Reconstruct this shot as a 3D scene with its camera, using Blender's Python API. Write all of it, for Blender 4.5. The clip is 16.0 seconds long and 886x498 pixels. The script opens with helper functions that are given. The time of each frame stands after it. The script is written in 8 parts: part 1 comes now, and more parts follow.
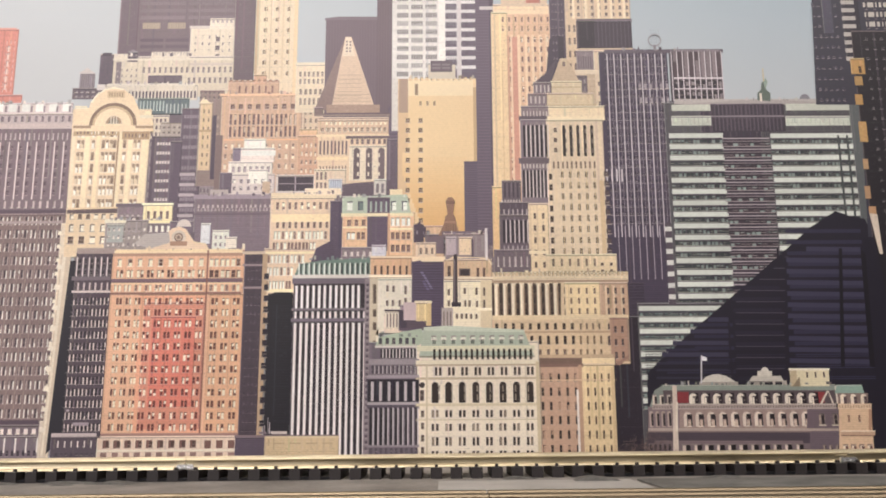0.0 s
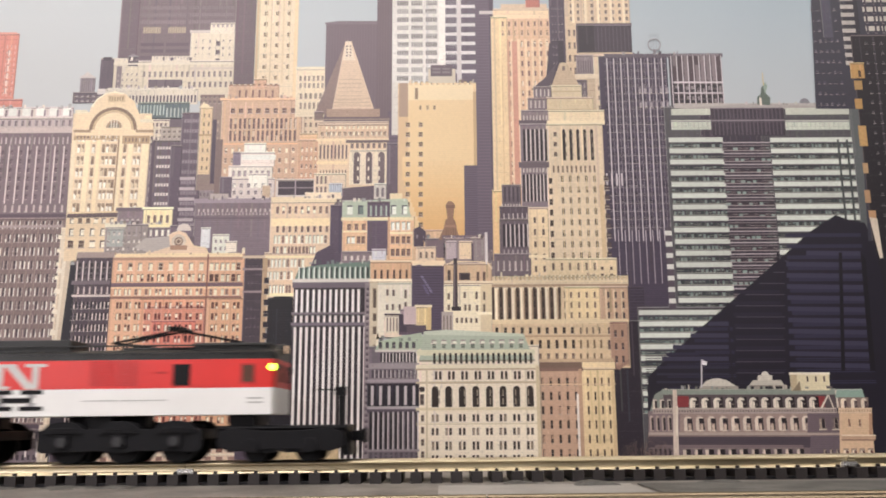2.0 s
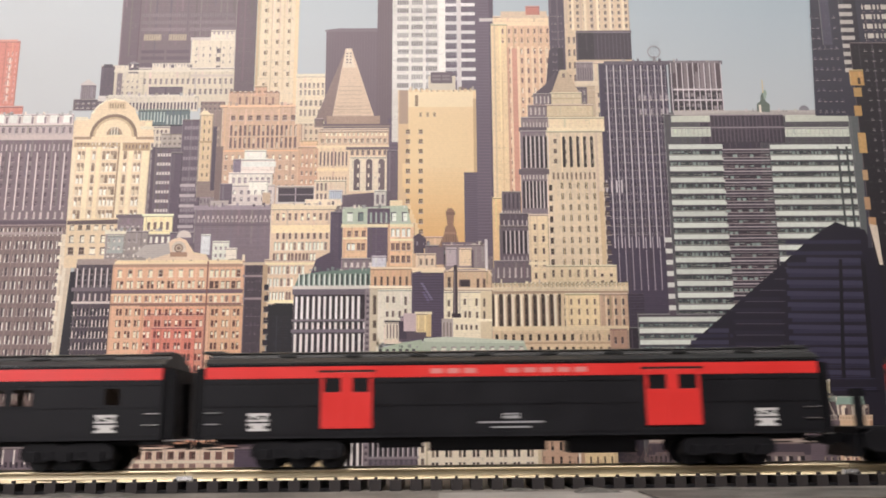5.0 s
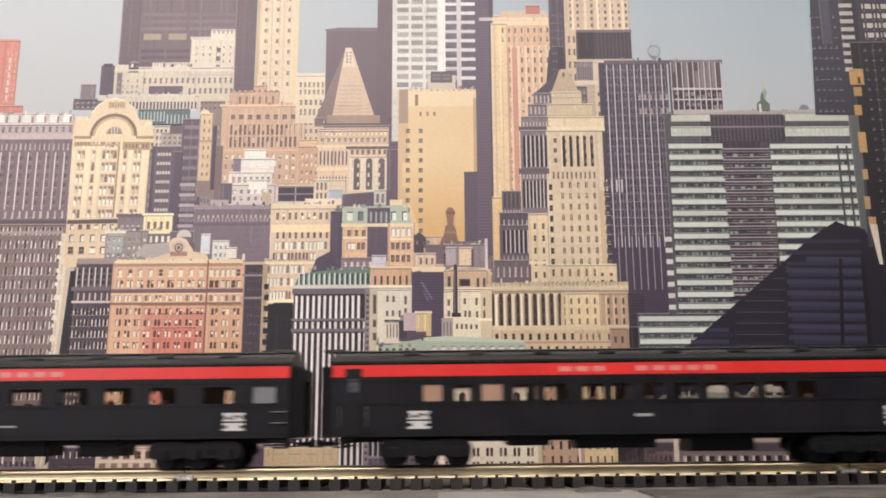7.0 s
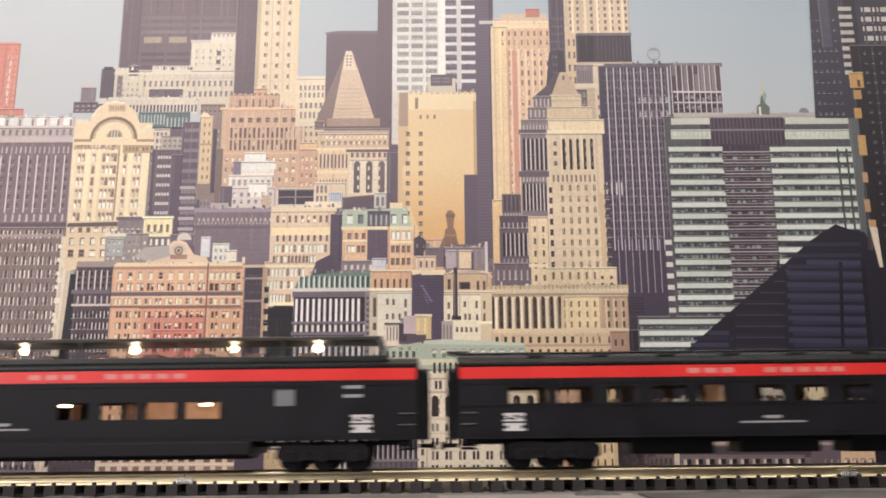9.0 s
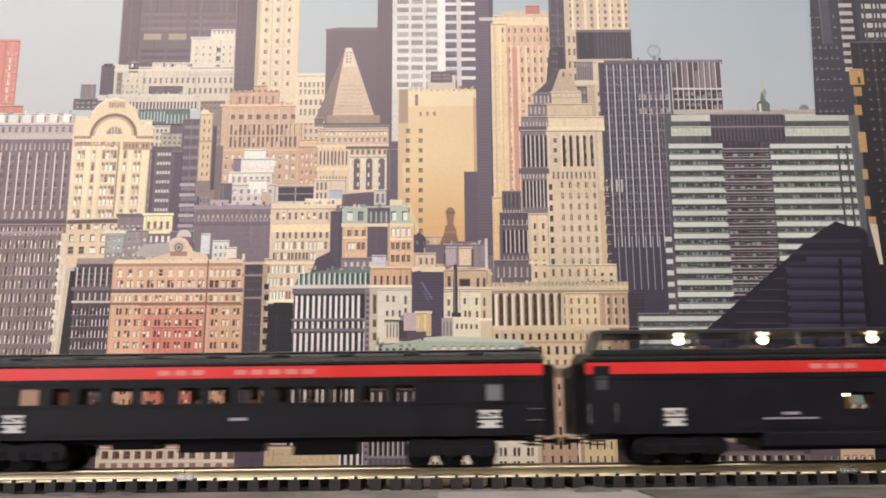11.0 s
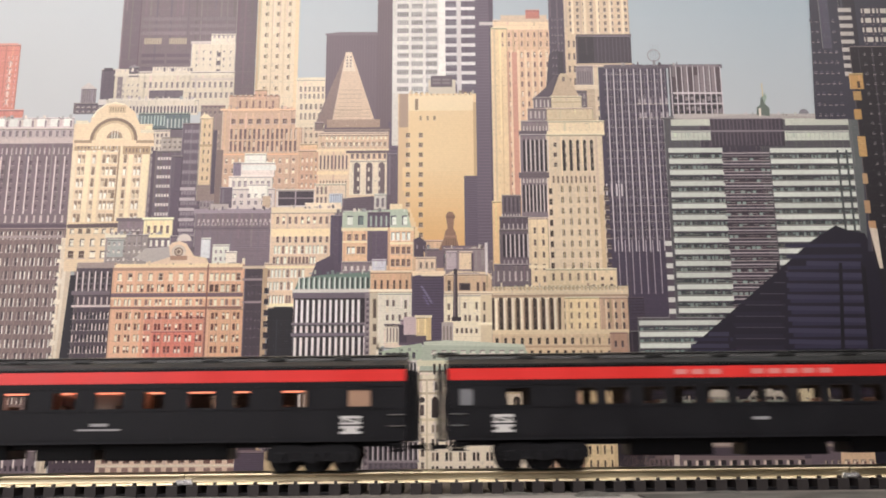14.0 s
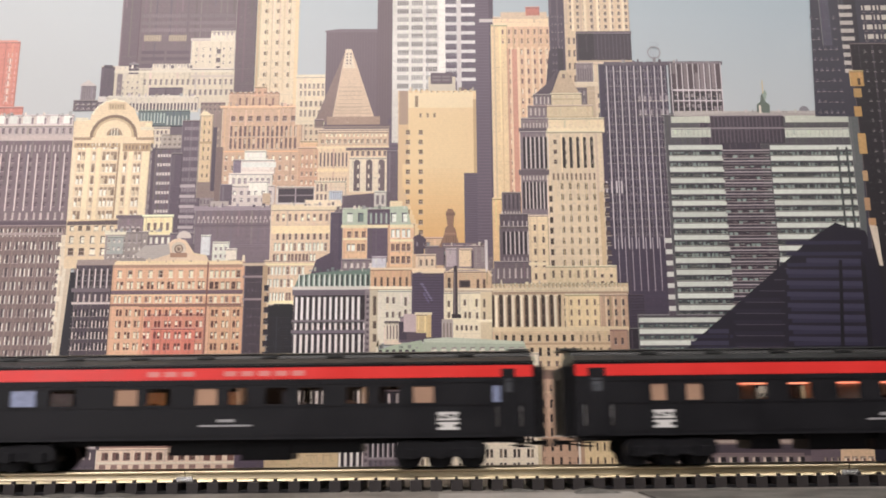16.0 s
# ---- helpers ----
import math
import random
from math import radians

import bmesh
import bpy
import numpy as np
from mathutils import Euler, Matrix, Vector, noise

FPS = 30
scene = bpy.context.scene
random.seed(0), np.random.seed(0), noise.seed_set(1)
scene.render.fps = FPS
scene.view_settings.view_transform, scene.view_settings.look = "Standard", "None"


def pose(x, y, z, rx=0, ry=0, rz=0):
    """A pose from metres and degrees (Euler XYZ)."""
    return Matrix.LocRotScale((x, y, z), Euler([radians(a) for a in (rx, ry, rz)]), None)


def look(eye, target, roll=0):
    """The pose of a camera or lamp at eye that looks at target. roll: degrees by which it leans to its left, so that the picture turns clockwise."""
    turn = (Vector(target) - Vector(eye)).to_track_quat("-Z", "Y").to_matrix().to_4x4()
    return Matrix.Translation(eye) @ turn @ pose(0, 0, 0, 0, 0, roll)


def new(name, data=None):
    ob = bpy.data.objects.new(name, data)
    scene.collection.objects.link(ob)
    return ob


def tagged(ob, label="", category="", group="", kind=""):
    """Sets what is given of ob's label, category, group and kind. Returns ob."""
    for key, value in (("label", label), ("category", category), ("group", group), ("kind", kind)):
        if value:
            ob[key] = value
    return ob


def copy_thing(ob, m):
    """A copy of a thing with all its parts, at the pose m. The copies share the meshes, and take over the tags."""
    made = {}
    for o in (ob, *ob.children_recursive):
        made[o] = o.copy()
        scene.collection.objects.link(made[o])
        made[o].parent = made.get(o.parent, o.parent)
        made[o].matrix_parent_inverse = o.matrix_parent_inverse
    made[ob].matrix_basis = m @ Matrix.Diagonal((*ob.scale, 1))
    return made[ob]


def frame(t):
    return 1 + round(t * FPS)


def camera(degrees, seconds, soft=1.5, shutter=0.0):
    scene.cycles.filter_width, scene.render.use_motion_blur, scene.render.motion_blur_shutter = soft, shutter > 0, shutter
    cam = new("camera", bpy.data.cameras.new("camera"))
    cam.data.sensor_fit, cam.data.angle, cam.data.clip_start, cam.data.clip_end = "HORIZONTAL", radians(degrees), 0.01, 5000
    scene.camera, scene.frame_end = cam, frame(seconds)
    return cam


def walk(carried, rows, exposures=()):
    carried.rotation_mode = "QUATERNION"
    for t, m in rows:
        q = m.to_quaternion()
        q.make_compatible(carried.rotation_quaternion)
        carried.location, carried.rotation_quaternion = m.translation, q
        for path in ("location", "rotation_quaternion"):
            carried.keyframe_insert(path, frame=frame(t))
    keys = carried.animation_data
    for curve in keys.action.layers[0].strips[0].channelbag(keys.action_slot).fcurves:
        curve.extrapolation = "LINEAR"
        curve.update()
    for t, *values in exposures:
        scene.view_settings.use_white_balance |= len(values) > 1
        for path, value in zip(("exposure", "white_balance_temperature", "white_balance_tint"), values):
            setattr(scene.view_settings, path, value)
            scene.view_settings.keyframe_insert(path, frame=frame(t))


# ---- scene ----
# ---- camera and its walk ----
cam = camera(55.36, 16.0, soft=1.85, shutter=0.5)
EYE = (0.0, 0.0, 0.0448)
LEAN = -0.33
ROLL = 0.30            # the camera leans against the level track; the backdrop hangs askew by as much
TILT = (
    (0, 11.12), (0.5, 11.223), (1, 11.327), (1.5, 11.383), (2, 11.398), (2.5, 11.467),
    (3, 11.607), (3.5, 11.796), (4, 11.832), (6.5, 11.906), (7, 11.817), (7.5, 11.818),
    (8, 11.915), (8.5, 11.988), (9, 12.02), (11.5, 11.787), (12, 11.871), (12.5, 11.98),
    (13, 12.056), (13.5, 12.142), (14, 12.098), (14.5, 11.939), (15, 11.869), (15.5, 11.873),
    (16, 11.906),
)
walk(cam, [(t, Matrix.Translation(EYE) @ pose(0, 0, 0, 0, ROLL) @ pose(0, 0, 0, 90 + a) @ pose(0, 0, 0, 0, 0, LEAN)) for t, a in TILT])

# ---- world, lights ----
world = bpy.data.worlds.new("world")
scene.world = world
world.use_nodes = True
world.node_tree.nodes["Background"].inputs[0].default_value = (0.9, 0.95, 1.0, 1)
world.node_tree.nodes["Background"].inputs[1].default_value = 0.3


def area(name, at, aim, sx, sy, watts, colour):
    d = bpy.data.lights.new(name, "AREA")
    d.shape, d.size, d.size_y, d.energy, d.color = "RECTANGLE", sx, sy, watts, colour
    ob = new(name, d)
    ob.matrix_world = look(at, aim)
    return ob


# Fill lamps added above the layout; no lamp is in view there.
area("fill_lamp", (-0.6, -0.5, 1.5), (-0.45, 0.85, 0.2), 1.2, 0.5, 43.5, (1.0, 0.925, 0.89))
area("fill_lamp", (0.7, -0.6, 1.5), (0.2, 0.85, 0.2), 1.2, 0.5, 27, (1.0, 0.925, 0.89))
# Fill lamp added behind the camera to veil the backdrop's left side.
area("side_fill_lamp", (-1.6, -2.54, 0.8), (-0.3, 0.85, 0.3), 1.36, 1.16, 42, (0.99, 0.93, 0.96))

# ---- materials ----
def lin(h):
    c = [int(h[i:i + 2], 16) / 255 for i in (0, 2, 4)]
    return [v / 12.92 if v <= 0.04045 else ((v + 0.055) / 1.055) ** 2.4 for v in c]


def surface(name, colour, rough=0.5, metal=0.0, vary=0.25, scale=40.0, fine=600.0, bump=0.15, glow=0.0, spec=0.5):
    """Principled material with broad and fine variation of colour, gloss and relief."""
    m = bpy.data.materials.new(name)
    m.use_nodes = True
    nt = m.node_tree
    p = nt.nodes["Principled BSDF"]
    tc = nt.nodes.new("ShaderNodeTexCoord")
    broad = nt.nodes.new("ShaderNodeTexNoise")
    broad.inputs["Scale"].default_value, broad.inputs["Detail"].default_value = scale, 5
    grain = nt.nodes.new("ShaderNodeTexNoise")
    grain.inputs["Scale"].default_value, grain.inputs["Detail"].default_value = fine, 2
    for n in (broad, grain):
        nt.links.new(tc.outputs["Object"], n.inputs["Vector"])
    add = nt.nodes.new("ShaderNodeMath")
    add.operation = "MULTIPLY_ADD"
    nt.links.new(grain.outputs[0], add.inputs[0])
    add.inputs[1].default_value = 0.4
    nt.links.new(broad.outputs[0], add.inputs[2])
    ramp = nt.nodes.new("ShaderNodeMapRange")
    ramp.inputs[1].default_value, ramp.inputs[2].default_value = 0.4, 1.0
    ramp.inputs[3].default_value, ramp.inputs[4].default_value = 1 - vary, 1 + vary * 0.6
    nt.links.new(add.outputs[0], ramp.inputs[0])
    mul = nt.nodes.new("ShaderNodeVectorMath")
    mul.operation = "MULTIPLY"
    mul.inputs[0].default_value = colour[:3]
    nt.links.new(ramp.outputs[0], mul.inputs[1])
    nt.links.new(mul.outputs[0], p.inputs["Base Color"])
    rr = nt.nodes.new("ShaderNodeMapRange")
    rr.inputs[1].default_value, rr.inputs[2].default_value = 0.3, 0.9
    rr.inputs[3].default_value, rr.inputs[4].default_value = max(0.04, rough - 0.1), min(1, rough + 0.12)
    nt.links.new(broad.outputs[0], rr.inputs[0])
    nt.links.new(rr.outputs[0], p.inputs["Roughness"])
    p.inputs["Metallic"].default_value = metal
    p.inputs["Specular IOR Level"].default_value = spec
    if bump:
        b = nt.nodes.new("ShaderNodeBump")
        b.inputs["Strength"].default_value, b.inputs["Distance"].default_value = bump, 0.0004
        nt.links.new(add.outputs[0], b.inputs["Height"])
        nt.links.new(b.outputs[0], p.inputs["Normal"])
    if glow:
        p.inputs["Emission Color"].default_value = (*colour[:3], 1)
        p.inputs["Emission Strength"].default_value = glow
    return m


BRASS = surface("rail_metal", (0.52, 0.45, 0.31), 0.38, 1.0, 0.2, 25, 900, 0.1)
DULL = surface("tarnished_metal", (0.23, 0.185, 0.125), 0.5, 1.0, 0.35, 25, 900, 0.15)
TIE = surface("tie_plastic", (0.022, 0.0175, 0.018), 0.6, 0, 0.4, 60, 900, 0.3)
BOARD = surface("table_board", (0.26, 0.24, 0.215), 0.7, 0, 0.55, 22, 300, 0.3)
PAPER = surface("strip_white", (0.42, 0.40, 0.37), 0.7, 0, 0.25, 30, 400, 0.2)
DARKBOARD = surface("strip_dark", (0.17, 0.165, 0.15), 0.7, 0, 0.8, 40, 400, 0.2)
PLASTER = surface("plaster", (0.62, 0.57, 0.5), 0.9, 0, 0.12, 3, 200, 0.2)
CARPET = surface("carpet", (0.16, 0.14, 0.13), 0.95, 0, 0.3, 6, 300, 0.5)
BODY = surface("car_black", (0.0108, 0.0108, 0.0135), 0.5, 0, 0.25, 40, 700, 0.12, spec=0.22)
ROOF = surface("roof_black", (0.017, 0.0178, 0.0178), 0.42, 0, 0.3, 40, 700, 0.15, spec=0.45)
UNDER = surface("underframe_black", (0.0062, 0.0062, 0.0082), 0.55, 0, 0.4, 60, 900, 0.25, spec=0.22)
RED = surface("stripe_red", (0.72, 0.038, 0.034), 0.38, 0, 0.12, 30, 700, 0.08)
DARKRED = surface("louvre_red", (0.50, 0.026, 0.027), 0.45, 0, 0.15, 30, 700, 0.08)
WHITE = surface("loco_white", (0.85, 0.85, 0.84), 0.4, 0, 0.06, 30, 700, 0.06)
INK_BLACK = surface("logo_black", (0.008, 0.008, 0.010), 0.5, 0, 0.1, spec=0.2)
LETTER = surface("lettering_white", (0.62, 0.61, 0.6), 0.5, 0, 0.1)
DIMLETTER = surface("lettering_grey", (0.33, 0.33, 0.34), 0.5, 0, 0.1)
CAP = surface("axle_cap_grey", (0.026, 0.026, 0.029), 0.5, 0, 0.3)
TITLE = surface("lettering_rose", (0.70, 0.25, 0.235), 0.5, 0, 0.1)
STRIP_RED = surface("berth_light_glow", (1.0, 0.30, 0.18), 0.3, glow=2.2, bump=0)
LOUNGE = surface("lounge_panel", (0.68, 0.50, 0.40), 0.7, 0, 0.25, 200)
SILVER = surface("wire_silver", (0.6, 0.6, 0.6), 0.3, 0.9, 0.1)
SEAT = surface("seat_brown", (0.13, 0.07, 0.05), 0.7, 0, 0.3)
INSIDE = surface("interior_tan", (0.3, 0.2, 0.13), 0.7, 0, 0.2)
CURTAIN = surface("blind_tan", (0.40, 0.245, 0.165), 0.8, 0, 0.2)
DOORPANE = surface("door_pane", (0.07, 0.075, 0.085), 0.25, 0, 0.2)
FROST = surface("frosted_pane", (0.20, 0.205, 0.22), 0.35, 0, 0.12)
BLUEISH = surface("poster_blue", (0.25, 0.29, 0.44), 0.4, 0, 0.3, 300)
LAMP_GREEN = surface("headlamp_glow", (0.5, 1.0, 0.06), 0.3, glow=9.0, bump=0)
LAMP_WARM = surface("bulb_glow", (1.0, 0.72, 0.42), 0.3, glow=60.0, bump=0)
STRIP_WARM = surface("added_strip_glow", (1.0, 0.66, 0.42), 0.3, glow=8.0, bump=0)
LIT = surface("headlamp_lens_glow", (1.0, 0.70, 0.47), 0.5, glow=0.55, bump=0)


def glass(name, colour, rough=0.05):
    m = bpy.data.materials.new(name)
    m.use_nodes = True
    nt = m.node_tree
    p = nt.nodes["Principled BSDF"]
    p.inputs["Base Color"].default_value = (*colour, 1)
    p.inputs["Roughness"].default_value = rough
    p.inputs["Transmission Weight"].default_value = 1.0
    p.inputs["IOR"].default_value = 1.12
    return m


GLASS = glass("window_glass", (0.86, 0.84, 0.82))
DOMEGLASS = glass("dome_glass", (0.86, 0.88, 0.9))


# ---- building helpers ----
def brick(bm, lo, hi, mi=0):
    """A box between two corners, added to bm."""
    r = bmesh.ops.create_cube(bm, size=1)
    for v in r["verts"]:
        v.co = Vector([lo[i] + (v.co[i] + 0.5) * (hi[i] - lo[i]) for i in range(3)])
    for f in {f for v in r["verts"] for f in v.link_faces}:
        f.material_index = mi
    return r["verts"]


def loft(bm, profile, x0, x1):
    """A closed (y, z) outline drawn out along x, with end faces."""
    a = [bm.verts.new((x0, y, z)) for y, z in profile]
    b = [bm.verts.new((x1, y, z)) for y, z in profile]
    n = len(a)
    for i in range(n):
        bm.faces.new((a[i], a[(i + 1) % n], b[(i + 1) % n], b[i]))
    bm.faces.new(a[::-1])
    bm.faces.new(b)


def plate(bm, outline, y0, y1):
    """A closed (x, z) outline with thickness from y0 to y1."""
    a = [bm.verts.new((x, y0, z)) for x, z in outline]
    b = [bm.verts.new((x, y1, z)) for x, z in outline]
    n = len(a)
    for i in range(n):
        bm.faces.new((a[i], b[i], b[(i + 1) % n], a[(i + 1) % n]))
    bm.faces.new(a)
    bm.faces.new(b[::-1])


def rod(bm, p, q, r, n=6):
    p, q = Vector(p), Vector(q)
    m = Matrix.Translation((p + q) / 2) @ (q - p).to_track_quat("Z", "Y").to_matrix().to_4x4()
    bmesh.ops.create_cone(bm, cap_ends=True, segments=n, radius1=r, radius2=r, depth=(q - p).length, matrix=m)


def part(name, bm, material, parent=None, label="", bevel=0.0, smooth=False):
    """Links a bmesh as one mesh object under a thing or a part."""
    bmesh.ops.recalc_face_normals(bm, faces=bm.faces[:])
    if bevel:
        bmesh.ops.bevel(bm, geom=[e for e in bm.edges if len(e.link_faces) == 2 and e.calc_face_angle(0) > 0.6], offset=bevel, segments=2, affect="EDGES", profile=0.6)
    me = bpy.data.meshes.new(name)
    bm.to_mesh(me)
    bm.free()
    for x in material if isinstance(material, (list, tuple)) else [material]:
        me.materials.append(x)
    if smooth:
        me.shade_smooth()
    ob = new(name, me)
    ob.parent = parent
    if label:
        ob["label"] = label
    return ob


def boxpart(name, lo, hi, material, parent=None, label="", bevel=0.0):
    bm = bmesh.new()
    brick(bm, lo, hi)
    return part(name, bm, material, parent, label, bevel)


def again(name, mesh_ob, at, parent):
    """Another object on the mesh of mesh_ob."""
    ob = new(name, mesh_ob.data)
    ob.parent, ob.location = parent, at
    return ob


# ---- the room and the table ----
tagged(boxpart("floor", (-5.8, -2.6, -1.05), (5.8, 2.2, -1.0), CARPET), "dark carpet floor of the train room", "floor", kind="structure")
tagged(boxpart("ceiling", (-5.8, -2.6, 1.55), (5.8, 2.2, 1.6), PLASTER), "plain off-white plaster ceiling", "ceiling", kind="structure")
for nm, lo, hi in (("wall_north", (-5.8, 2.2, -1.0), (5.8, 2.3, 1.55)), ("wall_south", (-5.8, -2.7, -1.0), (5.8, -2.6, 1.55)),
                   ("wall_west", (-5.9, -2.6, -1.0), (-5.8, 2.2, 1.55)), ("wall_east", (5.8, -2.6, -1.0), (5.9, 2.2, 1.55))):
    tagged(boxpart(nm, lo, hi, PLASTER), "plain cream plaster wall of the room", "wall", kind="structure")

# No window is in view; this frame is added around the fill lamp.
window = tagged(new("added_window"), "unseen white window frame added round a fill lamp", "window", kind="structure")
for x in (-2.3, -1.6, -0.9):
    boxpart("window_frame", (x - 0.03, -2.6, 0.2), (x + 0.03, -2.57, 1.4), WHITE, window)
for z in (0.17, 1.4):
    boxpart("window_sill", (-2.33, -2.6, z), (-0.87, -2.55, z + 0.04), WHITE, window)

# Fixtures added over the two fill lamps; none is in view.
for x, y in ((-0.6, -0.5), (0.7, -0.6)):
    fixture = tagged(new("added_light"), "white fixture added, out of view, for a fill lamp", "ceiling light", group="ceiling lights")
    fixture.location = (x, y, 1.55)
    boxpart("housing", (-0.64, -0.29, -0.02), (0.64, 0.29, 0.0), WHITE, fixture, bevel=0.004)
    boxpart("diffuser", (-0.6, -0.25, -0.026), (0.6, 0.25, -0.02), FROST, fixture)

table = tagged(new("layout_table"), "grey painted layout table carrying the model tracks", "table")
boxpart("tabletop", (-5.4, 0.1, -0.04), (5.4, 0.8415, 0.0014), BOARD, table, bevel=0.002)
for x in (-5.2, -2.6, 0.0, 2.6, 5.2):
    for y in (0.2, 0.79):
        boxpart("leg", (x - 0.03, y - 0.03, -1.0), (x + 0.03, y + 0.03, -0.04), BOARD, table)
tagged(boxpart("paper_strip", (-0.004, 0.505, 0.0014), (0.122, 0.575, 0.0022), PAPER, bevel=0.0002), "white paper strip lying on the table", "paper")
tagged(boxpart("board_strip", (0.126, 0.48, 0.0014), (0.62, 0.572, 0.0026), DARKBOARD, bevel=0.0003), "weathered grey board strip beside the track", "board")
bm = bmesh.new()
plate(bm, [(0.0, 0.0), (0.004, 0.0022), (0.011, 0.003), (0.024, 0.0016), (0.03, 0.0)], 0.0, 0.012)
chip = tagged(part("dark_chip", bm, DARKBOARD), "dark chip on the table", "debris")
chip.location = (0.084, 0.56, 0.0022)
chip2 = copy_thing(chip, pose(-0.262, 0.578, 0.0014, 0, 0, 12))
chip2.scale = (0.5, 0.5, 0.35)
# Small flat dark chips along the tie edges.
for x, y, turn, size in ((-0.275, 0.592, 4, 1.3), (-0.235, 0.594, -8, 0.9), (-0.21, 0.590, 170, 1.1), (-0.31, 0.588, 15, 0.7), (0.04, 0.593, 3, 0.8), (0.2, 0.586, 168, 1.0)):
    edge_chip = copy_thing(chip, pose(x, y, 0.0014, 0, 0, turn))
    edge_chip.scale = (size, 0.6, 0.6)


GAUGE = 0.0165         # half the distance between the outer rails
RAILTOP = 0.0166


def track(name, y, label, joints, offset, pitch, metal):
    """Three-rail model track: rails of head, web and base, plastic ties, clips and joiners."""
    tr = tagged(new(name), label, "model track", group="layout tracks")
    tr.location = (0, y, 0)
    half = [(0.0031, 0), (0.0031, 0.0002), (0.0024, 0.00132), (0.0009, 0.0020), (0.0007, 0.0030), (0.0007, 0.0046), (0.0010, 0.0052), (0.0016, 0.0056),
            (0.0017, 0.0062), (0.0017, 0.0066), (0.00125, 0.00732), (0.0009, 0.00752), (0.0005, 0.0076)]
    prof = half + [(-a, b) for a, b in half[::-1]]
    base = RAILTOP - 0.0076
    for ry in (-GAUGE, 0.0, GAUGE):
        cuts = [-5.2, *joints, 5.2]
        for a, b in zip(cuts, cuts[1:]):
            bm = bmesh.new()
            loft(bm, [(p + ry, q + base) for p, q in prof], a + 0.0003, b - 0.0003)
            part("rail", bm, metal, tr, "tarnished brassy metal rail")
    for j in joints:
        for ry in (-GAUGE, 0.0, GAUGE):
            bm = bmesh.new()
            brick(bm, (j - 0.0068, ry - 0.0040, base + 0.0002), (j + 0.0068, ry + 0.0040, base + 0.0016))
            brick(bm, (j - 0.0062, ry - 0.0030, base + 0.0016), (j + 0.0062, ry + 0.0030, base + 0.0025))
            brick(bm, (j - 0.0055, ry - 0.0022, base + 0.0025), (j + 0.0055, ry + 0.0022, base + 0.0036))
            part("rail_joiner", bm, SILVER, tr, "bright metal rail joiner", bevel=0.0003)
    bm = bmesh.new()
    for ry in (-GAUGE, 0.0, GAUGE):
        for s in (-1, 1):
            brick(bm, (-0.0011, ry + s * 0.0040 - 0.0013, base - 0.0003), (0.0011, ry + s * 0.0040 + 0.0013, base + 0.0018))
    brick(bm, (-0.0040, -0.0265, 0.0015), (0.0040, 0.0265, base - 0.0001))
    first = part("tie", bm, TIE, tr, bevel=0.0003)
    n, far = 0, bmesh.new()
    for i in range(-375, 376):
        x = i * pitch + offset
        near = min([abs(x - j) for j in joints])
        if abs(x) > 5.15 or near < 0.0045:
            continue
        if abs(x) > 1.95:
            brick(far, (x - 0.0040, -0.0265, 0.0015), (x + 0.0040, 0.0265, base - 0.0001))
            continue
        if n == 0:
            first.location = (x, 0, 0)
        else:
            again("tie", first, (x, 0, 0), tr)
        n += 1
    me = bpy.data.meshes.new("far_ties")
    far.to_mesh(me)
    far.free()
    me.materials.append(TIE)
    rest = tagged(new("far_ties", me), kind="stuff")
    rest.parent = tr
    return tr


# Black strips stand in for the shade between the ties, with a gap mid-track.
for a, c in ((-5.2, -0.072), (0.088, 5.2)):
    tagged(boxpart("tie_gap_shade", (a, 0.6062, 0.0014), (c, 0.660, 0.0036), UNDER, bevel=0.0003), "black strip standing in for the shade between the ties", "roadbed", group="roadbed mats")
track("main_track", 0.6315, "three-rail model track with brassy rails on dark plastic ties", [round(-0.1829 + 0.468 * k, 4) for k in range(-10, 12)], -0.1465, 0.01408, BRASS)
track("passing_track", 0.3175, "second three-rail model track nearer the table edge", [round(0.016 + 0.468 * k, 4) for k in range(-11, 12)], 0.003, 0.01408, DULL)

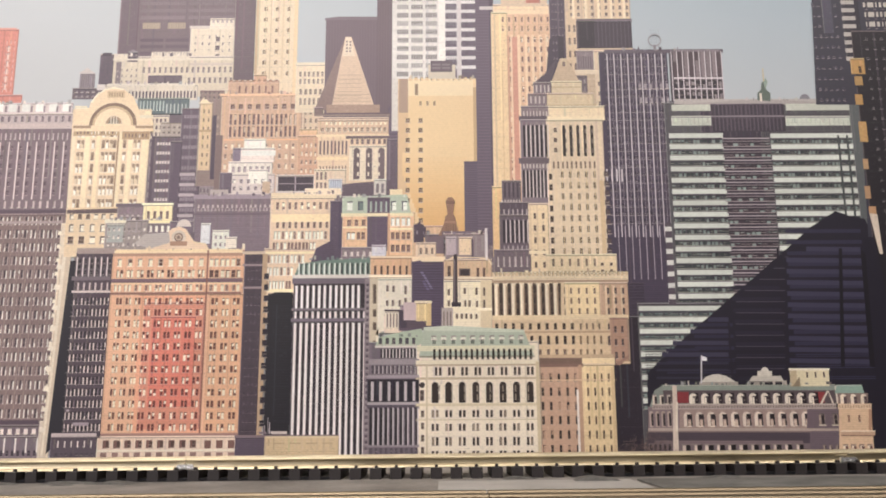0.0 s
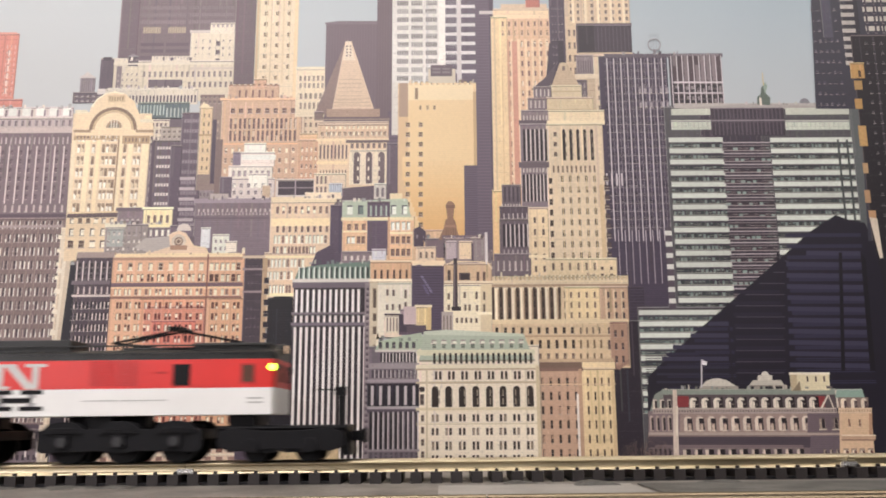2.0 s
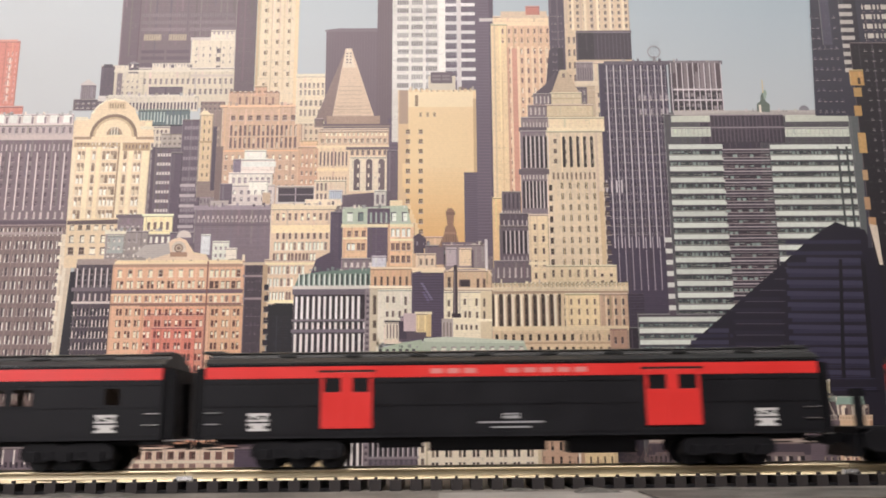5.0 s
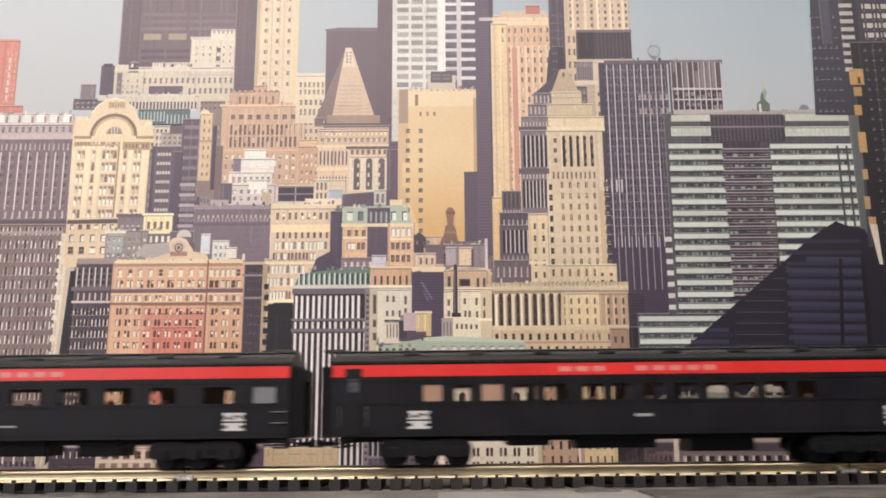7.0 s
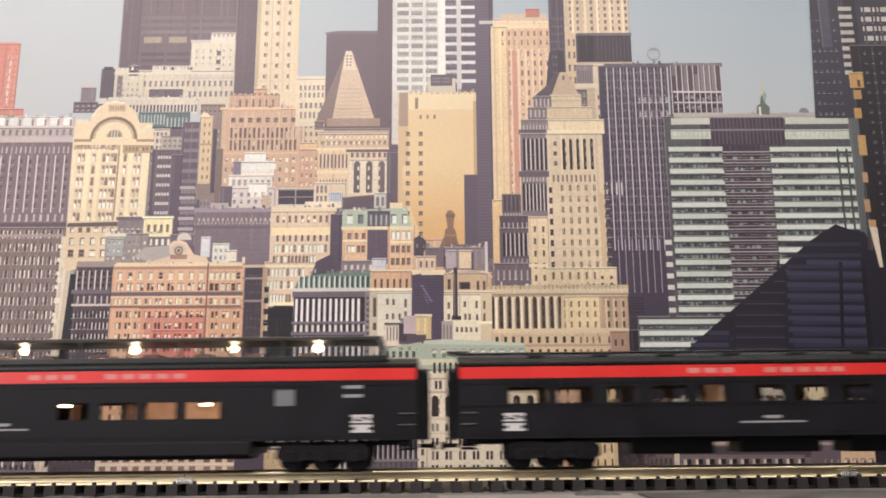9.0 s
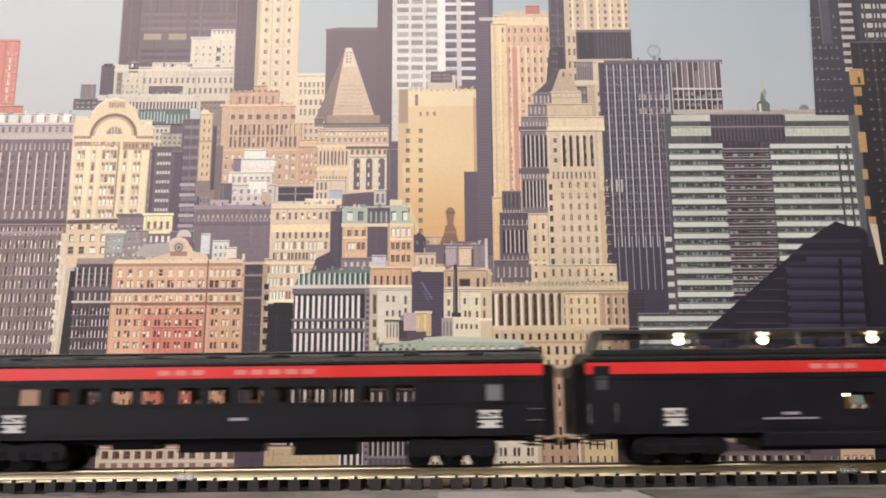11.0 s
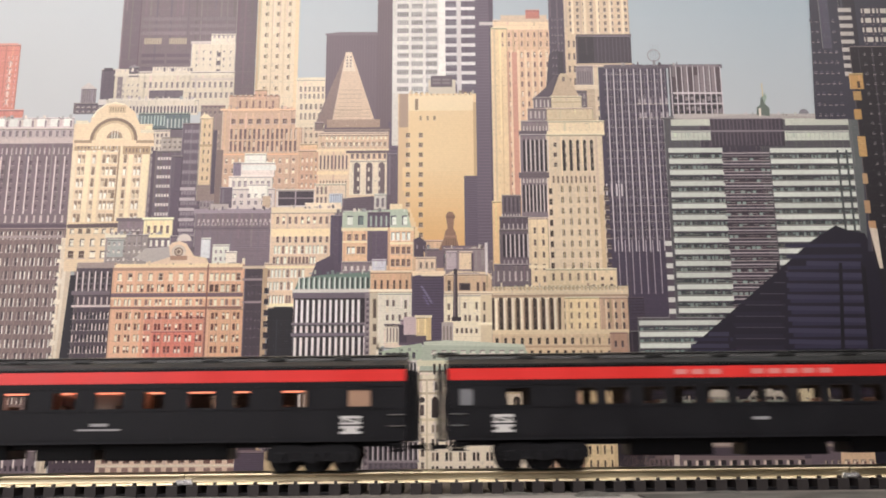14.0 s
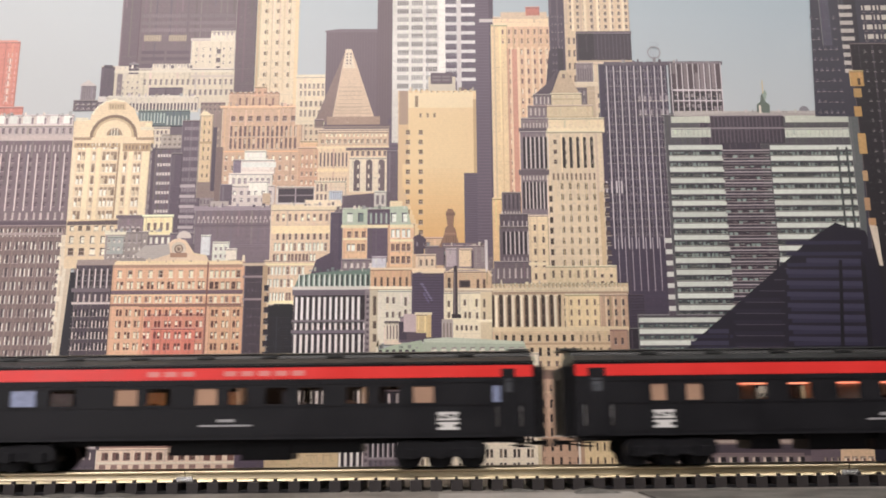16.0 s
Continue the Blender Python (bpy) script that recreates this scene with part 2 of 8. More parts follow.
# ---- the printed skyline behind the track ----
def ink(h, plain=False, cache={}):
    """Printed ink on matt vinyl: the picture's own colour, faint line screen, mottling and slight sheen."""
    if (h, plain) in cache:
        return cache[(h, plain)]
    m = bpy.data.materials.new("print_" + h)
    m.use_nodes = True
    nt = m.node_tree
    p = nt.nodes["Principled BSDF"]
    tc = nt.nodes.new("ShaderNodeTexCoord")
    wave = nt.nodes.new("ShaderNodeTexWave")
    wave.bands_direction = "Z"
    wave.inputs["Scale"].default_value, wave.inputs["Distortion"].default_value = 150, 0.6
    spots = nt.nodes.new("ShaderNodeTexNoise")
    spots.inputs["Scale"].default_value, spots.inputs["Detail"].default_value = 480, 5
    broad = nt.nodes.new("ShaderNodeTexNoise")
    broad.inputs["Scale"].default_value, broad.inputs["Detail"].default_value = 12, 2
    for n in (wave, spots, broad):
        nt.links.new(tc.outputs["Object"], n.inputs["Vector"])
    a = nt.nodes.new("ShaderNodeMath")
    a.operation = "MULTIPLY_ADD"
    a.inputs[1].default_value = 0.6 if sum(lin(h)) < 0.55 else 0.24
    nt.links.new(wave.outputs[1], a.inputs[0])
    s = nt.nodes.new("ShaderNodeMath")
    s.operation = "ADD"
    nt.links.new(spots.outputs[0], s.inputs[0])
    nt.links.new(broad.outputs[0], s.inputs[1])
    nt.links.new(s.outputs[0], a.inputs[2])
    r = nt.nodes.new("ShaderNodeMapRange")
    r.inputs[1].default_value, r.inputs[2].default_value, r.inputs[3].default_value, r.inputs[4].default_value = 0.7, 1.5, 0.92 if plain else 0.81, 1.06 if plain else 1.18
    nt.links.new(a.outputs[0], r.inputs[0])
    geo = nt.nodes.new("ShaderNodeNewGeometry")
    isl = nt.nodes.new("ShaderNodeMapRange")
    isl.inputs[3].default_value, isl.inputs[4].default_value = (0.995, 1.005) if plain else (0.9, 1.1)
    nt.links.new(geo.outputs["Random Per Island"], isl.inputs[0])
    both = nt.nodes.new("ShaderNodeMath")
    both.operation = "MULTIPLY"
    nt.links.new(r.outputs[0], both.inputs[0])
    nt.links.new(isl.outputs[0], both.inputs[1])
    mul = nt.nodes.new("ShaderNodeVectorMath")
    mul.operation = "MULTIPLY"
    c3 = lin(h)
    grey = 0.3 * c3[0] + 0.55 * c3[1] + 0.15 * c3[2]
    deep = max(0.4, 1 - 0.010 / (grey * GAIN))
    mul.inputs[0].default_value = [min(0.9, (c * 0.9 + grey * 0.1) * GAIN * deep) for c in c3]
    nt.links.new(both.outputs[0], mul.inputs[1])
    nt.links.new(mul.outputs[0], p.inputs["Base Color"])
    p.inputs["Roughness"].default_value = 0.48
    p.inputs["Specular IOR Level"].default_value = 0.5
    cache[(h, plain)] = m
    return m


GAIN = 0.95
MURAL_Y = 0.85
mural = tagged(new("skyline_backdrop"), "printed city skyline backdrop panel standing behind the track", "backdrop", kind="structure")
mural.matrix_world = Matrix.Translation(EYE) @ pose(0, 0, 0, 0, ROLL) @ Matrix.Translation(-Vector(EYE))
sky = bpy.data.materials.new("print_sky")
sky.use_nodes = True
nt = sky.node_tree
tc = nt.nodes.new("ShaderNodeTexCoord")
sep = nt.nodes.new("ShaderNodeSeparateXYZ")
nt.links.new(tc.outputs["Object"], sep.inputs[0])
mr = nt.nodes.new("ShaderNodeMapRange")
mr.inputs[1].default_value, mr.inputs[2].default_value = -0.45, 0.35
nt.links.new(sep.outputs[0], mr.inputs[0])
mx = nt.nodes.new("ShaderNodeMix")
mx.data_type = "RGBA"
mx.inputs[6].default_value = (*lin("c7cdd0"), 1)
mx.inputs[7].default_value = (*lin("a7b6bf"), 1)
nt.links.new(mr.outputs[0], mx.inputs[0])
mz = nt.nodes.new("ShaderNodeMapRange")
mz.inputs[1].default_value, mz.inputs[2].default_value, mz.inputs[3].default_value, mz.inputs[4].default_value = 0.36, 0.5, 0.55, 0.0
nt.links.new(sep.outputs[2], mz.inputs[0])
m2 = nt.nodes.new("ShaderNodeMix")
m2.data_type = "RGBA"
m2.inputs[7].default_value = (*lin("c7c8c8"), 1)
nt.links.new(mz.outputs[0], m2.inputs[0])
nt.links.new(mx.outputs[2], m2.inputs[6])
nt.links.new(m2.outputs[2], nt.nodes["Principled BSDF"].inputs["Base Color"])
nt.nodes["Principled BSDF"].inputs["Roughness"].default_value = 0.5
nt.nodes["Principled BSDF"].inputs["Specular IOR Level"].default_value = 0.35
boxpart("panel", (-1.3, MURAL_Y, -0.035), (1.3, MURAL_Y + 0.006, 0.66), sky, mural, "flat vinyl panel printed with hazy sky")


def mix(h, k, t):
    """The ink between two, in steps of eight, so that few inks serve."""
    a, c = [[int(x[i:i + 2], 16) for i in (0, 2, 4)] for x in (h, k)]
    return "".join("%02x" % min(255, int((p + (q - p) * t) / 12 + 0.5) * 12) for p, q in zip(a, c))


class Print:
    """One printed building: flat shapes in ink, laid over one another by a hair; millimetres on the panel."""
    level = 0
    front = MURAL_Y - 0.0003

    def __init__(self, label):
        if Print.level:
            b.done()
        Print.level += 1
        self.plain = any(w in label for w in ("windowless", "shadow", "slim dark", "plum", "trees"))
        self.label, self.y = label, Print.front
        self.verts, self.faces, self.inks, self.names = [], [], [], []
        self.rand = random.Random(Print.level)

    def poly(self, pts, h):
        if h not in self.names:
            self.names.append(h)
        n = len(self.verts)
        y = self.y - self.step
        self.verts += [(u / 1000, y, v / 1000) for u, v in pts]
        self.faces.append(list(range(n, n + len(pts))))
        self.inks.append(self.names.index(h))

    step = 0.0

    def up(self):
        self.step += 0.0000007

    def rect(self, u0, v0, u1, v1, h):
        self.up()
        self.poly([(u0, v0), (u1, v0), (u1, v1), (u0, v1)], h)
        if not self.plain and (u1 - u0) * (v1 - v0) > 90 and min(u1 - u0, v1 - v0) > 5:
            self.weather(u0, v0, u1, v1, h)
            if min(u1 - u0, v1 - v0) > 9:
                self.coping(u0, v0, u1, v1, h)

    def coping(self, u0, v0, u1, v1, h):
        """Lit coping along a wall's top, the shadow line under it, and soft streaks of light and shade printed down the
        wall.
        """
        self.up()
        self.poly([(u0, v1 - 1.0), (u1, v1 - 1.0), (u1, v1), (u0, v1)], mix(h, "fff6e6", 0.35))
        self.poly([(u0, v1 - 2.0), (u1, v1 - 2.0), (u1, v1 - 1.0), (u0, v1 - 1.0)], mix(h, "2a1e24", 0.4))
        self.poly([(u1 - 0.8, v0), (u1, v0), (u1, v1 - 2), (u1 - 0.8, v1 - 2)], mix(h, "2a1e24", 0.25))
        self.poly([(u0, v0), (u0 + 0.7, v0), (u0 + 0.7, v1 - 2), (u0, v1 - 2)], mix(h, "fff6e6", 0.22))
        for i in range(int((u1 - u0) / 7)):
            u, w = u0 + 1 + i * 7 + self.rand.uniform(0, 2.6), self.rand.uniform(0.6, 2.2)
            t = v1 - 2 - self.rand.uniform(0.2, 0.9) * (v1 - v0 - 3)
            self.poly([(u, t), (u + w, t), (u + w, v1 - 2), (u, v1 - 2)], mix(h, self.rand.choice(("3a2c2e", "fff2dc")), self.rand.uniform(0.05, 0.12)))

    def weather(self, u0, v0, u1, v1, h):
        """Small masonry marks of the photograph: ledges, stains, joints, a little lighter or darker than the wall."""
        self.up()
        k = 0.25 if self.plain else (0.5 if sum(lin(h)) < 0.75 else 0.9)
        tones = [mix(h, "1e1620", 0.16 * k), mix(h, "1e1620", 0.28 * k), mix(h, "fff4e4", 0.16 * k), mix(h, "fff4e4", 0.3 * k), mix(h, "b06a50", 0.12 * k)]
        nu, nv = max(1, int((u1 - u0) / 4)), max(1, int((v1 - v0) / 3.6))
        cu, cv = (u1 - u0) / nu, (v1 - v0) / nv
        for i in range(nu * nv):
            w, t = self.rand.choice(((1.8, 0.35), (0.35, 2.2), (0.8, 0.5), (3.2, 0.3), (0.6, 1.0)))
            w, t = min(w * self.rand.uniform(0.5, 1.4), cu * 0.95), min(t * self.rand.uniform(0.5, 1.4), cv * 0.95)
            u, v = u0 + (i % nu) * cu + self.rand.uniform(0, cu - w), v0 + (i // nu) * cv + self.rand.uniform(0, cv - t)
            self.poly([(u, v), (u + w, v), (u + w, v + t), (u, v + t)], self.rand.choice(tones))
        self.up()
        for i in range(int((v1 - v0) / 9)):
            v = v0 + (i + self.rand.uniform(0.2, 0.8)) * 9
            self.poly([(u0, v), (u1, v), (u1, v + 0.3), (u0, v + 0.3)], tones[(i * 2) % 4])

    def roofline(self, u0, u1, v, n, h):
        """Chimneys, tanks, vents and parapet pieces along a roof."""
        self.up()
        for i in range(n):
            self.up()
            u, w, t = self.rand.uniform(u0, u1), self.rand.uniform(0.6, 3.4), self.rand.uniform(0.6, 4.0)
            self.poly([(u, v - 0.4), (u + w, v - 0.4), (u + w, v + t), (u, v + t)], mix(h, self.rand.choice(("2c2430", "fff2e0", "8a8f98")), self.rand.uniform(0.2, 0.6)))

    def shape(self, h, *pts):
        self.up()
        self.poly(pts, h)

    def ring(self, u, v, r0, r1, h, a0, a1):
        self.up()
        n = 20
        turn = [radians(a0 + (a1 - a0) * i / n) for i in range(n + 1)]
        outer = [(u + r1 * math.cos(p), v + r1 * math.sin(p)) for p in turn]
        if r0:
            for i in range(0, n, 10):
                inner = [(u + r0 * math.cos(p), v + r0 * math.sin(p)) for p in turn[i:i + 11]]
                self.poly(outer[i:i + 11] + inner[::-1], h)
        else:
            self.poly(outer if a1 - a0 < 360 else outer[:-1], h)

    def grid(self, u0, v0, u1, v1, nx, ny, fw, fh, h, alt="", chance=0, pair=False, arch=False):
        """Rows and columns of window shapes; alt is the ink of those with drawn blinds."""
        self.up()
        cw, ch = (u1 - u0) / nx, (v1 - v0) / ny
        fine = []
        for j in range(ny):
            for i in range(nx):
                cu, cv = u0 + (i + 0.5) * cw, v0 + (j + 0.5) * ch
                spans = [(cu - cw * fw, cu - cw * 0.06), (cu + cw * 0.06, cu + cw * fw)] if pair else [(cu - cw * fw / 2, cu + cw * fw / 2)]
                for a, c in spans:
                    w = self.rand.uniform(-0.06, 0.06) * (c - a)
                    t = cv + ch * fh / 2
                    lo, hi = cv - ch * fh / 2, t
                    if 1.1 < c - a < 6 and 1.8 < hi - lo < 12:
                        g = (c - a) * 0.24
                        fine.append(((a + w - g * 0.7, lo - g * 0.8, c + w + g * 0.7, lo), "light"))
                        fine.append(((a + w, hi - g * 1.1, c + w, hi), "dark"))
                        if self.rand.random() < 0.7:
                            fine.append(((a + w, lo, a + w + g, hi - g), "dark"))
                        if hi - lo > 3 and self.rand.random() < 0.6:
                            m = (lo + hi) / 2
                            fine.append(((a + w, m - g * 0.2, c + w, m + g * 0.2), "light"))
                    col = alt if alt and self.rand.random() < chance else h
                    if alt and ny * nx > 8 and self.rand.random() < 0.3:
                        other = h if col == alt else alt
                        mid = lo + (hi - lo) * self.rand.uniform(0.3, 0.7)
                        self.poly([(a + w, lo), (c + w, lo), (c + w, mid), (a + w, mid)], col)
                        self.poly([(a + w, mid), (c + w, mid), (c + w, hi), (a + w, hi)], other)
                    elif arch:
                        m = hi - (c - a) / 2
                        r = (c - a) / 2
                        top = [(cu + r * math.cos(k * math.pi / 6), m + r * math.sin(k * math.pi / 6)) for k in range(7)]
                        self.poly([(a, lo), (c, lo)] + top, col)
                    else:
                        self.poly([(a + w * (nx > 3), lo), (c + w * (nx > 3), lo), (c + w * (nx > 3), hi), (a + w * (nx > 3), hi)], col)
        for k, ((a, lo, c, hi), tone) in enumerate(sorted(fine, key=lambda q: q[1])):
            if k == 0 or tone == "light" and not lit:
                self.up()
            lit = tone == "light"
            self.poly([(a, lo), (c, lo), (c, hi), (a, hi)], mix(h, "fff2dc", 0.55) if tone == "light" else mix(h, "2c2028", 0.45))

    def done(self):
        Print.front = self.y - self.step - 0.000002
        me = bpy.data.meshes.new("printed_building")
        me.from_pydata(self.verts, [], self.faces)
        for h in self.names:
            me.materials.append(ink(h, self.plain))
        me.polygons.foreach_set("material_index", self.inks)
        ob = new("printed_building", me)
        ob.parent = mural
        ob["label"] = "printed " + self.label


b = Print("hazy blocks in the distance")
b.rect(-377.7, 196, -49, 346.3, "93858a")
b.grid(-377.7, 197.2, -49, 343.8, 90, 16, 0.4, 0.5, "aa9c9c", "6f6168", 0.5)
b.rect(-48.6, 177.1, 124.7, 218.2, "8a7b80")
b.grid(-48.6, 178.2, 124.7, 217, 50, 5, 0.4, 0.5, "a4959a", "63565e", 0.5)
b = Print("distant red brick tower")
b.rect(-510, 373.1, -456.7, 457, "dd8f80")
b.rect(-506, 370.6, -446.5, 382, "dd8f80")
b.grid(-470.6, 383.8, -457.9, 445.1, 3, 9, 0.3, 0.6, "e9b3a4")
b.grid(-468, 387, -464.4, 438.6, 1, 6, 0.6, 0.75, "f4d9cc")
b.rect(-514.4, 455.7, -460, 458.3, "eba898")
b = Print("dark office slab at the skyline")
b.rect(-349, 392.2, -201.6, 530.3, "75646b")
b.rect(-348.3, 424.8, -328.7, 530.7, "6d5c66")
b.grid(-328.7, 464.9, -224.3, 490.1, 2, 3, 0.94, 0.5, "83737a")
b.grid(-327.6, 455.8, -273.1, 463.7, 2, 1, 0.7, 0.9, "b5a48c")
b.grid(-326, 424.5, -271.9, 446.7, 2, 3, 0.92, 0.5, "63535f")
b.grid(-327.4, 424.4, -223.5, 490.1, 40, 1, 0.14, 1, "6c5c65")
b.rect(-224.2, 391.8, -201.6, 529.9, "6f5e67")
b = Print("tall cream stone tower")
b.rect(-201.2, 372.5, -155.5, 529.7, "ecd8b8")
b.rect(-201.2, 372.7, -198.2, 529.9, "dcc299")
b.grid(-197.7, 398, -159.8, 509.5, 3, 9, 0.17, 0.32, "947e66")
b.grid(-195.2, 398, -158.6, 509.5, 3, 9, 0.1, 0.42, "c9ac86")
b.rect(-172.3, 398, -170.5, 529.7, "e0caa6")
b.rect(-185.2, 398.1, -184, 529.8, "e0caa6")
b.rect(-159.7, 372.4, -155.5, 529.6, "e6cda4")
b = Print("pale penthouse block")
b.rect(-271.4, 416.5, -223.3, 458.1, "e0d3bd")
b.rect(-250.6, 455.4, -223.7, 467.9, "e6dac6")
b.grid(-249.5, 462, -225, 467.9, 5, 1, 0.5, 0.7, "b5a7a4")
b.rect(-272.4, 456.2, -250.4, 459.5, "cfc3ba")
b.grid(-268.8, 419, -225, 450.3, 6, 4, 0.22, 0.4, "8d7f7f", "e0d3bd", 0.55)
b.grid(-244.4, 419, -238.3, 448.9, 1, 3, 0.7, 0.5, "6d5f66")
b = Print("white stepped apartment block")
b.rect(-364.9, 378.3, -223, 424.5, "dccfb8")
b.rect(-366.6, 422.2, -329, 427.4, "e4d8c4")
b.rect(-337.4, 418.3, -326.5, 429.9, "5d505c")
b.shape("8b7f86", (-337.8, 430), (-331.9, 432.5), (-326.9, 429.9))
b.rect(-312, 421.9, -270.7, 429.7, "e6dac6")
b.grid(-310.9, 425.1, -272, 429.7, 12, 1, 0.5, 0.7, "cbbfb4")
b.grid(-321.9, 403.7, -223.3, 414, 17, 1, 0.4, 0.6, "8f8180")
b.grid(-272.9, 392.1, -222.8, 401.7, 9, 1, 0.45, 0.6, "8f8180")
b.rect(-314, 393.6, -277.7, 402.6, "5f525e")
b.grid(-314, 394.3, -277.7, 402, 4, 1, 0.88, 0.8, "72646e")
b.rect(-348.9, 392.7, -343.4, 418.4, "8a7c82")
b.rect(-366.7, 391.5, -352.1, 426.9, "665966")
b.rect(-364.3, 424.9, -354.6, 428.8, "4f4450")
b.rect(-353, 419.9, -225.6, 421.9, "e9dfcc")
b.grid(-349.3, 392.6, -324.5, 411.9, 5, 3, 0.35, 0.4, "a89a96", "dccfb8", 0.3)
b.rect(-270.2, 413.9, -223.6, 416.5, "cdbfb2")
b.roofline(-353.2, -271.3, 424.9, 14, "cfc3ba")
b = Print("rooftop water tank")
b.rect(-386.9, 387.8, -370.6, 405.7, "857981")
b.grid(-386.9, 387.8, -370.6, 405.7, 7, 1, 0.4, 1, "9a8f94")
b.shape("d6cdc9", (-388.7, 405.1), (-379.6, 412.1), (-370.6, 405))
b.rect(-393.6, 376.3, -361.1, 389, "6d606a")
b.grid(-392.4, 377.6, -362.3, 387.8, 5, 2, 0.5, 0.5, "948890")
b.rect(-367.7, 386.4, -359.2, 392.8, "e6ddd6")
b.rect(-383.7, 386.5, -372.3, 387.8, "58505a")
b = Print("white loft building with green cornice")
b.rect(-358.8, 374.6, -260.1, 392.4, "dfd4c2")
b.rect(-357, 390.5, -263.6, 393.7, "e9dfce")
b.grid(-334.6, 375.8, -261.2, 386, 20, 1, 0.52, 0.75, "5b505c")
b.rect(-323.5, 358.1, -268.3, 377.1, "66767a")
b.grid(-321.7, 362.6, -294.1, 374.6, 8, 1, 0.45, 0.9, "bccdc6")
b.grid(-294, 359.3, -270, 371.9, 6, 1, 0.35, 0.8, "c2ccc6")
b.rect(-322.9, 356.9, -267.8, 359.4, "2f2a36")
b.rect(-325, 331.9, -288, 358.2, "ddd0bc")
b.grid(-322, 333.1, -290.4, 355.7, 7, 3, 0.5, 0.5, "7d6d6e")
b.rect(-297.4, 334.3, -273.6, 350.5, "b9ab9f")
b.grid(-296.1, 335.5, -274.7, 346.8, 4, 2, 0.5, 0.4, "8a7c7c")
b.rect(-288.5, 349.2, -273, 358, "6b5e68")
b.roofline(-357, -266.6, 392.7, 14, "cfc3ba")
b = Print("dark modern block with ribbon windows")
b.rect(-305.9, 237.9, -271.7, 334.9, "6b5d69")
b.grid(-301.7, 260.7, -284, 331.2, 1, 7, 0.85, 0.32, "dbcec9")
b.grid(-301.7, 260.7, -284, 331.2, 6, 7, 0.3, 0.3, "6b5d69")
b.rect(-305.9, 238, -302.3, 335, "5d4e5c")
b.rect(-275.7, 225.8, -253.3, 365.5, "685968")
b.grid(-274.8, 237.8, -254.7, 361.7, 1, 11, 0.86, 0.34, "92848e")
b.grid(-274.8, 237.8, -254.7, 361.7, 7, 11, 0.2, 0.3, "685968")
b.rect(-285.3, 225.9, -273.6, 329.3, "625363")
b.grid(-276.4, 231.8, -256.5, 298.3, 1, 6, 0.8, 0.3, "bdafb3")
b = Print("slim stepped brick tower")
b.rect(-257.5, 279.8, -231.4, 385.7, "95817b")
b.rect(-256.4, 297, -243.3, 371.7, "e0c59c")
b.shape("efdcb8", (-258.3, 370.5), (-252.6, 378.1), (-245.1, 370.4))
b.grid(-254.6, 299.4, -244.5, 366.7, 2, 7, 0.3, 0.4, "8d7467")
b.rect(-242.8, 287.1, -238.6, 357.2, "56495a")
b.grid(-239.3, 285.9, -230.9, 360.3, 2, 8, 0.4, 0.4, "b8a08e")
b.rect(-256.8, 339, -243.6, 341.5, "c7a882")
b.grid(-258.7, 374.2, -234.7, 385.7, 5, 2, 0.4, 0.5, "7d6c6c")
b = Print("orange brick office block with setbacks")
b.rect(-155.1, 334.6, -122.3, 367.3, "e1caad")
b.grid(-153.3, 337.1, -124.7, 364.7, 5, 3, 0.4, 0.5, "968075")
b.rect(-234, 270.4, -148.5, 380.3, "e1bb9d")
b.rect(-227.8, 376.5, -173.6, 396.9, "dab496")
b.rect(-201.1, 391.7, -187.2, 403.3, "daae8f")
b.grid(-228.2, 394.3, -173.9, 397.5, 9, 1, 0.5, 0.8, "b98c75")
b.grid(-219.3, 380.3, -177.2, 391.8, 6, 1, 0.3, 0.7, "946f66")
b.rect(-236.5, 379, -149.9, 381.5, "f1c9a0")
b.grid(-226.9, 363.8, -153.8, 370.1, 8, 1, 0.5, 0.8, "866963")
b.grid(-226, 332.4, -153.2, 359.4, 5, 1, 0.62, 1, "d9b696")
b.grid(-226, 332.4, -153.2, 359.4, 15, 2, 0.5, 0.84, "795d5e", "d3bca4", 0.18)
b.grid(-231.2, 273.4, -139, 328.7, 13, 5, 0.36, 0.46, "f7e9ce", "917168", 0.4)
b.rect(-232.5, 329.3, -148.6, 331.2, "ebbc92")
b.rect(-150.6, 330.9, -131.5, 342.1, "ecc59a")
b.rect(-152.3, 290.2, -129.8, 334.6, "d6aa8d")
b.grid(-149.8, 291.4, -130.9, 328.4, 4, 4, 0.4, 0.45, "f7e5ca", "846760", 0.4)
b.rect(-238.3, 270.7, -231.2, 335.2, "846e6c")
b.roofline(-232.9, -151.8, 381.1, 14, "d9aa8c")
b = Print("white setback terraces")
b.rect(-208.5, 320.1, -185.3, 331.2, "f7f6eb")
b.rect(-219.9, 306.6, -206.8, 321.4, "8c7d8f")
b.rect(-211.6, 305.2, -176, 321.3, "f1e4da")
b.rect(-210.5, 312.6, -174.9, 318.2, "f7f7ef")
b.rect(-224, 290.6, -177.9, 306.5, "f7efe2")
b.grid(-221.6, 293, -179, 302.8, 7, 1, 0.5, 0.6, "b2a3a6")
b.rect(-223.2, 270.5, -175, 293, "e3d6d0")
b.rect(-202.4, 282, -182.3, 297.9, "f7f3e7")
b.grid(-220.8, 273.5, -176.1, 288.7, 6, 2, 0.4, 0.5, "94868d", "f7f3e7", 0.4)
b.rect(-232.7, 271.8, -219.7, 294.4, "6c5e6c")
b.rect(-187.8, 271.6, -179.5, 284.4, "ccb296")
b.rect(-241.6, 270.1, -222.8, 276.1, "c1b4af")
b = Print("cream block behind the pyramid roof")
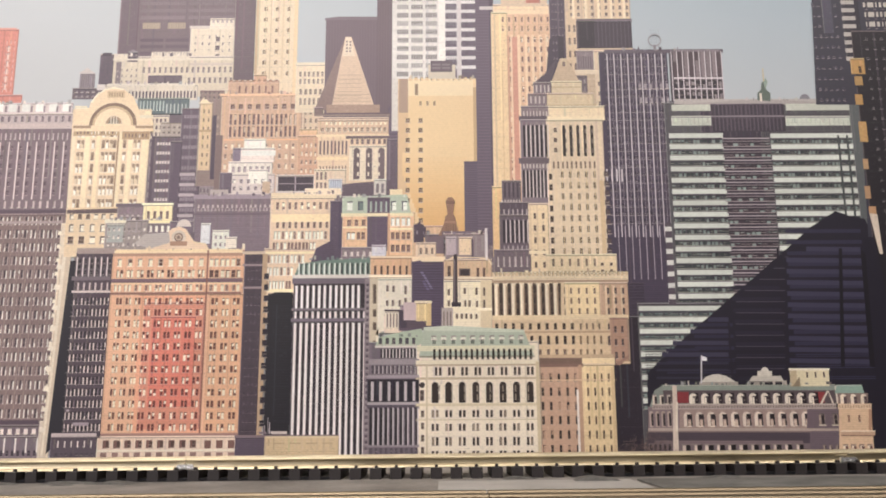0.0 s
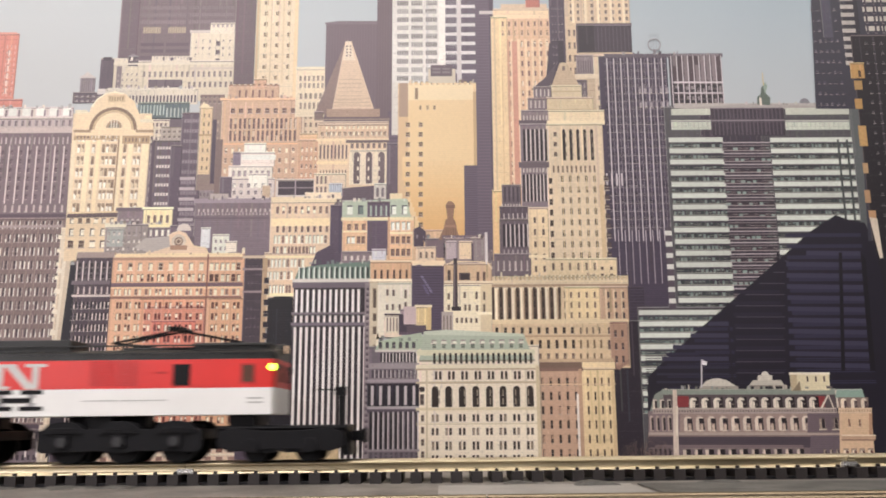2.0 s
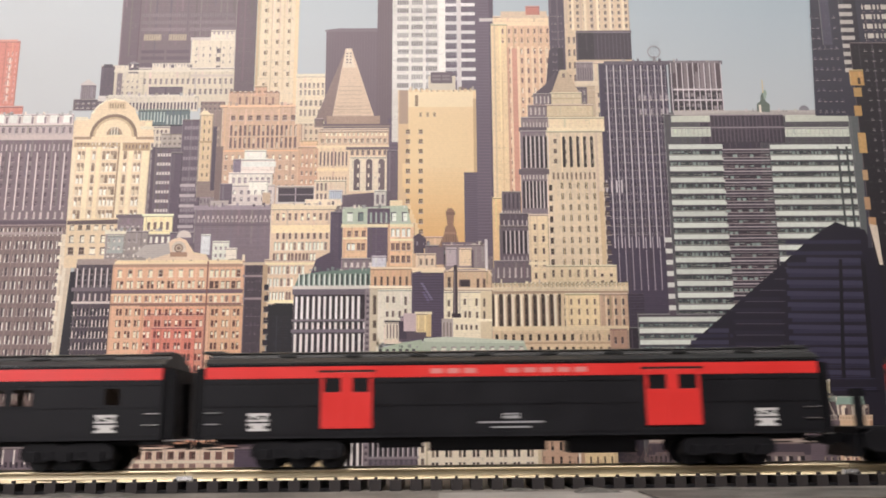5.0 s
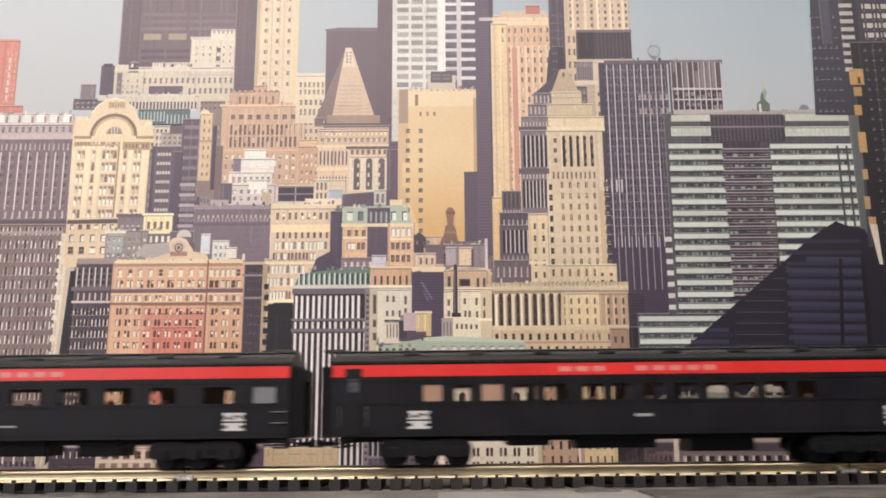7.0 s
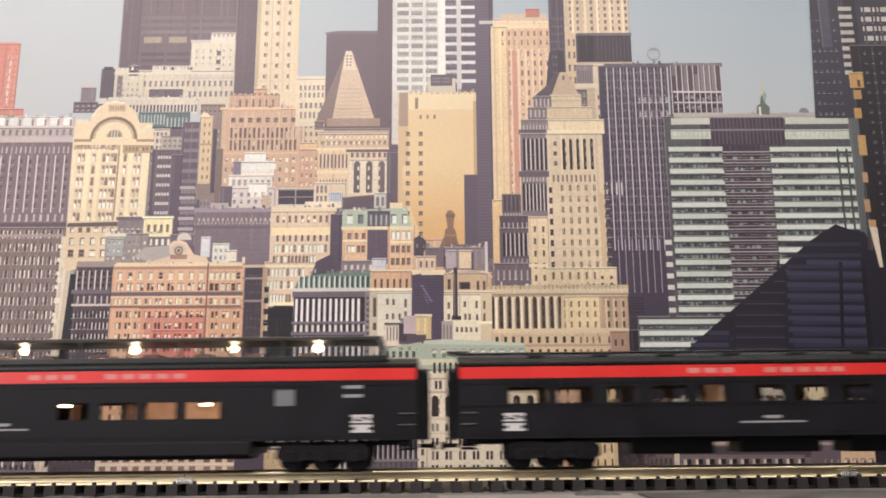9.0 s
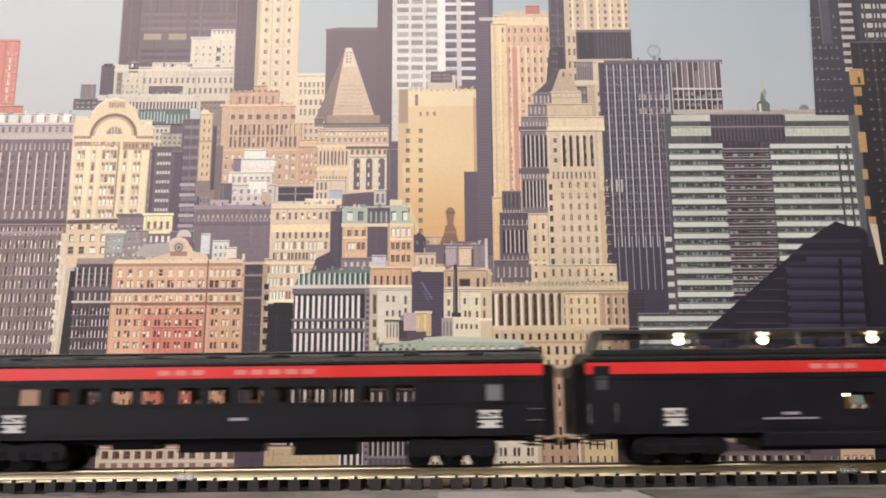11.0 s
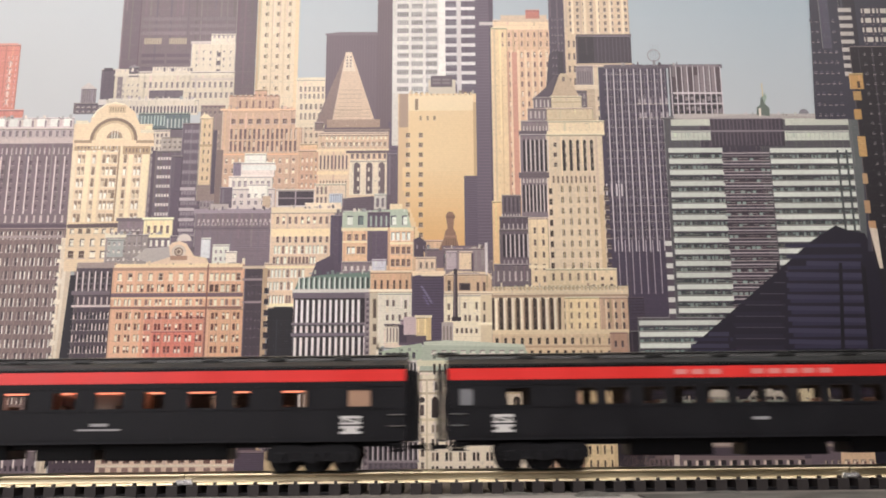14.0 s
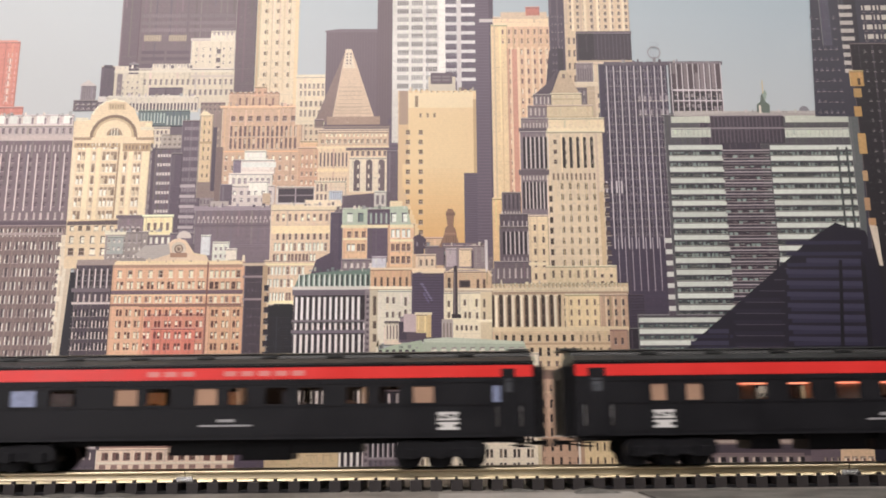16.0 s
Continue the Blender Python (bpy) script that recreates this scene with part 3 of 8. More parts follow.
b.rect(-156.1, 359.7, -112.2, 414.5, "eadabd")
b.rect(-156.9, 413.2, -116.3, 416.4, "f3e6cc")
b.grid(-153.6, 400.3, -116.1, 406.1, 8, 1, 0.5, 0.9, "9d8c80")
b.grid(-153.4, 392, -116, 397.8, 8, 1, 0.5, 0.9, "ab9a8c")
b.grid(-153, 379.9, -121.7, 386.3, 6, 1, 0.5, 0.9, "9d8c80")
b.grid(-152.7, 368.5, -124.5, 376.1, 6, 1, 0.5, 0.9, "a89686")
b.rect(-125.5, 415.7, -112.2, 420.8, "e8dfd2")
b = Print("plum glass slab tower")
b.rect(-125.2, 339.3, -49.7, 467, "74636d")
b.rect(-69.9, 339.1, -49.8, 529, "716069")
b.shape("80707a", (-126.5, 467.3), (-111.3, 469.1), (-69.6, 468.9), (-69.6, 464.9), (-126.5, 465.3))
b.grid(-124.2, 359.4, -70.3, 465.1, 18, 1, 0.16, 1, "7c6b75")
b.grid(-69.3, 340.4, -52.3, 529, 6, 1, 0.2, 1, "79686f")
b.rect(-57.5, 269.6, -44.5, 365.5, "6a5b6b")
b.grid(-56.3, 272.6, -45.7, 362.3, 1, 20, 1, 0.35, "75667a")
b = Print("stone tower with stepped pyramid roof")
b.shape("8e7874", (-103.5, 445.4), (-115.3, 362.1), (-135.7, 362.2))
b.rect(-135.7, 356.5, -126.1, 365.9, "836e6b")
b.shape("d5bca2", (-104.1, 445.5), (-97.4, 445.4), (-68.6, 356.1), (-118.8, 356.4))
b.shape("e5d4bd", (-102.9, 445.4), (-98.7, 445.4), (-92.8, 423.3), (-106.8, 423.4))
b.grid(-104, 427.2, -96.7, 441.5, 2, 4, 0.5, 0.5, "85706d")
b.grid(-110.9, 362, -85.7, 404, 1, 9, 1, 0.16, "c4ab92")
b.grid(-115.5, 361.9, -75.9, 381.6, 1, 5, 1, 0.16, "bea48d")
b.rect(-122.6, 359.4, -66.2, 368.3, "b29684")
b.rect(-126, 353.1, -55.4, 359.4, "716067")
b.rect(-130.9, 269.8, -56.3, 354.4, "e6ccaa")
b.rect(-135.6, 355.7, -55.4, 357.5, "98847e")
b.rect(-131.7, 334.4, -56.5, 351.9, "d7ba9c")
b.grid(-124.5, 338.1, -57.7, 351.2, 14, 2, 0.45, 0.5, "f7eccf")
b.grid(-129.2, 335.6, -57.7, 345.6, 12, 1, 0.5, 0.4, "af9382")
b.rect(-132.6, 332.5, -56.4, 335.6, "f3ddb8")
b.rect(-101.7, 330.5, -56.4, 333.6, "746367")
b.grid(-98, 324.3, -57.6, 330.5, 7, 1, 0.5, 0.8, "83706f")
b.grid(-130, 313.4, -99.1, 328.3, 8, 1, 0.48, 1, "746165")
b.rect(-97.6, 284.9, -56.2, 323.1, "eadbc1")
b.grid(-96.4, 286.2, -57.4, 320.6, 3, 1, 0.5, 1, "716165", arch=True)
b.grid(-94.1, 287.4, -61, 318.1, 3, 3, 0.16, 0.4, "f7e7cf")
b.grid(-129.4, 286.4, -99.8, 302.3, 9, 1, 0.42, 0.8, "8d766d")
b.rect(-132.1, 307.2, -98.9, 310.9, "f1d9b0")
b.rect(-58.6, 269.6, -44.4, 330.4, "6d5d6b")
b = Print("white gridded office tower")
b.rect(-53.5, 338.9, 3.7, 528.7, "e3dfda")
b.rect(2.6, 390.4, 40.5, 528.5, "655a69")
b.grid(-49.9, 359, -3.6, 523.4, 3, 17, 0.78, 0.56, "8d8887", "a9a5a3", 0.4)
b.grid(-49.9, 359, -3.6, 523.4, 18, 17, 0.16, 0.62, "dcd8d3")
b.grid(3.9, 404.5, 40.6, 523, 1, 11, 1, 0.36, "dcd8d8")
b.rect(-3.5, 396.9, 3.9, 528.6, "efebe4")
b.rect(16.1, 396.8, 21, 528.5, "cfc8c8")
b.grid(3.8, 403.3, 16.1, 515, 5, 11, 0.35, 0.5, "8d8890")
b.rect(-53.1, 339.1, -47.1, 397.3, "d6d0c8")
b = Print("yellow windowless slab with stair windows")
b.rect(-46.8, 224.3, 37.2, 397, "f1d3a0")
b.rect(-36.3, 377.8, 33.5, 397, "f6e0b6")
b.grid(-36.4, 394.4, 33.6, 399.5, 12, 1, 0.6, 0.8, "e8c998")
b.rect(-46.8, 224.5, -36.1, 384.4, "e2c195")
b.rect(-45.9, 359.1, -36.3, 397.2, "b59a86")
b.rect(32.9, 296.5, 37.7, 387.1, "cfae82")
b.grid(-32.7, 378, -21.9, 392, 1, 1, 0.3, 0.9, "9b8268")
b.grid(-26.7, 364, -4.5, 374.7, 3, 1, 0.3, 0.4, "a3886c")
b.rect(-42.1, 309.1, 25.4, 315.2, "f1d3a0")
b.rect(-42.1, 304.1, 25.4, 310.3, "f1d19d")
b.rect(-42, 299.2, 25.3, 305.4, "f0cf9a")
b.rect(-42, 294.3, 25.3, 300.4, "f0ce98")
b.rect(-42, 289.4, 25.2, 295.5, "efcc95")
b.rect(-40.2, 284.5, 25.2, 290.6, "efcb93")
b.rect(-38.4, 279.6, 25.1, 285.7, "eec990")
b.rect(-36.7, 274.8, 25.1, 280.9, "eec78d")
b.rect(-34.9, 269.9, 25, 276, "edc68b")
b.rect(-33.1, 265.1, 25, 271.1, "edc488")
b.rect(-31.4, 260.2, 24.9, 266.3, "ecc386")
b.rect(-29.6, 255.4, 24.9, 261.4, "ecc183")
b.rect(-27.8, 250.6, 24.8, 256.6, "ebbf80")
b.rect(-26.1, 245.8, 24.7, 251.8, "ebbe7e")
b.rect(-24.3, 241, 24.7, 247, "eabc7b")
b.rect(-22.6, 236.2, 24.6, 242.2, "eabb79")
b.rect(-20.8, 231.4, 24.6, 237.4, "e9b976")
b.rect(-19.1, 226.7, 24.5, 232.6, "e9b773")
b.rect(-17.4, 221.9, 24.5, 227.9, "e8b671")
b.grid(-43.2, 236.4, -16.1, 355.9, 2, 11, 0.3, 0.4, "8f7560")
b.rect(-14.6, 396.9, 14.4, 413, "d9cdb8")
b.rect(-12.2, 404.6, 10.8, 417.5, "6d6068")
b.grid(-11, 407.2, 9.6, 414.9, 2, 2, 0.85, 0.6, "8a7d84")
b.rect(22.5, 215.2, 53, 305.1, "645767")
b.grid(22.5, 218.2, 51.8, 302.6, 1, 34, 1, 0.3, "6f6274")
b.roofline(-35.2, 32.4, 397.2, 8, "e0cda8")
b = Print("slim dark tower in shade")
b.rect(36.2, 215.2, 56, 528.3, "6a5c6c")
b.grid(36.2, 218.1, 56, 524.9, 1, 90, 1, 0.3, "756778")
b.rect(51.2, 215.1, 56, 528.2, "5d5060")
b.rect(40.8, 476.1, 60.4, 480, "cfc6c4")
b = Print("peach brick tower with vertical piers")
b.rect(53.1, 203.1, 123.3, 473.2, "e3bd9a")
b.rect(55.5, 470.6, 116.8, 482.5, "ead0ac")
b.rect(64.2, 479.8, 114.6, 487.8, "d9c0a4")
b.rect(91.4, 483.7, 106.8, 494.4, "c77d70")
b.rect(53.1, 203.3, 70.9, 473.3, "efd3a4")
b.grid(62.6, 461.3, 125.1, 467.9, 9, 1, 0.28, 0.8, "8a6a62")
b.grid(62.4, 449.5, 124.7, 458.6, 9, 1, 0.28, 0.6, "96766a", "e3bd9a", 0.4)
b.grid(71.5, 277.8, 124.2, 446.8, 7, 1, 0.36, 1, "ecd0ae")
b.grid(69.1, 277.8, 124.2, 446.8, 8, 15, 0.3, 0.5, "8a6862", "f3dfc4", 0.25)
b.rect(75.6, 277.9, 81, 444.3, "d89c86")
b.rect(70.3, 278, 72.7, 445.7, "c99a80")
b.rect(124, 415.5, 127.7, 448, "8f7a78")
b.grid(59.8, 212.1, 69.3, 415.8, 1, 1, 0.1, 1, "dfbf92")
b.rect(51.5, 203.3, 63.1, 278, "e8c38c")
b = Print("dark narrow gap tower")
b.rect(116.6, 410.3, 135, 527.8, "574b5a")
b.shape("4f4452", (115.8, 441.5), (127, 447.9), (131.7, 405.8), (110, 389.9))
b.grid(118.5, 415.5, 132, 487.5, 4, 8, 0.4, 0.3, "6a5e6e")
b = Print("tan stone tower at the skyline")
b.rect(133.5, 395.9, 204.4, 527.5, "dac1a0")
b.grid(137.1, 466.1, 204.8, 520.8, 9, 7, 0.36, 0.5, "7f6c66")
b.grid(135.8, 464.8, 204.7, 520.8, 5, 1, 0.2, 1, "efdcbe")
b.rect(145.8, 460.8, 205.8, 464.7, "6a5e66")
b.rect(145.2, 430.1, 205, 462.7, "463c48")
b.grid(146.4, 432, 203.7, 460.8, 14, 1, 0.22, 1, "584d5a")
b.rect(146.4, 430.2, 164.7, 462.9, "3d3440")
b.rect(147, 426.8, 205.3, 430.7, "cdb79c")
b.rect(144.1, 405, 175.6, 428.2, "93858a")
b.grid(145.3, 407.6, 163.4, 421.7, 7, 1, 0.4, 1, "6d6068")
b.rect(162.4, 348.4, 176.2, 428.1, "e3cfae")
b.rect(142.5, 401.1, 175.1, 406.2, "e0cfb4")
b.rect(143.1, 378.2, 160, 399.9, "6d6068")
b.grid(144.4, 380.7, 158.8, 398.6, 3, 2, 0.5, 0.6, "94878c")
b.grid(135, 402.5, 145.9, 461, 2, 4, 0.4, 0.5, "7d6a66")
b.grid(164.2, 351.5, 172.6, 395.9, 1, 4, 0.5, 0.4, "7d6a62")
b.rect(154.9, 364.2, 163.4, 401.1, "cbb498")
b = Print("dark glass tower with white mullions")
b.rect(168, 141.5, 241.5, 426.6, "483e52")
b.rect(243.1, 350.9, 299.1, 427.5, "4a404d")
b.rect(174.3, 424.5, 301.7, 429, "695e6a")
b.rect(235.3, 141.3, 243.5, 370, "4b4154")
b.grid(173.6, 235, 239.6, 424, 18, 22, 0.6, 0.4, "3b3244", "5a5064", 0.4)
b.grid(173.4, 223.1, 239.2, 424, 9, 1, 0.16, 1, "cfc6cc")
b.grid(177.2, 235, 243.1, 424, 9, 1, 0.07, 1, "8f848e")
b.shape("51444c", (247.4, 369.8), (248.3, 427.7), (297.0, 426.5), (299.6, 396.8), (297.7, 369.5))
b.grid(246.9, 397.6, 299.9, 426.0, 9, 1, 0.72, 1, "55464c", "83757a", 0.35)
b.grid(247.0, 370.9, 299.0, 394.6, 9, 2, 0.62, 0.72, "3c3340", "8a7f84", 0.35)
b.grid(242.9, 370.0, 302.5, 426.5, 10, 1, 0.16, 1, "d9d0d4")
b.shape("cbc1c4", (247.2, 395.1), (299.4, 394.8), (299.6, 396.8), (247.3, 397.1))
b.shape("cbc1c4", (247.3, 383.3), (298.6, 383.0), (298.7, 384.5), (247.4, 384.8))
b.shape("8a7f86", (247.4, 426.4), (297.8, 426.1), (298.0, 428.3), (247.5, 428.6))
b.grid(207.7, 363.8, 242.6, 395.6, 6, 2, 0.5, 0.4, "9f949c")
b.grid(177.1, 179, 233.8, 235, 8, 1, 0.14, 1, "b3a8b2")
b.grid(169, 282.2, 189.6, 295.6, 4, 1, 0.3, 1, "d2c8cc")
b.rect(162.9, 141.6, 203.5, 176.2, "3f3546")
b.grid(164.5, 143.8, 233.6, 223.1, 1, 26, 1, 0.3, "4a4054")
b.shape("b5aab2", (243.3, 351.1), (245.7, 351.1), (230.5, 149.9), (227.7, 150))
b.ring(229, 439.5, 6.1, 7.3, "a9a6ac", 0, 360)
b.rect(227.3, 427.8, 230.3, 434.3, "8f8a90")
b.grid(224.3, 431.7, 235.2, 452.5, 4, 6, 0.15, 0.6, "9c9ca6")
b.rect(159.7, 3.1, 201.8, 141.6, "352c3a")
b.roofline(176.1, 299.4, 428.1, 14, "7a7078")
b = Print("stepped stone skyscraper with lantern top")
b.rect(125.2, 419.3, 131.3, 444, "453b48")
b.shape("5c505c", (123, 419.4), (116.1, 389.8), (95, 388.7), (110.4, 402.7))
b.shape("c9b194", (126, 418), (134.5, 418), (146.9, 392.2), (116.7, 392.4))
b.rect(127.1, 411.6, 133.8, 419.3, "ddc9a6")
b.rect(128.9, 410.3, 131.9, 415.4, "7d6c66")
b.rect(115.4, 379.6, 149.1, 393.6, "e8d5b0")
b.grid(116.6, 384.6, 147.9, 388.5, 1, 1, 1, 0.3, "cbb592")
b.rect(97.3, 379.7, 116.6, 392.5, "7d6e78")
b.grid(98.5, 381, 115.3, 389.9, 4, 1, 0.4, 0.9, "d3c6c0")
b.rect(110.1, 364.3, 160.5, 380.2, "e6d1a9")
b.rect(90.9, 364.5, 111.3, 379.7, "84747c")
b.grid(92.1, 367.1, 110.1, 378.5, 4, 1, 0.4, 0.7, "cabcb8")
b.rect(109.9, 363.7, 163.9, 366.9, "c9b08c")
b.rect(83.4, 349.5, 113.3, 365.8, "8b7b80")
b.grid(84.6, 353.2, 112.1, 360.8, 8, 1, 0.4, 0.8, "c9bbb4")
b.rect(112.1, 349.2, 171.9, 365.6, "ead6b0")
b.rect(80.9, 349.5, 114.9, 354.5, "6a5c66")
b.rect(110.7, 349.2, 171.7, 354.2, "f0deb8")
b.rect(82.1, 259.7, 111.7, 350.7, "877880")
b.rect(109.4, 184.7, 169.2, 350.4, "ead5b4")
b.grid(83.9, 309.7, 111.2, 344.4, 6, 1, 0.5, 1, "332833")
b.grid(86.2, 309.6, 113.6, 344.4, 6, 1, 0.22, 1, "dfd4ce")
b.rect(79.8, 302.3, 111.7, 308.4, "6c5e66")
b.grid(83.2, 297.4, 110.4, 302.3, 8, 1, 0.5, 0.9, "cabdb6")
b.grid(114.8, 311.4, 123.1, 344.3, 1, 3, 0.4, 0.4, "6d5b54")
b.grid(124.3, 310, 161.1, 344.2, 5, 1, 0.42, 1, "3a2e2e", arch=True)
b.grid(126.6, 311.2, 161.1, 342.9, 5, 3, 0.16, 0.4, "96897e")
b.grid(114, 295.9, 161.2, 305.1, 10, 1, 0.4, 0.8, "84705f")
b.grid(82.7, 265.7, 109.8, 294.9, 7, 1, 0.5, 1, "2f2530")
b.grid(85.1, 265.7, 111, 294.9, 7, 1, 0.22, 1, "ddd2cc")
b.grid(120.6, 202.8, 162.6, 295.9, 5, 8, 0.3, 0.52, "42342c", "b89f80", 0.1)
b.grid(107.7, 203, 117.6, 293.6, 1, 8, 0.34, 0.52, "4c3c34")
b.grid(120.6, 202.8, 162.6, 295.9, 5, 1, 0.08, 1, "dcc498")
b.rect(163.1, 184.5, 167.8, 283.5, "cfb58e")
b.grid(164.8, 193.8, 176.4, 295.7, 1, 10, 0.4, 0.5, "5c4c4c")
b.rect(61.4, 258.6, 81.4, 284.1, "6b5e68")
b.grid(62.6, 265.8, 80.2, 281.6, 4, 1, 0.4, 1, "4a404c")
b.grid(60.1, 259.8, 81.1, 264.6, 7, 1, 0.5, 0.6, "d2c5c0")
b.rect(58.7, 246.5, 91.5, 261, "5f525e")
b.grid(61, 247.7, 89.1, 253.7, 6, 1, 0.3, 0.9, "bfb2b2")
b.rect(58.2, 208.5, 89.6, 247.7, "6d5f69")
b.grid(60.6, 217.9, 87.4, 241.8, 6, 1, 0.5, 1, "362c38")
b.grid(62.9, 217.9, 89.7, 241.7, 6, 1, 0.24, 1, "d6cbc8")
b.grid(60.3, 209.7, 88.1, 215.6, 6, 1, 0.35, 0.9, "a99ca0")
b.rect(88.3, 184.9, 109.2, 259.6, "e6cfa8")
b.grid(90.6, 188.4, 108, 252.4, 2, 5, 0.28, 0.46, "6b5a50")
b.rect(51.9, 185, 90, 210.9, "74666e")
b.grid(53.1, 192.1, 88.9, 205, 6, 1, 0.35, 0.8, "bdb0ae")
b.rect(105, 183.5, 177.7, 205.7, "ecd6ad")
b.grid(108.5, 191.7, 159.3, 202.2, 6, 1, 0.28, 0.7, "8d7968", "5f5048", 0.3)
b.rect(88, 206, 107.7, 209.5, "f2dfba")
b.grid(157.9, 184.5, 176.4, 198.5, 2, 2, 0.3, 0.4, "6b5a50")
b = Print("classical stone podium with tall columns")
b.rect(47.5, 93.9, 186.5, 182.4, "dcc29c")
b.rect(47, 176.6, 188.6, 187.1, "e9d6b2")
b.grid(48.2, 182.4, 188.8, 188.3, 34, 1, 0.6, 0.8, "cfb691")
b.rect(48.1, 176.6, 188.4, 178.9, "a98f78")
b.shape("4f3d36", (48.7, 141.1), (118.5, 140.7), (119.6, 175.7), (49.3, 176.1))
b.shape("d9c3a0", (48.7, 139.7), (118.4, 139.3), (118.5, 142.4), (48.7, 142.8))
b.grid(49.9, 141.3, 118.4, 174.9, 8, 1, 0.52, 1, "dcc6a4")
b.grid(49.1, 141.3, 117.6, 174.9, 8, 1, 0.26, 1, "f3e6cc")
b.grid(52.0, 141.2, 120.5, 174.1, 8, 1, 0.16, 0.9, "9a8068")
b.grid(53.8, 141.2, 122.3, 174.5, 8, 3, 0.18, 0.55, "352822")
b.grid(49.5, 140.5, 117.0, 143.2, 8, 1, 0.66, 0.9, "efdfc2")
b.grid(50.0, 174.5, 118.0, 175.7, 8, 1, 0.62, 0.9, "efdfc2")
b.shape("e2c9a2", (118.5, 140.7), (128.3, 140.6), (129.5, 175.7), (119.6, 175.7))
b.grid(120.4, 140.8, 127.8, 174.1, 1, 3, 0.42, 0.6, "4a3a34")
b.rect(123.4, 140.7, 158.9, 176.5, "ebd3a4")
b.grid(125.6, 141.9, 157.7, 173, 4, 3, 0.26, 0.55, "8a735e")
b.rect(158.9, 140.5, 187.5, 176.3, "c6a488")
b.grid(161.1, 141.7, 185.1, 172.8, 3, 1, 0.3, 1, "e0c6a4")
b.grid(163.4, 141.7, 186.3, 172.8, 3, 3, 0.3, 0.6, "5f4e4e")
b.rect(47.5, 138.6, 186.6, 143.1, "ead4ac")
b.grid(49.6, 128.5, 133.9, 135.3, 10, 1, 0.36, 0.9, "46362e")
b.grid(135, 128.1, 160, 135, 4, 1, 0.3, 0.9, "7a6656")
b.grid(163.4, 128, 183.9, 134.8, 3, 1, 0.4, 0.9, "5f4e4e")
b.rect(47.3, 124.9, 185.9, 127.2, "c4a585")
b.grid(84.6, 113.6, 134.5, 122.7, 6, 1, 0.36, 0.9, "42322c")
b.grid(134.5, 113.4, 161.7, 122.4, 4, 1, 0.3, 0.9, "80694f")
b.grid(162.8, 112.1, 183.2, 122.3, 3, 1, 0.35, 0.9, "5b4a4a")
b.grid(84.3, 101.2, 134, 109.1, 6, 1, 0.36, 0.9, "806a5c")
b.grid(134, 101, 161.2, 108.9, 4, 1, 0.3, 0.9, "80694f")
b.rect(167.4, 96.3, 185.6, 140.5, "b9937c")
b.grid(169.6, 96.3, 183.2, 134.8, 2, 3, 0.36, 0.5, "5b4848")
b.shape("9c7a6a", (166.5, 96.4), (175.5, 96.3), (184.8, 103), (184.7, 99.7), (175.3, 91.9))
b.rect(46.9, 99, 170, 103.5, "cfb290")
b.rect(93.1, 92.1, 172.1, 100, "7c6458")
b.rect(138.2, 93.1, 171, 99.8, "efd8ac")
b.roofline(49.4, 187.7, 187.5, 10, "e0cca8")
b = Print("tan stone block below the podium")
b.rect(91.8, 3.4, 137.5, 93.3, "c6a288")
b.rect(136.4, 3.2, 169.9, 94.2, "ead0a0")
b.grid(93.9, 4.5, 135.2, 87.7, 5, 6, 0.3, 0.56, "40302c", "b39078", 0.2)
b.grid(139.7, 4.3, 167.6, 87.5, 4, 6, 0.26, 0.56, "6a533e", "40302a", 0.35)
b.rect(93, 91.1, 139.2, 94.4, "8a6c60")
b.rect(134.2, 3.3, 137.5, 93.2, "b8957a")
b.rect(92.6, 77.6, 171.3, 78.7, "dcbd98")
b.rect(131.5, 2.2, 133.7, 68.7, "efe6dc")
b.rect(166.5, 3.1, 169.8, 90.8, "d3b88c")
b = Print("curved glass office block with pale bands")
b.rect(235, 1.6, 287.3, 368.6, "55535a")
b.rect(272.4, 1.3, 337.9, 368.3, "413747")
b.rect(335.6, 0.9, 434.4, 367.8, "535157")
b.rect(246.2, 366.9, 439.9, 371.9, "b5ada9")
b.shape("a59d99", (247.2, 366.2), (337.6, 372), (438.9, 365))
b.rect(242.8, 359.1, 287.1, 366.1, "d2d6c7")
b.rect(242, 342.8, 286.1, 353.5, "c8cec0")
b.grid(242, 342.8, 286.1, 353.5, 10, 1, 0.1, 1, "a7afa5")
b.rect(363.8, 358.9, 438, 366.5, "ced2c4")
b.rect(362.5, 342, 430.5, 352.7, "c8cec0")
b.grid(362.5, 342, 430.5, 352.7, 14, 1, 0.1, 1, "adb5ab")
b.rect(284, 335.6, 361.6, 367, "443947")
b.grid(286.4, 336.8, 359.8, 365.7, 18, 1, 0.3, 1, "5b505d")
b.rect(284.1, 351.9, 361.7, 353.7, "877d85")
b.grid(238.3, 155.5, 295.5, 337.8, 1, 15, 1, 0.42, "d6dbd2")
b.grid(238, 149.8, 295.1, 331.5, 14, 15, 0.8, 0.36, "3a4345", "7b8c88", 0.35)
b.grid(294.3, 155.2, 344.4, 334.3, 22, 1, 0.3, 1, "3c3241")
b.grid(293.8, 149.5, 343.9, 328.1, 9, 15, 0.86, 0.34, "463a46", "8fa39c", 0.4)
b.grid(294.3, 155.2, 344.4, 334.3, 1, 15, 1, 0.09, "c0b4b8")
b.grid(294, 152.3, 344.2, 331.2, 1, 15, 1, 0.08, "8c8085")
b.grid(345, 192.6, 437.5, 337, 1, 12, 1, 0.42, "d6dbd2")
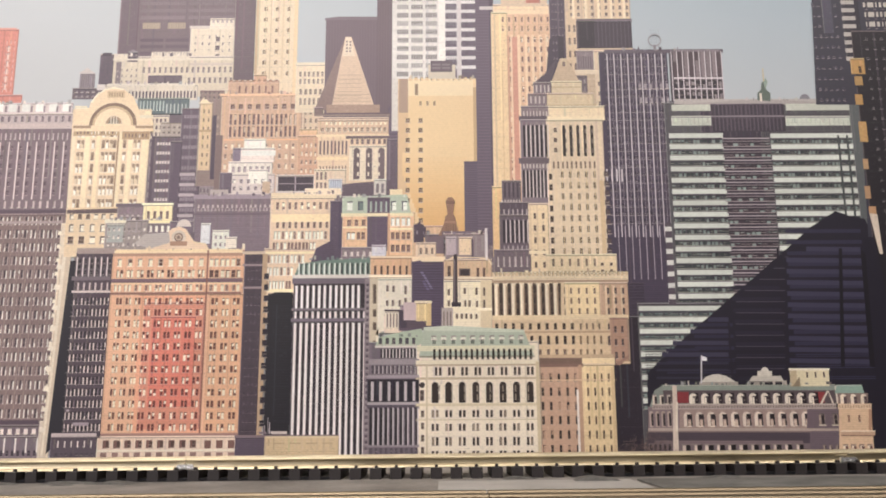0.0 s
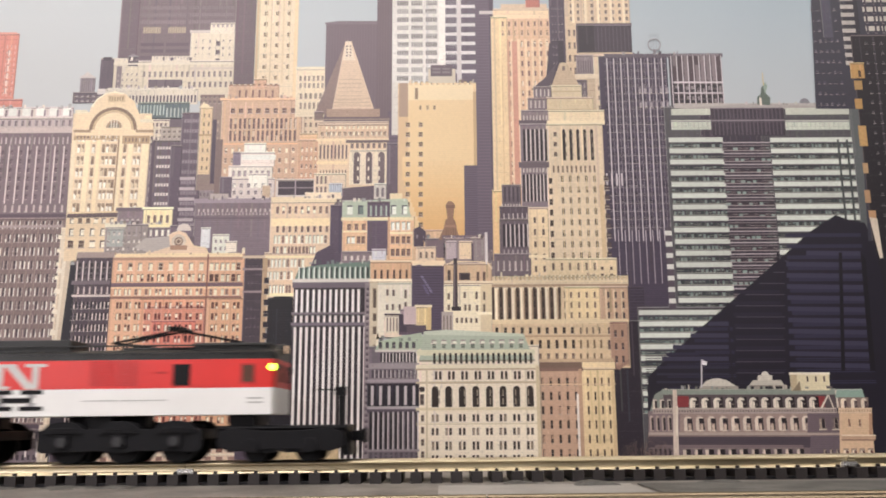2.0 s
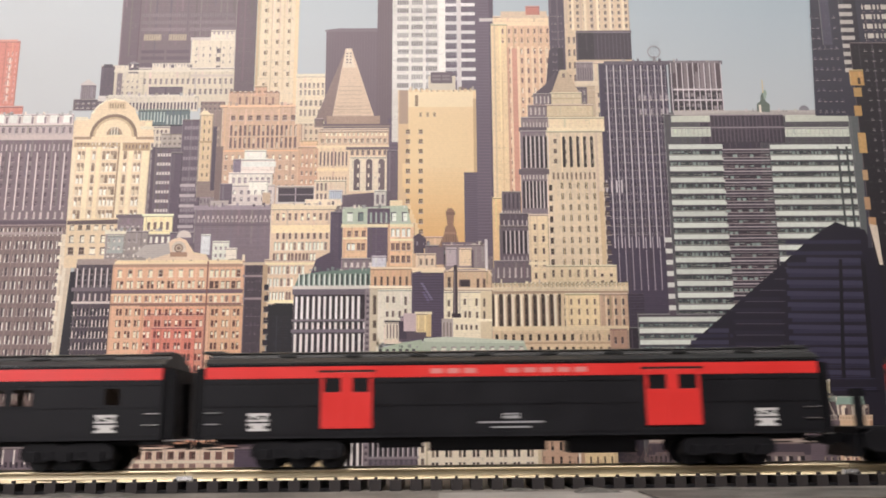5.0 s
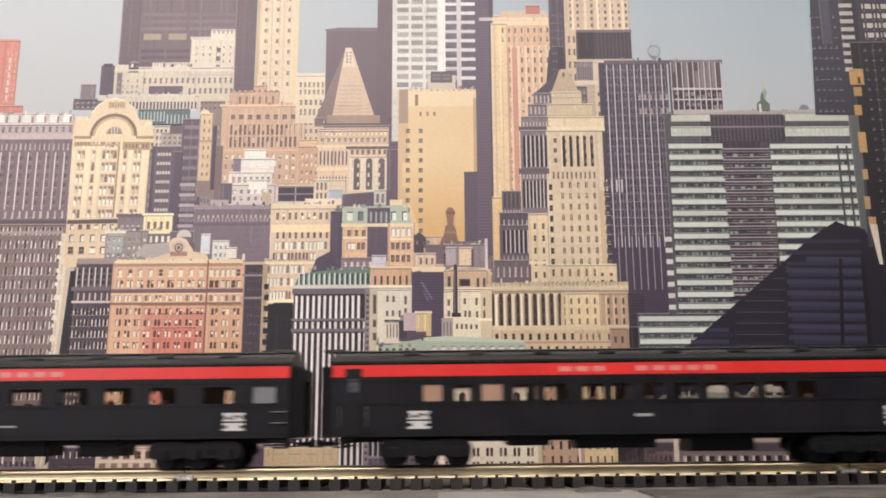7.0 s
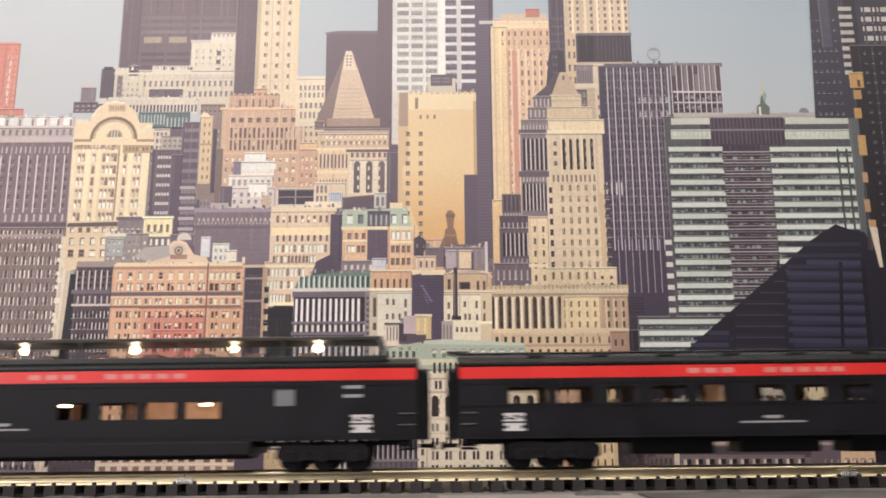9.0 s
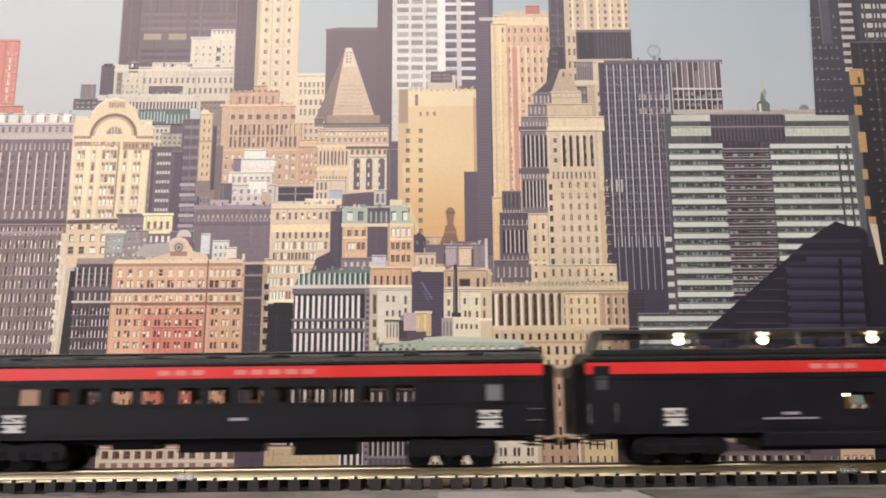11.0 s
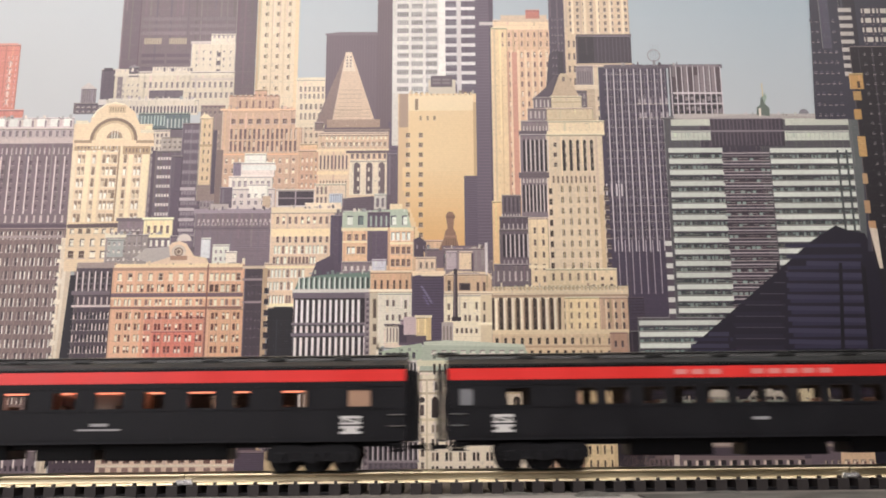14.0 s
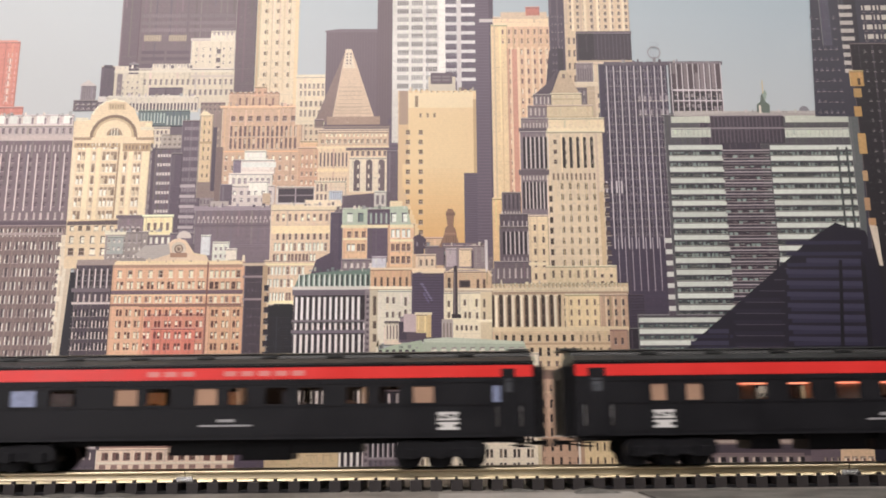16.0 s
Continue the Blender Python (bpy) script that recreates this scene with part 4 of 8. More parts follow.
b.grid(344.5, 186.7, 436.9, 330.8, 24, 12, 0.8, 0.36, "3a4345", "7b8c88", 0.35)
b.rect(415, 192.4, 417.3, 331.2, "495050")
b.rect(424.4, 192.4, 426.7, 331.2, "495050")
b.rect(196, 1.6, 289.2, 155, "56545a")
b.rect(228.5, 152.8, 235.4, 237.8, "584e5a")
b.grid(228.6, 155.1, 235.5, 237.2, 1, 7, 1, 0.42, "d8d8d2")
b.grid(197.3, 51.6, 296.7, 155, 1, 9, 1, 0.42, "d6dbd2")
b.grid(197, 46.1, 296.3, 149.3, 20, 9, 0.8, 0.36, "4a585a", "7b928c", 0.25)
b.rect(430.9, 192.3, 445, 368.8, "5b6062")
b.roofline(250.5, 436.3, 370.6, 12, "a5a19f")
b = Print("pointed building shadow across the glass block")
b.shape("2b2531", (436, -2), (640, -2), (640, 300), (446, 300), (441, 221))
b.shape("2a2539", (405.7, 249.4), (418.1, 244.5), (435.2, 240.8), (442, 221.7), (447, 186.3), (448.9, 140.1), (488, 94.6), (476.8, -0.8), (198.7, 0.8), (203.1, 85), (223.3, 103.4), (254.4, 129.8), (295.5, 163.4), (320, 183.6), (348.4, 206.9), (377.2, 231.6))
b.grid(351.9, 72.9, 429.6, 233.9, 1, 14, 1, 0.34, "37334e")
b.grid(292.6, 73.2, 343.7, 175.4, 1, 9, 1, 0.3, "302a40")
b.grid(251.6, 68, 291.1, 138.2, 1, 6, 1, 0.3, "342f4a")
b.grid(222.6, 68.1, 256.4, 112.9, 1, 4, 1, 0.3, "342f4a")
b.rect(341.5, 67.6, 343.8, 210.4, "2c2538")
b.rect(286.2, 67.9, 287.9, 158.2, "2c2538")
b.grid(201.5, 1.1, 483.1, 106.6, 1, 48, 1, 0.3, "282234")
b.shape("413d57", (371.7, 207.3), (427.2, 206.2), (427.6, 211.1), (372.2, 212.1))
b.shape("413d57", (350.3, 195.8), (427.2, 194.5), (427.7, 199.4), (350.7, 200.6))
b.shape("413d57", (349.7, 184.2), (427.2, 182.9), (427.7, 187.7), (350.1, 189.0))
b.shape("413d57", (349.1, 172.7), (427.2, 171.4), (427.7, 176.2), (349.5, 177.5))
b.shape("413d57", (348.6, 161.3), (427.2, 159.9), (427.7, 164.6), (349.0, 166.0))
b.shape("413d57", (348.0, 149.9), (427.2, 148.4), (427.7, 153.2), (348.4, 154.6))
b.shape("413d57", (347.4, 138.5), (427.2, 137.1), (427.7, 141.8), (347.8, 143.3))
b.shape("413d57", (346.9, 127.3), (427.2, 125.7), (427.7, 130.4), (347.3, 132.0))
b.shape("413d57", (346.3, 116.1), (427.3, 114.5), (427.7, 119.2), (346.7, 120.7))
b.shape("413d57", (345.8, 104.9), (427.3, 103.3), (427.8, 107.9), (346.2, 109.6))
b.shape("413d57", (345.2, 93.8), (427.3, 92.1), (427.8, 96.8), (345.6, 98.4))
b.shape("564b5c", (352.9, 200.9), (349.1, 200.9), (349.2, 201.7), (352.9, 201.7))
b.shape("564b5c", (337.2, 189.4), (348.2, 189.3), (348.2, 190.1), (337.3, 190.2))
b.shape("564b5c", (321.6, 178.0), (347.2, 177.8), (347.3, 178.6), (321.7, 178.8))
b.shape("564b5c", (306.1, 166.6), (346.2, 166.3), (346.3, 167.1), (306.2, 167.4))
b.shape("564b5c", (295.8, 155.2), (345.3, 154.9), (345.4, 155.7), (295.8, 156.0))
b.shape("564b5c", (294.9, 143.9), (344.3, 143.6), (344.4, 144.4), (295.0, 144.7))
b.shape("564b5c", (294.1, 132.6), (343.4, 132.3), (343.5, 133.1), (294.2, 133.4))
b.shape("564b5c", (293.3, 121.3), (342.5, 121.1), (342.5, 121.8), (293.4, 122.1))
b.shape("564b5c", (292.5, 110.2), (341.5, 109.9), (341.6, 110.7), (292.5, 110.9))
b.shape("564b5c", (291.7, 99.0), (340.6, 98.8), (340.7, 99.5), (291.7, 99.8))
b.shape("564b5c", (290.9, 88.0), (339.7, 87.7), (339.7, 88.5), (290.9, 88.7))
b.shape("413c55", (266.2, 135.5), (287.3, 135.4), (287.2, 139.7), (266.5, 139.8))
b.shape("413c55", (247.9, 123.8), (286.4, 123.6), (286.3, 127.9), (248.2, 128.1))
b.shape("413c55", (229.6, 112.3), (285.6, 112.0), (285.5, 116.2), (229.9, 116.5))
b.shape("413c55", (218.0, 100.7), (284.8, 100.3), (284.7, 104.6), (218.2, 105.0))
b.shape("383349", (212.1, 93.0), (284.2, 92.6), (284.4, 94.9), (212.3, 95.4))
b.shape("383349", (211.8, 86.3), (283.8, 85.9), (283.9, 88.2), (211.9, 88.6))
b.shape("383349", (211.4, 78.7), (283.2, 78.3), (283.4, 80.5), (211.5, 81.0))
b.shape("231e2e", (405.2, 209.9), (408.6, 209.9), (399.9, 89.5), (396.0, 89.5))
b.shape("231e2e", (427.5, 209.8), (432.1, 203.7), (429.9, 89.3), (424.7, 89.3))
b = Print("dark skyscraper at the edge with lit yellow bays")
b.shape("3d3a49", (404.1, 526.1), (569.6, 525), (531.9, 221.2), (436.8, 221.7), (443.1, 365), (396.4, 365.3))
b.grid(399.3, 365.2, 429.7, 485.7, 5, 10, 0.4, 0.3, "504c5f", "3b3745", 0.5)
b.rect(412.2, 446.2, 423.3, 525.9, "524f60")
b.rect(434, 413.5, 452.3, 525.8, "37323f")
b.grid(432.5, 412.3, 448.4, 496.2, 1, 9, 0.9, 0.5, "bcb5af")
b.grid(456.5, 450.9, 526.3, 495.9, 4, 4, 0.85, 0.5, "c4bdb3")
b.grid(456.5, 450.9, 526.3, 495.9, 8, 4, 0.25, 0.9, "443d4a")
b.rect(441, 221.5, 545.7, 448.9, "2d2731")
b.rect(437.2, 399.4, 452.3, 417.4, "c79a56")
b.rect(445.2, 400.6, 448.3, 408.3, "553f2b")
b.rect(439.7, 386.6, 448.2, 396.8, "bd9659")
b.rect(438.3, 365, 446.1, 376.4, "bd9252")
b.rect(438.9, 323.7, 447.2, 346.1, "c49b5d")
b.rect(439.4, 294.1, 444.8, 305.1, "bd9a6f")
b.rect(438.1, 262.4, 444, 275.8, "be966d")
b.rect(440.2, 245.6, 447.8, 254, "bd9166")
b.grid(452.7, 221.6, 486, 445.8, 4, 20, 0.3, 0.3, "3b3641")
b.shape("d5c6b3", (440.5, 246.8), (448.5, 245.5), (450, 203.9), (446.5, 203.9))
b = Print("green church spire and roof antenna")
b.shape("5f6b62", (334.5, 370.7), (335.1, 379), (339, 382.1), (340.2, 389.8), (343.5, 393.6), (345, 382.1), (348.9, 378.2), (348.2, 369.4))
b.shape("93a698", (342.1, 391.7), (344.9, 396.1), (346.9, 391), (343.8, 382.1))
b.rect(342.1, 391.7, 343.3, 406.4, "c9b98c")
b.rect(337.1, 369.4, 339.5, 378.3, "d8cfc0")
b.ring(384.9, 371.7, 0, 5.4, "86848c", 0, 180)
b = Print("palace front with arched dormers and sunlit corner")
b.shape("867477", (199.5, 7.6), (389.0, 6.5), (393.2, 50.4), (201.8, 51.5))
b.shape("8f9a8f", (216.1, 67.2), (388.0, 66.2), (388.5, 71.9), (216.4, 72.9))
b.grid(216.8, 71.7, 388.6, 72.6, 70, 1, 0.5, 0.8, "c0bfae")
b.shape("5e5156", (215.4, 53.9), (387.7, 52.9), (389.0, 66.6), (216.1, 67.5))
b.shape("8e978e", (203.2, 51.5), (208.8, 67.6), (216.8, 72.3), (218.5, 51.4))
b.shape("8e3238", (230.3, 55.3), (242.0, 55.2), (242.6, 65.9), (230.9, 65.9))
b.shape("93373b", (366.7, 54.5), (376.5, 54.5), (377.5, 65.1), (367.7, 65.2))
b.grid(241.9, 53.7, 372.0, 64.7, 11, 1, 0.72, 1, "2b2029")
b.grid(240.8, 54.1, 370.9, 64.4, 11, 1, 0.66, 1, "e6dbcb", arch=True)
b.grid(243.1, 53.7, 372.9, 61.7, 11, 1, 0.40, 0.98, "3a2d34", arch=True)
b.grid(241.3, 53.7, 371.1, 61.0, 11, 1, 0.16, 0.9, "efe4d2")
b.shape("b0a099", (205.9, 49.0), (387.2, 48.0), (387.7, 53.3), (206.2, 54.3))
b.grid(206.3, 49.8, 387.3, 52.5, 66, 1, 0.42, 0.8, "6f6060")
b.shape("c9bcae", (206.2, 53.8), (387.7, 52.7), (387.7, 53.7), (206.2, 54.7))
b.shape("a78f88", (231.7, 30.5), (357.8, 29.8), (359.4, 48.2), (232.8, 48.9))
b.grid(233.2, 31.2, 361.2, 47.4, 11, 1, 0.20, 1, "b29c90")
b.grid(234.5, 32.3, 362.3, 46.3, 11, 1, 0.70, 1, "ddcdbd", arch=True)
b.grid(236.4, 32.7, 364.0, 44.4, 11, 1, 0.42, 0.96, "2f242c", arch=True)
b.grid(235.8, 32.3, 363.1, 39.9, 11, 1, 0.30, 0.9, "c4ae9c", arch=True)
b.shape("b8a69b", (200.6, 28.0), (390.9, 27.0), (391.2, 30.0), (200.7, 31.0))
b.shape("8a7774", (200.5, 26.9), (390.8, 25.9), (391.0, 27.3), (200.6, 28.4))
b.shape("4d424d", (200.0, 16.5), (389.8, 15.4), (390.8, 25.9), (200.5, 26.9))
b.grid(200.4, 16.9, 389.8, 25.5, 1, 7, 1, 0.3, "4d424c")
b.shape("776669", (206.0, 15.7), (351.7, 14.9), (352.0, 18.2), (206.2, 19.1))
b.shape("77686c", (199.5, 7.6), (389.0, 6.5), (389.8, 15.4), (200.0, 16.5))
b.grid(232.6, 7.4, 354.2, 15.3, 11, 1, 0.60, 1, "2a2029")
b.grid(229.5, 7.4, 351.5, 14.9, 11, 1, 0.30, 1, "d3c2b3")
b.grid(230.7, 14.5, 352.3, 15.6, 11, 1, 0.9, 0.8, "8b7a78")
b.grid(201.5, 31.8, 225.0, 47.6, 4, 1, 0.62, 0.95, "b6a297", arch=True)
b.grid(202.4, 32.7, 225.7, 45.7, 4, 1, 0.36, 0.95, "3b3037", arch=True)
b.grid(205.2, 54.7, 225.9, 63.7, 3, 1, 0.6, 1, "d5c8b8", arch=True)
b.grid(206.2, 54.3, 226.6, 61.8, 3, 1, 0.36, 0.95, "3a2e35", arch=True)
b.grid(200.3, 7.6, 223.2, 15.6, 5, 1, 0.44, 0.9, "3d3139")
b.shape("cdbcad", (224.2, 7.5), (226.8, 72.2), (231.1, 72.2), (229.5, 7.4))
b.shape("e6d8c6", (227.7, 27.9), (229.6, 27.9), (231.3, 56.1), (229.4, 56.1))
b.shape("706068", (356.8, 29.8), (391.2, 29.6), (393.0, 48.4), (358.5, 48.5))
b.shape("675962", (357.6, 6.7), (389.0, 6.5), (390.9, 27.0), (359.4, 27.1))
b.grid(365.7, 32.7, 391.8, 45.3, 2, 1, 0.44, 0.9, "a99688", arch=True)
b.grid(366.9, 33.1, 392.4, 43.8, 2, 1, 0.24, 0.86, "372b33", arch=True)
b.grid(369.1, 7.4, 387.8, 14.3, 3, 1, 0.4, 0.9, "b5a292")
b.grid(370.2, 7.0, 388.7, 13.6, 3, 1, 0.2, 0.8, "3b2f37")
b.shape("ddd0bf", (371.8, 53.8), (379.5, 66.2), (381.4, 66.2), (374.1, 53.7))
b.shape("ddd0bf", (381.4, 66.2), (380.3, 66.2), (384.1, 53.7), (385.6, 53.7))
b.shape("ddd0bf", (387.7, 71.1), (389.6, 71.1), (390.2, 53.7), (388.3, 53.7))
b.shape("93b0a2", (387.3, 63.5), (389.4, 71.5), (414.8, 71.7), (416.6, 63.4))
b.grid(389.4, 70.7, 414.8, 72.1, 10, 1, 0.6, 0.8, "c8d4c4")
b.shape("8f7a72", (389.6, 52.9), (419.0, 52.7), (420.1, 63.7), (390.6, 63.9))
b.grid(390.2, 53.3, 420.4, 63.0, 3, 1, 0.6, 1, "ead9c4", arch=True)
b.grid(392.1, 53.3, 422.1, 60.7, 3, 1, 0.3, 0.95, "5a474a", arch=True)
b.shape("e5c29d", (386.5, 6.6), (390.2, 53.3), (421.7, 53.5), (420.9, 26.8), (420.7, 6.4))
b.shape("dcbf9f", (389.0, 48.4), (422.0, 48.2), (422.5, 53.5), (389.5, 53.7))
b.grid(389.8, 49.1, 422.0, 52.3, 12, 1, 0.4, 0.8, "b08e74")
b.grid(393.7, 35.6, 414.5, 42.6, 2, 1, 0.20, 0.95, "9a7460")
b.shape("b98f72", (417.1, 26.8), (420.1, 26.8), (422.3, 48.2), (419.3, 48.2))
b.shape("d0ac8e", (389.6, 23.2), (423.2, 23.1), (423.6, 27.2), (390.0, 27.3))
b.shape("f0dcc0", (389.9, 26.6), (423.5, 26.4), (423.7, 27.5), (390.1, 27.7))
b.shape("8a6656", (389.5, 22.1), (422.7, 21.9), (422.8, 23.1), (389.6, 23.2))
b.grid(389.0, 6.5, 421.2, 14.5, 4, 1, 0.66, 1, "f0ddc3", arch=True)
b.grid(390.3, 6.5, 422.1, 13.0, 4, 1, 0.34, 0.9, "7a4f4a")
b.shape("d9d3c6", (256.0, 75.7), (260.2, 80.3), (267.3, 82.9), (273.5, 83.2), (281.1, 81.3), (290.7, 75.1))
b.grid(259.9, 75.7, 287.3, 81.6, 7, 1, 0.05, 1, "b6afa2")
b.shape("a39a90", (253.5, 72.7), (292.1, 72.4), (292.3, 75.5), (253.7, 75.7))
b.shape("d2cfd4", (255.1, 74.2), (256.5, 74.2), (258.3, 101.8), (256.9, 101.8))
b.shape("ebe8ea", (258.1, 101.4), (263.0, 99.5), (262.4, 96.0), (257.8, 96.8))
b.shape("cfc8bb", (302.9, 75.8), (307.2, 81.1), (335.2, 81.0), (338.3, 75.6))
b.shape("d9d2c4", (312.0, 81.1), (326.5, 81.0), (326.9, 86.0), (312.4, 86.1))
b.ring(319.8, 86.0, 0.0, 3.8, "e2dccf", 0, 180)
b.shape("a69d92", (307.5, 72.3), (313.7, 72.3), (313.9, 75.7), (307.8, 75.8))
b.shape("8d857d", (302.9, 75.0), (338.2, 74.8), (338.3, 76.0), (303.0, 76.2))
b.shape("e9dcb6", (344.4, 70.6), (344.3, 87.1), (383.4, 87.6), (383.0, 70.8))
b.shape("f5ecd4", (343.4, 86.3), (384.1, 86.1), (384.3, 88.4), (343.6, 88.6))
b.shape("c3b08e", (344.4, 70.6), (345.0, 86.3), (351.2, 86.3), (350.6, 70.6))
b.grid(357.3, 79.3, 382.4, 84.9, 3, 1, 0.2, 0.9, "554644")
b.shape("9c8a70", (346.0, 70.6), (353.8, 80.5), (354.1, 70.6))
b.roofline(216.8, 386.6, 72.9, 26, "a5a294")
b = Print("corner stone building of many windows")
b.rect(-497.4, 238.8, -388.8, 347.7, "837178")
b.rect(-504.9, 357.8, -391, 372.3, "ddd0cd")
b.grid(-505.1, 361.6, -391.1, 371.7, 8, 1, 0.6, 0.85, "f7f7f0")
b.grid(-495.9, 360.3, -387.4, 370.4, 8, 1, 0.16, 0.7, "9b8c91")
b.rect(-503.7, 346.5, -388.9, 360.3, "c0b0ae")
b.grid(-503.8, 350.2, -390.1, 357.8, 16, 1, 0.4, 0.8, "928188")
b.rect(-503, 343.3, -387.7, 349, "d6c5c0")
b.grid(-501.8, 331.5, -392.2, 339, 22, 1, 0.32, 0.95, "c8b6b6")
b.grid(-497.9, 266.5, -392.8, 329, 11, 1, 0.13, 1, "eadbd6")
b.grid(-495, 268.9, -390.4, 326.5, 11, 6, 0.3, 0.5, "6b5a64")
b.grid(-494.2, 257.4, -391.1, 265.9, 14, 1, 0.36, 0.9, "cebbb8")
b.rect(-493.4, 251.4, -389.2, 255.6, "685763")
b.rect(-482, 40, -386.1, 251.4, "86716e")
b.grid(-483.2, 41.7, -387.8, 250.8, 22, 15, 0.62, 0.62, "4c3d44")
b.grid(-482.1, 41.6, -386.7, 250.8, 22, 15, 0.3, 0.58, "f7f2e4", "b29e98", 0.35)
b.grid(-481.8, 40, -386.5, 248.4, 11, 1, 0.16, 1, "97817c")
b.rect(-492.2, 240.6, -391.8, 243.6, "b09d99")
b.rect(-471.3, 37.9, -389.9, 42.2, "584855")
b.rect(-470.6, 27, -389.3, 37.9, "6f6069")
b.grid(-470.5, 28.6, -391.5, 35.1, 10, 1, 0.5, 0.85, "f1e2dc")
b.rect(-468.9, 5.4, -389, 27, "7f7079")
b.grid(-469, 10.8, -393.6, 24.8, 7, 1, 0.15, 1, "f7efe8")
b.grid(-468.3, 6.5, -393, 14, 14, 1, 0.45, 0.7, "3f3342")
b.rect(-393.3, 5.1, -387.6, 241, "eddcc2")
b.grid(-395.8, 11.6, -392.3, 238.6, 1, 16, 1, 0.3, "f7ecd6")
b.rect(-386.2, 11.5, -373.7, 197.1, "2c2536")
b.rect(-398.5, 5.2, -389.6, 41.5, "e9dac5")
b.roofline(-469.6, -391.5, 371.8, 16, "e7dbd6")
b.shape("2a2434", (-390.7, 8.3), (-372.3, 27.7), (-374.1, 91.1), (-372.5, 201.7), (-381.7, 201.7), (-387.6, 91.1))
b.shape("d8c6ac", (-396.2, 7.3), (-390.1, 7.2), (-386.5, 91.1), (-380.5, 207.6), (-390.9, 207.7), (-392.7, 91.2))
b.shape("efe2cc", (-395.0, 7.3), (-392.8, 7.3), (-389.3, 91.1), (-385.7, 207.6), (-389.2, 207.7), (-391.6, 91.2))
b.shape("f5ead6", (-394.9, 193.6), (-389.0, 192.4), (-388.8, 197.1), (-393.6, 198.9))
b.shape("f5ead6", (-395.4, 172.6), (-389.6, 171.4), (-389.4, 176.1), (-394.1, 177.8))
b.shape("f5ead6", (-395.9, 151.8), (-390.1, 150.7), (-389.9, 155.3), (-394.6, 157.0))
b.shape("f5ead6", (-396.4, 131.2), (-390.6, 130.1), (-390.4, 134.6), (-395.1, 136.4))
b.shape("f5ead6", (-396.9, 110.8), (-391.1, 109.7), (-390.9, 114.2), (-395.6, 115.9))
b.shape("f5ead6", (-397.4, 90.6), (-391.6, 89.5), (-391.4, 94.0), (-396.1, 95.7))
b.shape("f5ead6", (-397.9, 70.6), (-392.1, 69.5), (-392.0, 73.9), (-396.6, 75.6))
b.shape("f5ead6", (-398.3, 50.8), (-392.6, 49.6), (-392.5, 54.0), (-397.1, 55.7))
b.shape("f5ead6", (-398.8, 31.1), (-393.1, 30.0), (-393.0, 34.3), (-397.5, 36.0))
b = Print("cream building with round arched gable")
b.shape("eed6b0", (-389.3, 256.7), (-388.2, 205.6), (-326.5, 205.2), (-308.8, 256.3), (-307.3, 364.3), (-390.8, 364.8))
b.shape("f7e6c4", (-389.1, 256.7), (-385.5, 256.7), (-385.2, 362.6), (-388.9, 362.6))
b.shape("f5e2bc", (-375.8, 256.7), (-370.6, 256.6), (-370.0, 362.5), (-375.4, 362.5))
b.shape("f3deb6", (-364.1, 256.6), (-360.1, 256.6), (-359.3, 362.4), (-363.4, 362.5))
b.shape("a98d70", (-342.4, 256.5), (-340.8, 256.4), (-339.5, 362.3), (-341.2, 362.3))
b.shape("f5e4be", (-340.4, 256.4), (-337.2, 256.4), (-335.8, 362.3), (-339.1, 362.3))
b.shape("f5e2bc", (-331.1, 256.4), (-326.7, 256.4), (-325.1, 362.2), (-329.6, 362.3))
b.shape("f9e8c0", (-317.1, 256.3), (-310.2, 256.3), (-308.2, 362.1), (-315.2, 362.2))
for j, v in enumerate((338.5, 326.1, 312.9, 300.0, 287.3, 275.8, 261.9)):
    for i, du in enumerate((6.7, 10.8, 22.0, 32.6, 36.7, 41.1, 44.6, 55.0, 65.8, 69.9)):
        u = -388.7 + 0.0021 * (v - 351.8) + du
        b.shape("a48b74", (u - 1.5, v - 4.6), (u + 1.6, v - 4.6), (u + 1.7, v + 4.4), (u - 1.5, v + 4.4))
        b.shape(b.rand.choice(("fbf4e4", "fbf4e4", "e3cfae", "8a7260")), (u - 1.6, v - 4.6), (u + 1.0, v - 4.6), (u + 1.1, v + b.rand.uniform(-1, 2)), (u - 1.5, v + 1))
        b.shape("f8ead0", (u - 2.2, v - 5.6), (u + 2.2, v - 5.6), (u + 2.2, v - 4.7), (u - 2.2, v - 4.7))
b.shape("c9ab84", (-388.4, 335.0), (-388.3, 344.5), (-340.0, 345.1), (-339.8, 335.6))
b.grid(-386.1, 336.3, -341.5, 343.8, 12, 1, 0.4, 0.8, "8d7566", "f6e8cc", 0.4)
b.shape("c2a37e", (-337.0, 330.9), (-337.2, 346.8), (-308.3, 346.6), (-308.3, 330.7))
b.grid(-335.0, 331.7, -309.7, 345.3, 7, 2, 0.4, 0.6, "8b7264", "f6e8cc", 0.4)
b.shape("f0d8b2", (-387.8, 340.1), (-389.2, 366.0), (-380.7, 367.7), (-374.0, 365.9), (-372.8, 372.4), (-367.2, 381.1), (-358.4, 387.2), (-349.2, 389.3), (-338.7, 387.1), (-327.8, 378.7), (-321.6, 365.6), (-319.4, 356.9), (-305.8, 355.6), (-304.4, 339.6))
b.ring(-347.7, 346.3, 21.8, 25.2, "8d7460", 0, 180)
b.ring(-347.7, 346.3, 19.3, 21.8, "d9bd94", 0, 180)
b.ring(-347.7, 346.3, 0.0, 19.3, "f2dcb6", 0, 180)
b.ring(-346.8, 348.5, 5.9, 8.4, "b2957a", 0, 180)
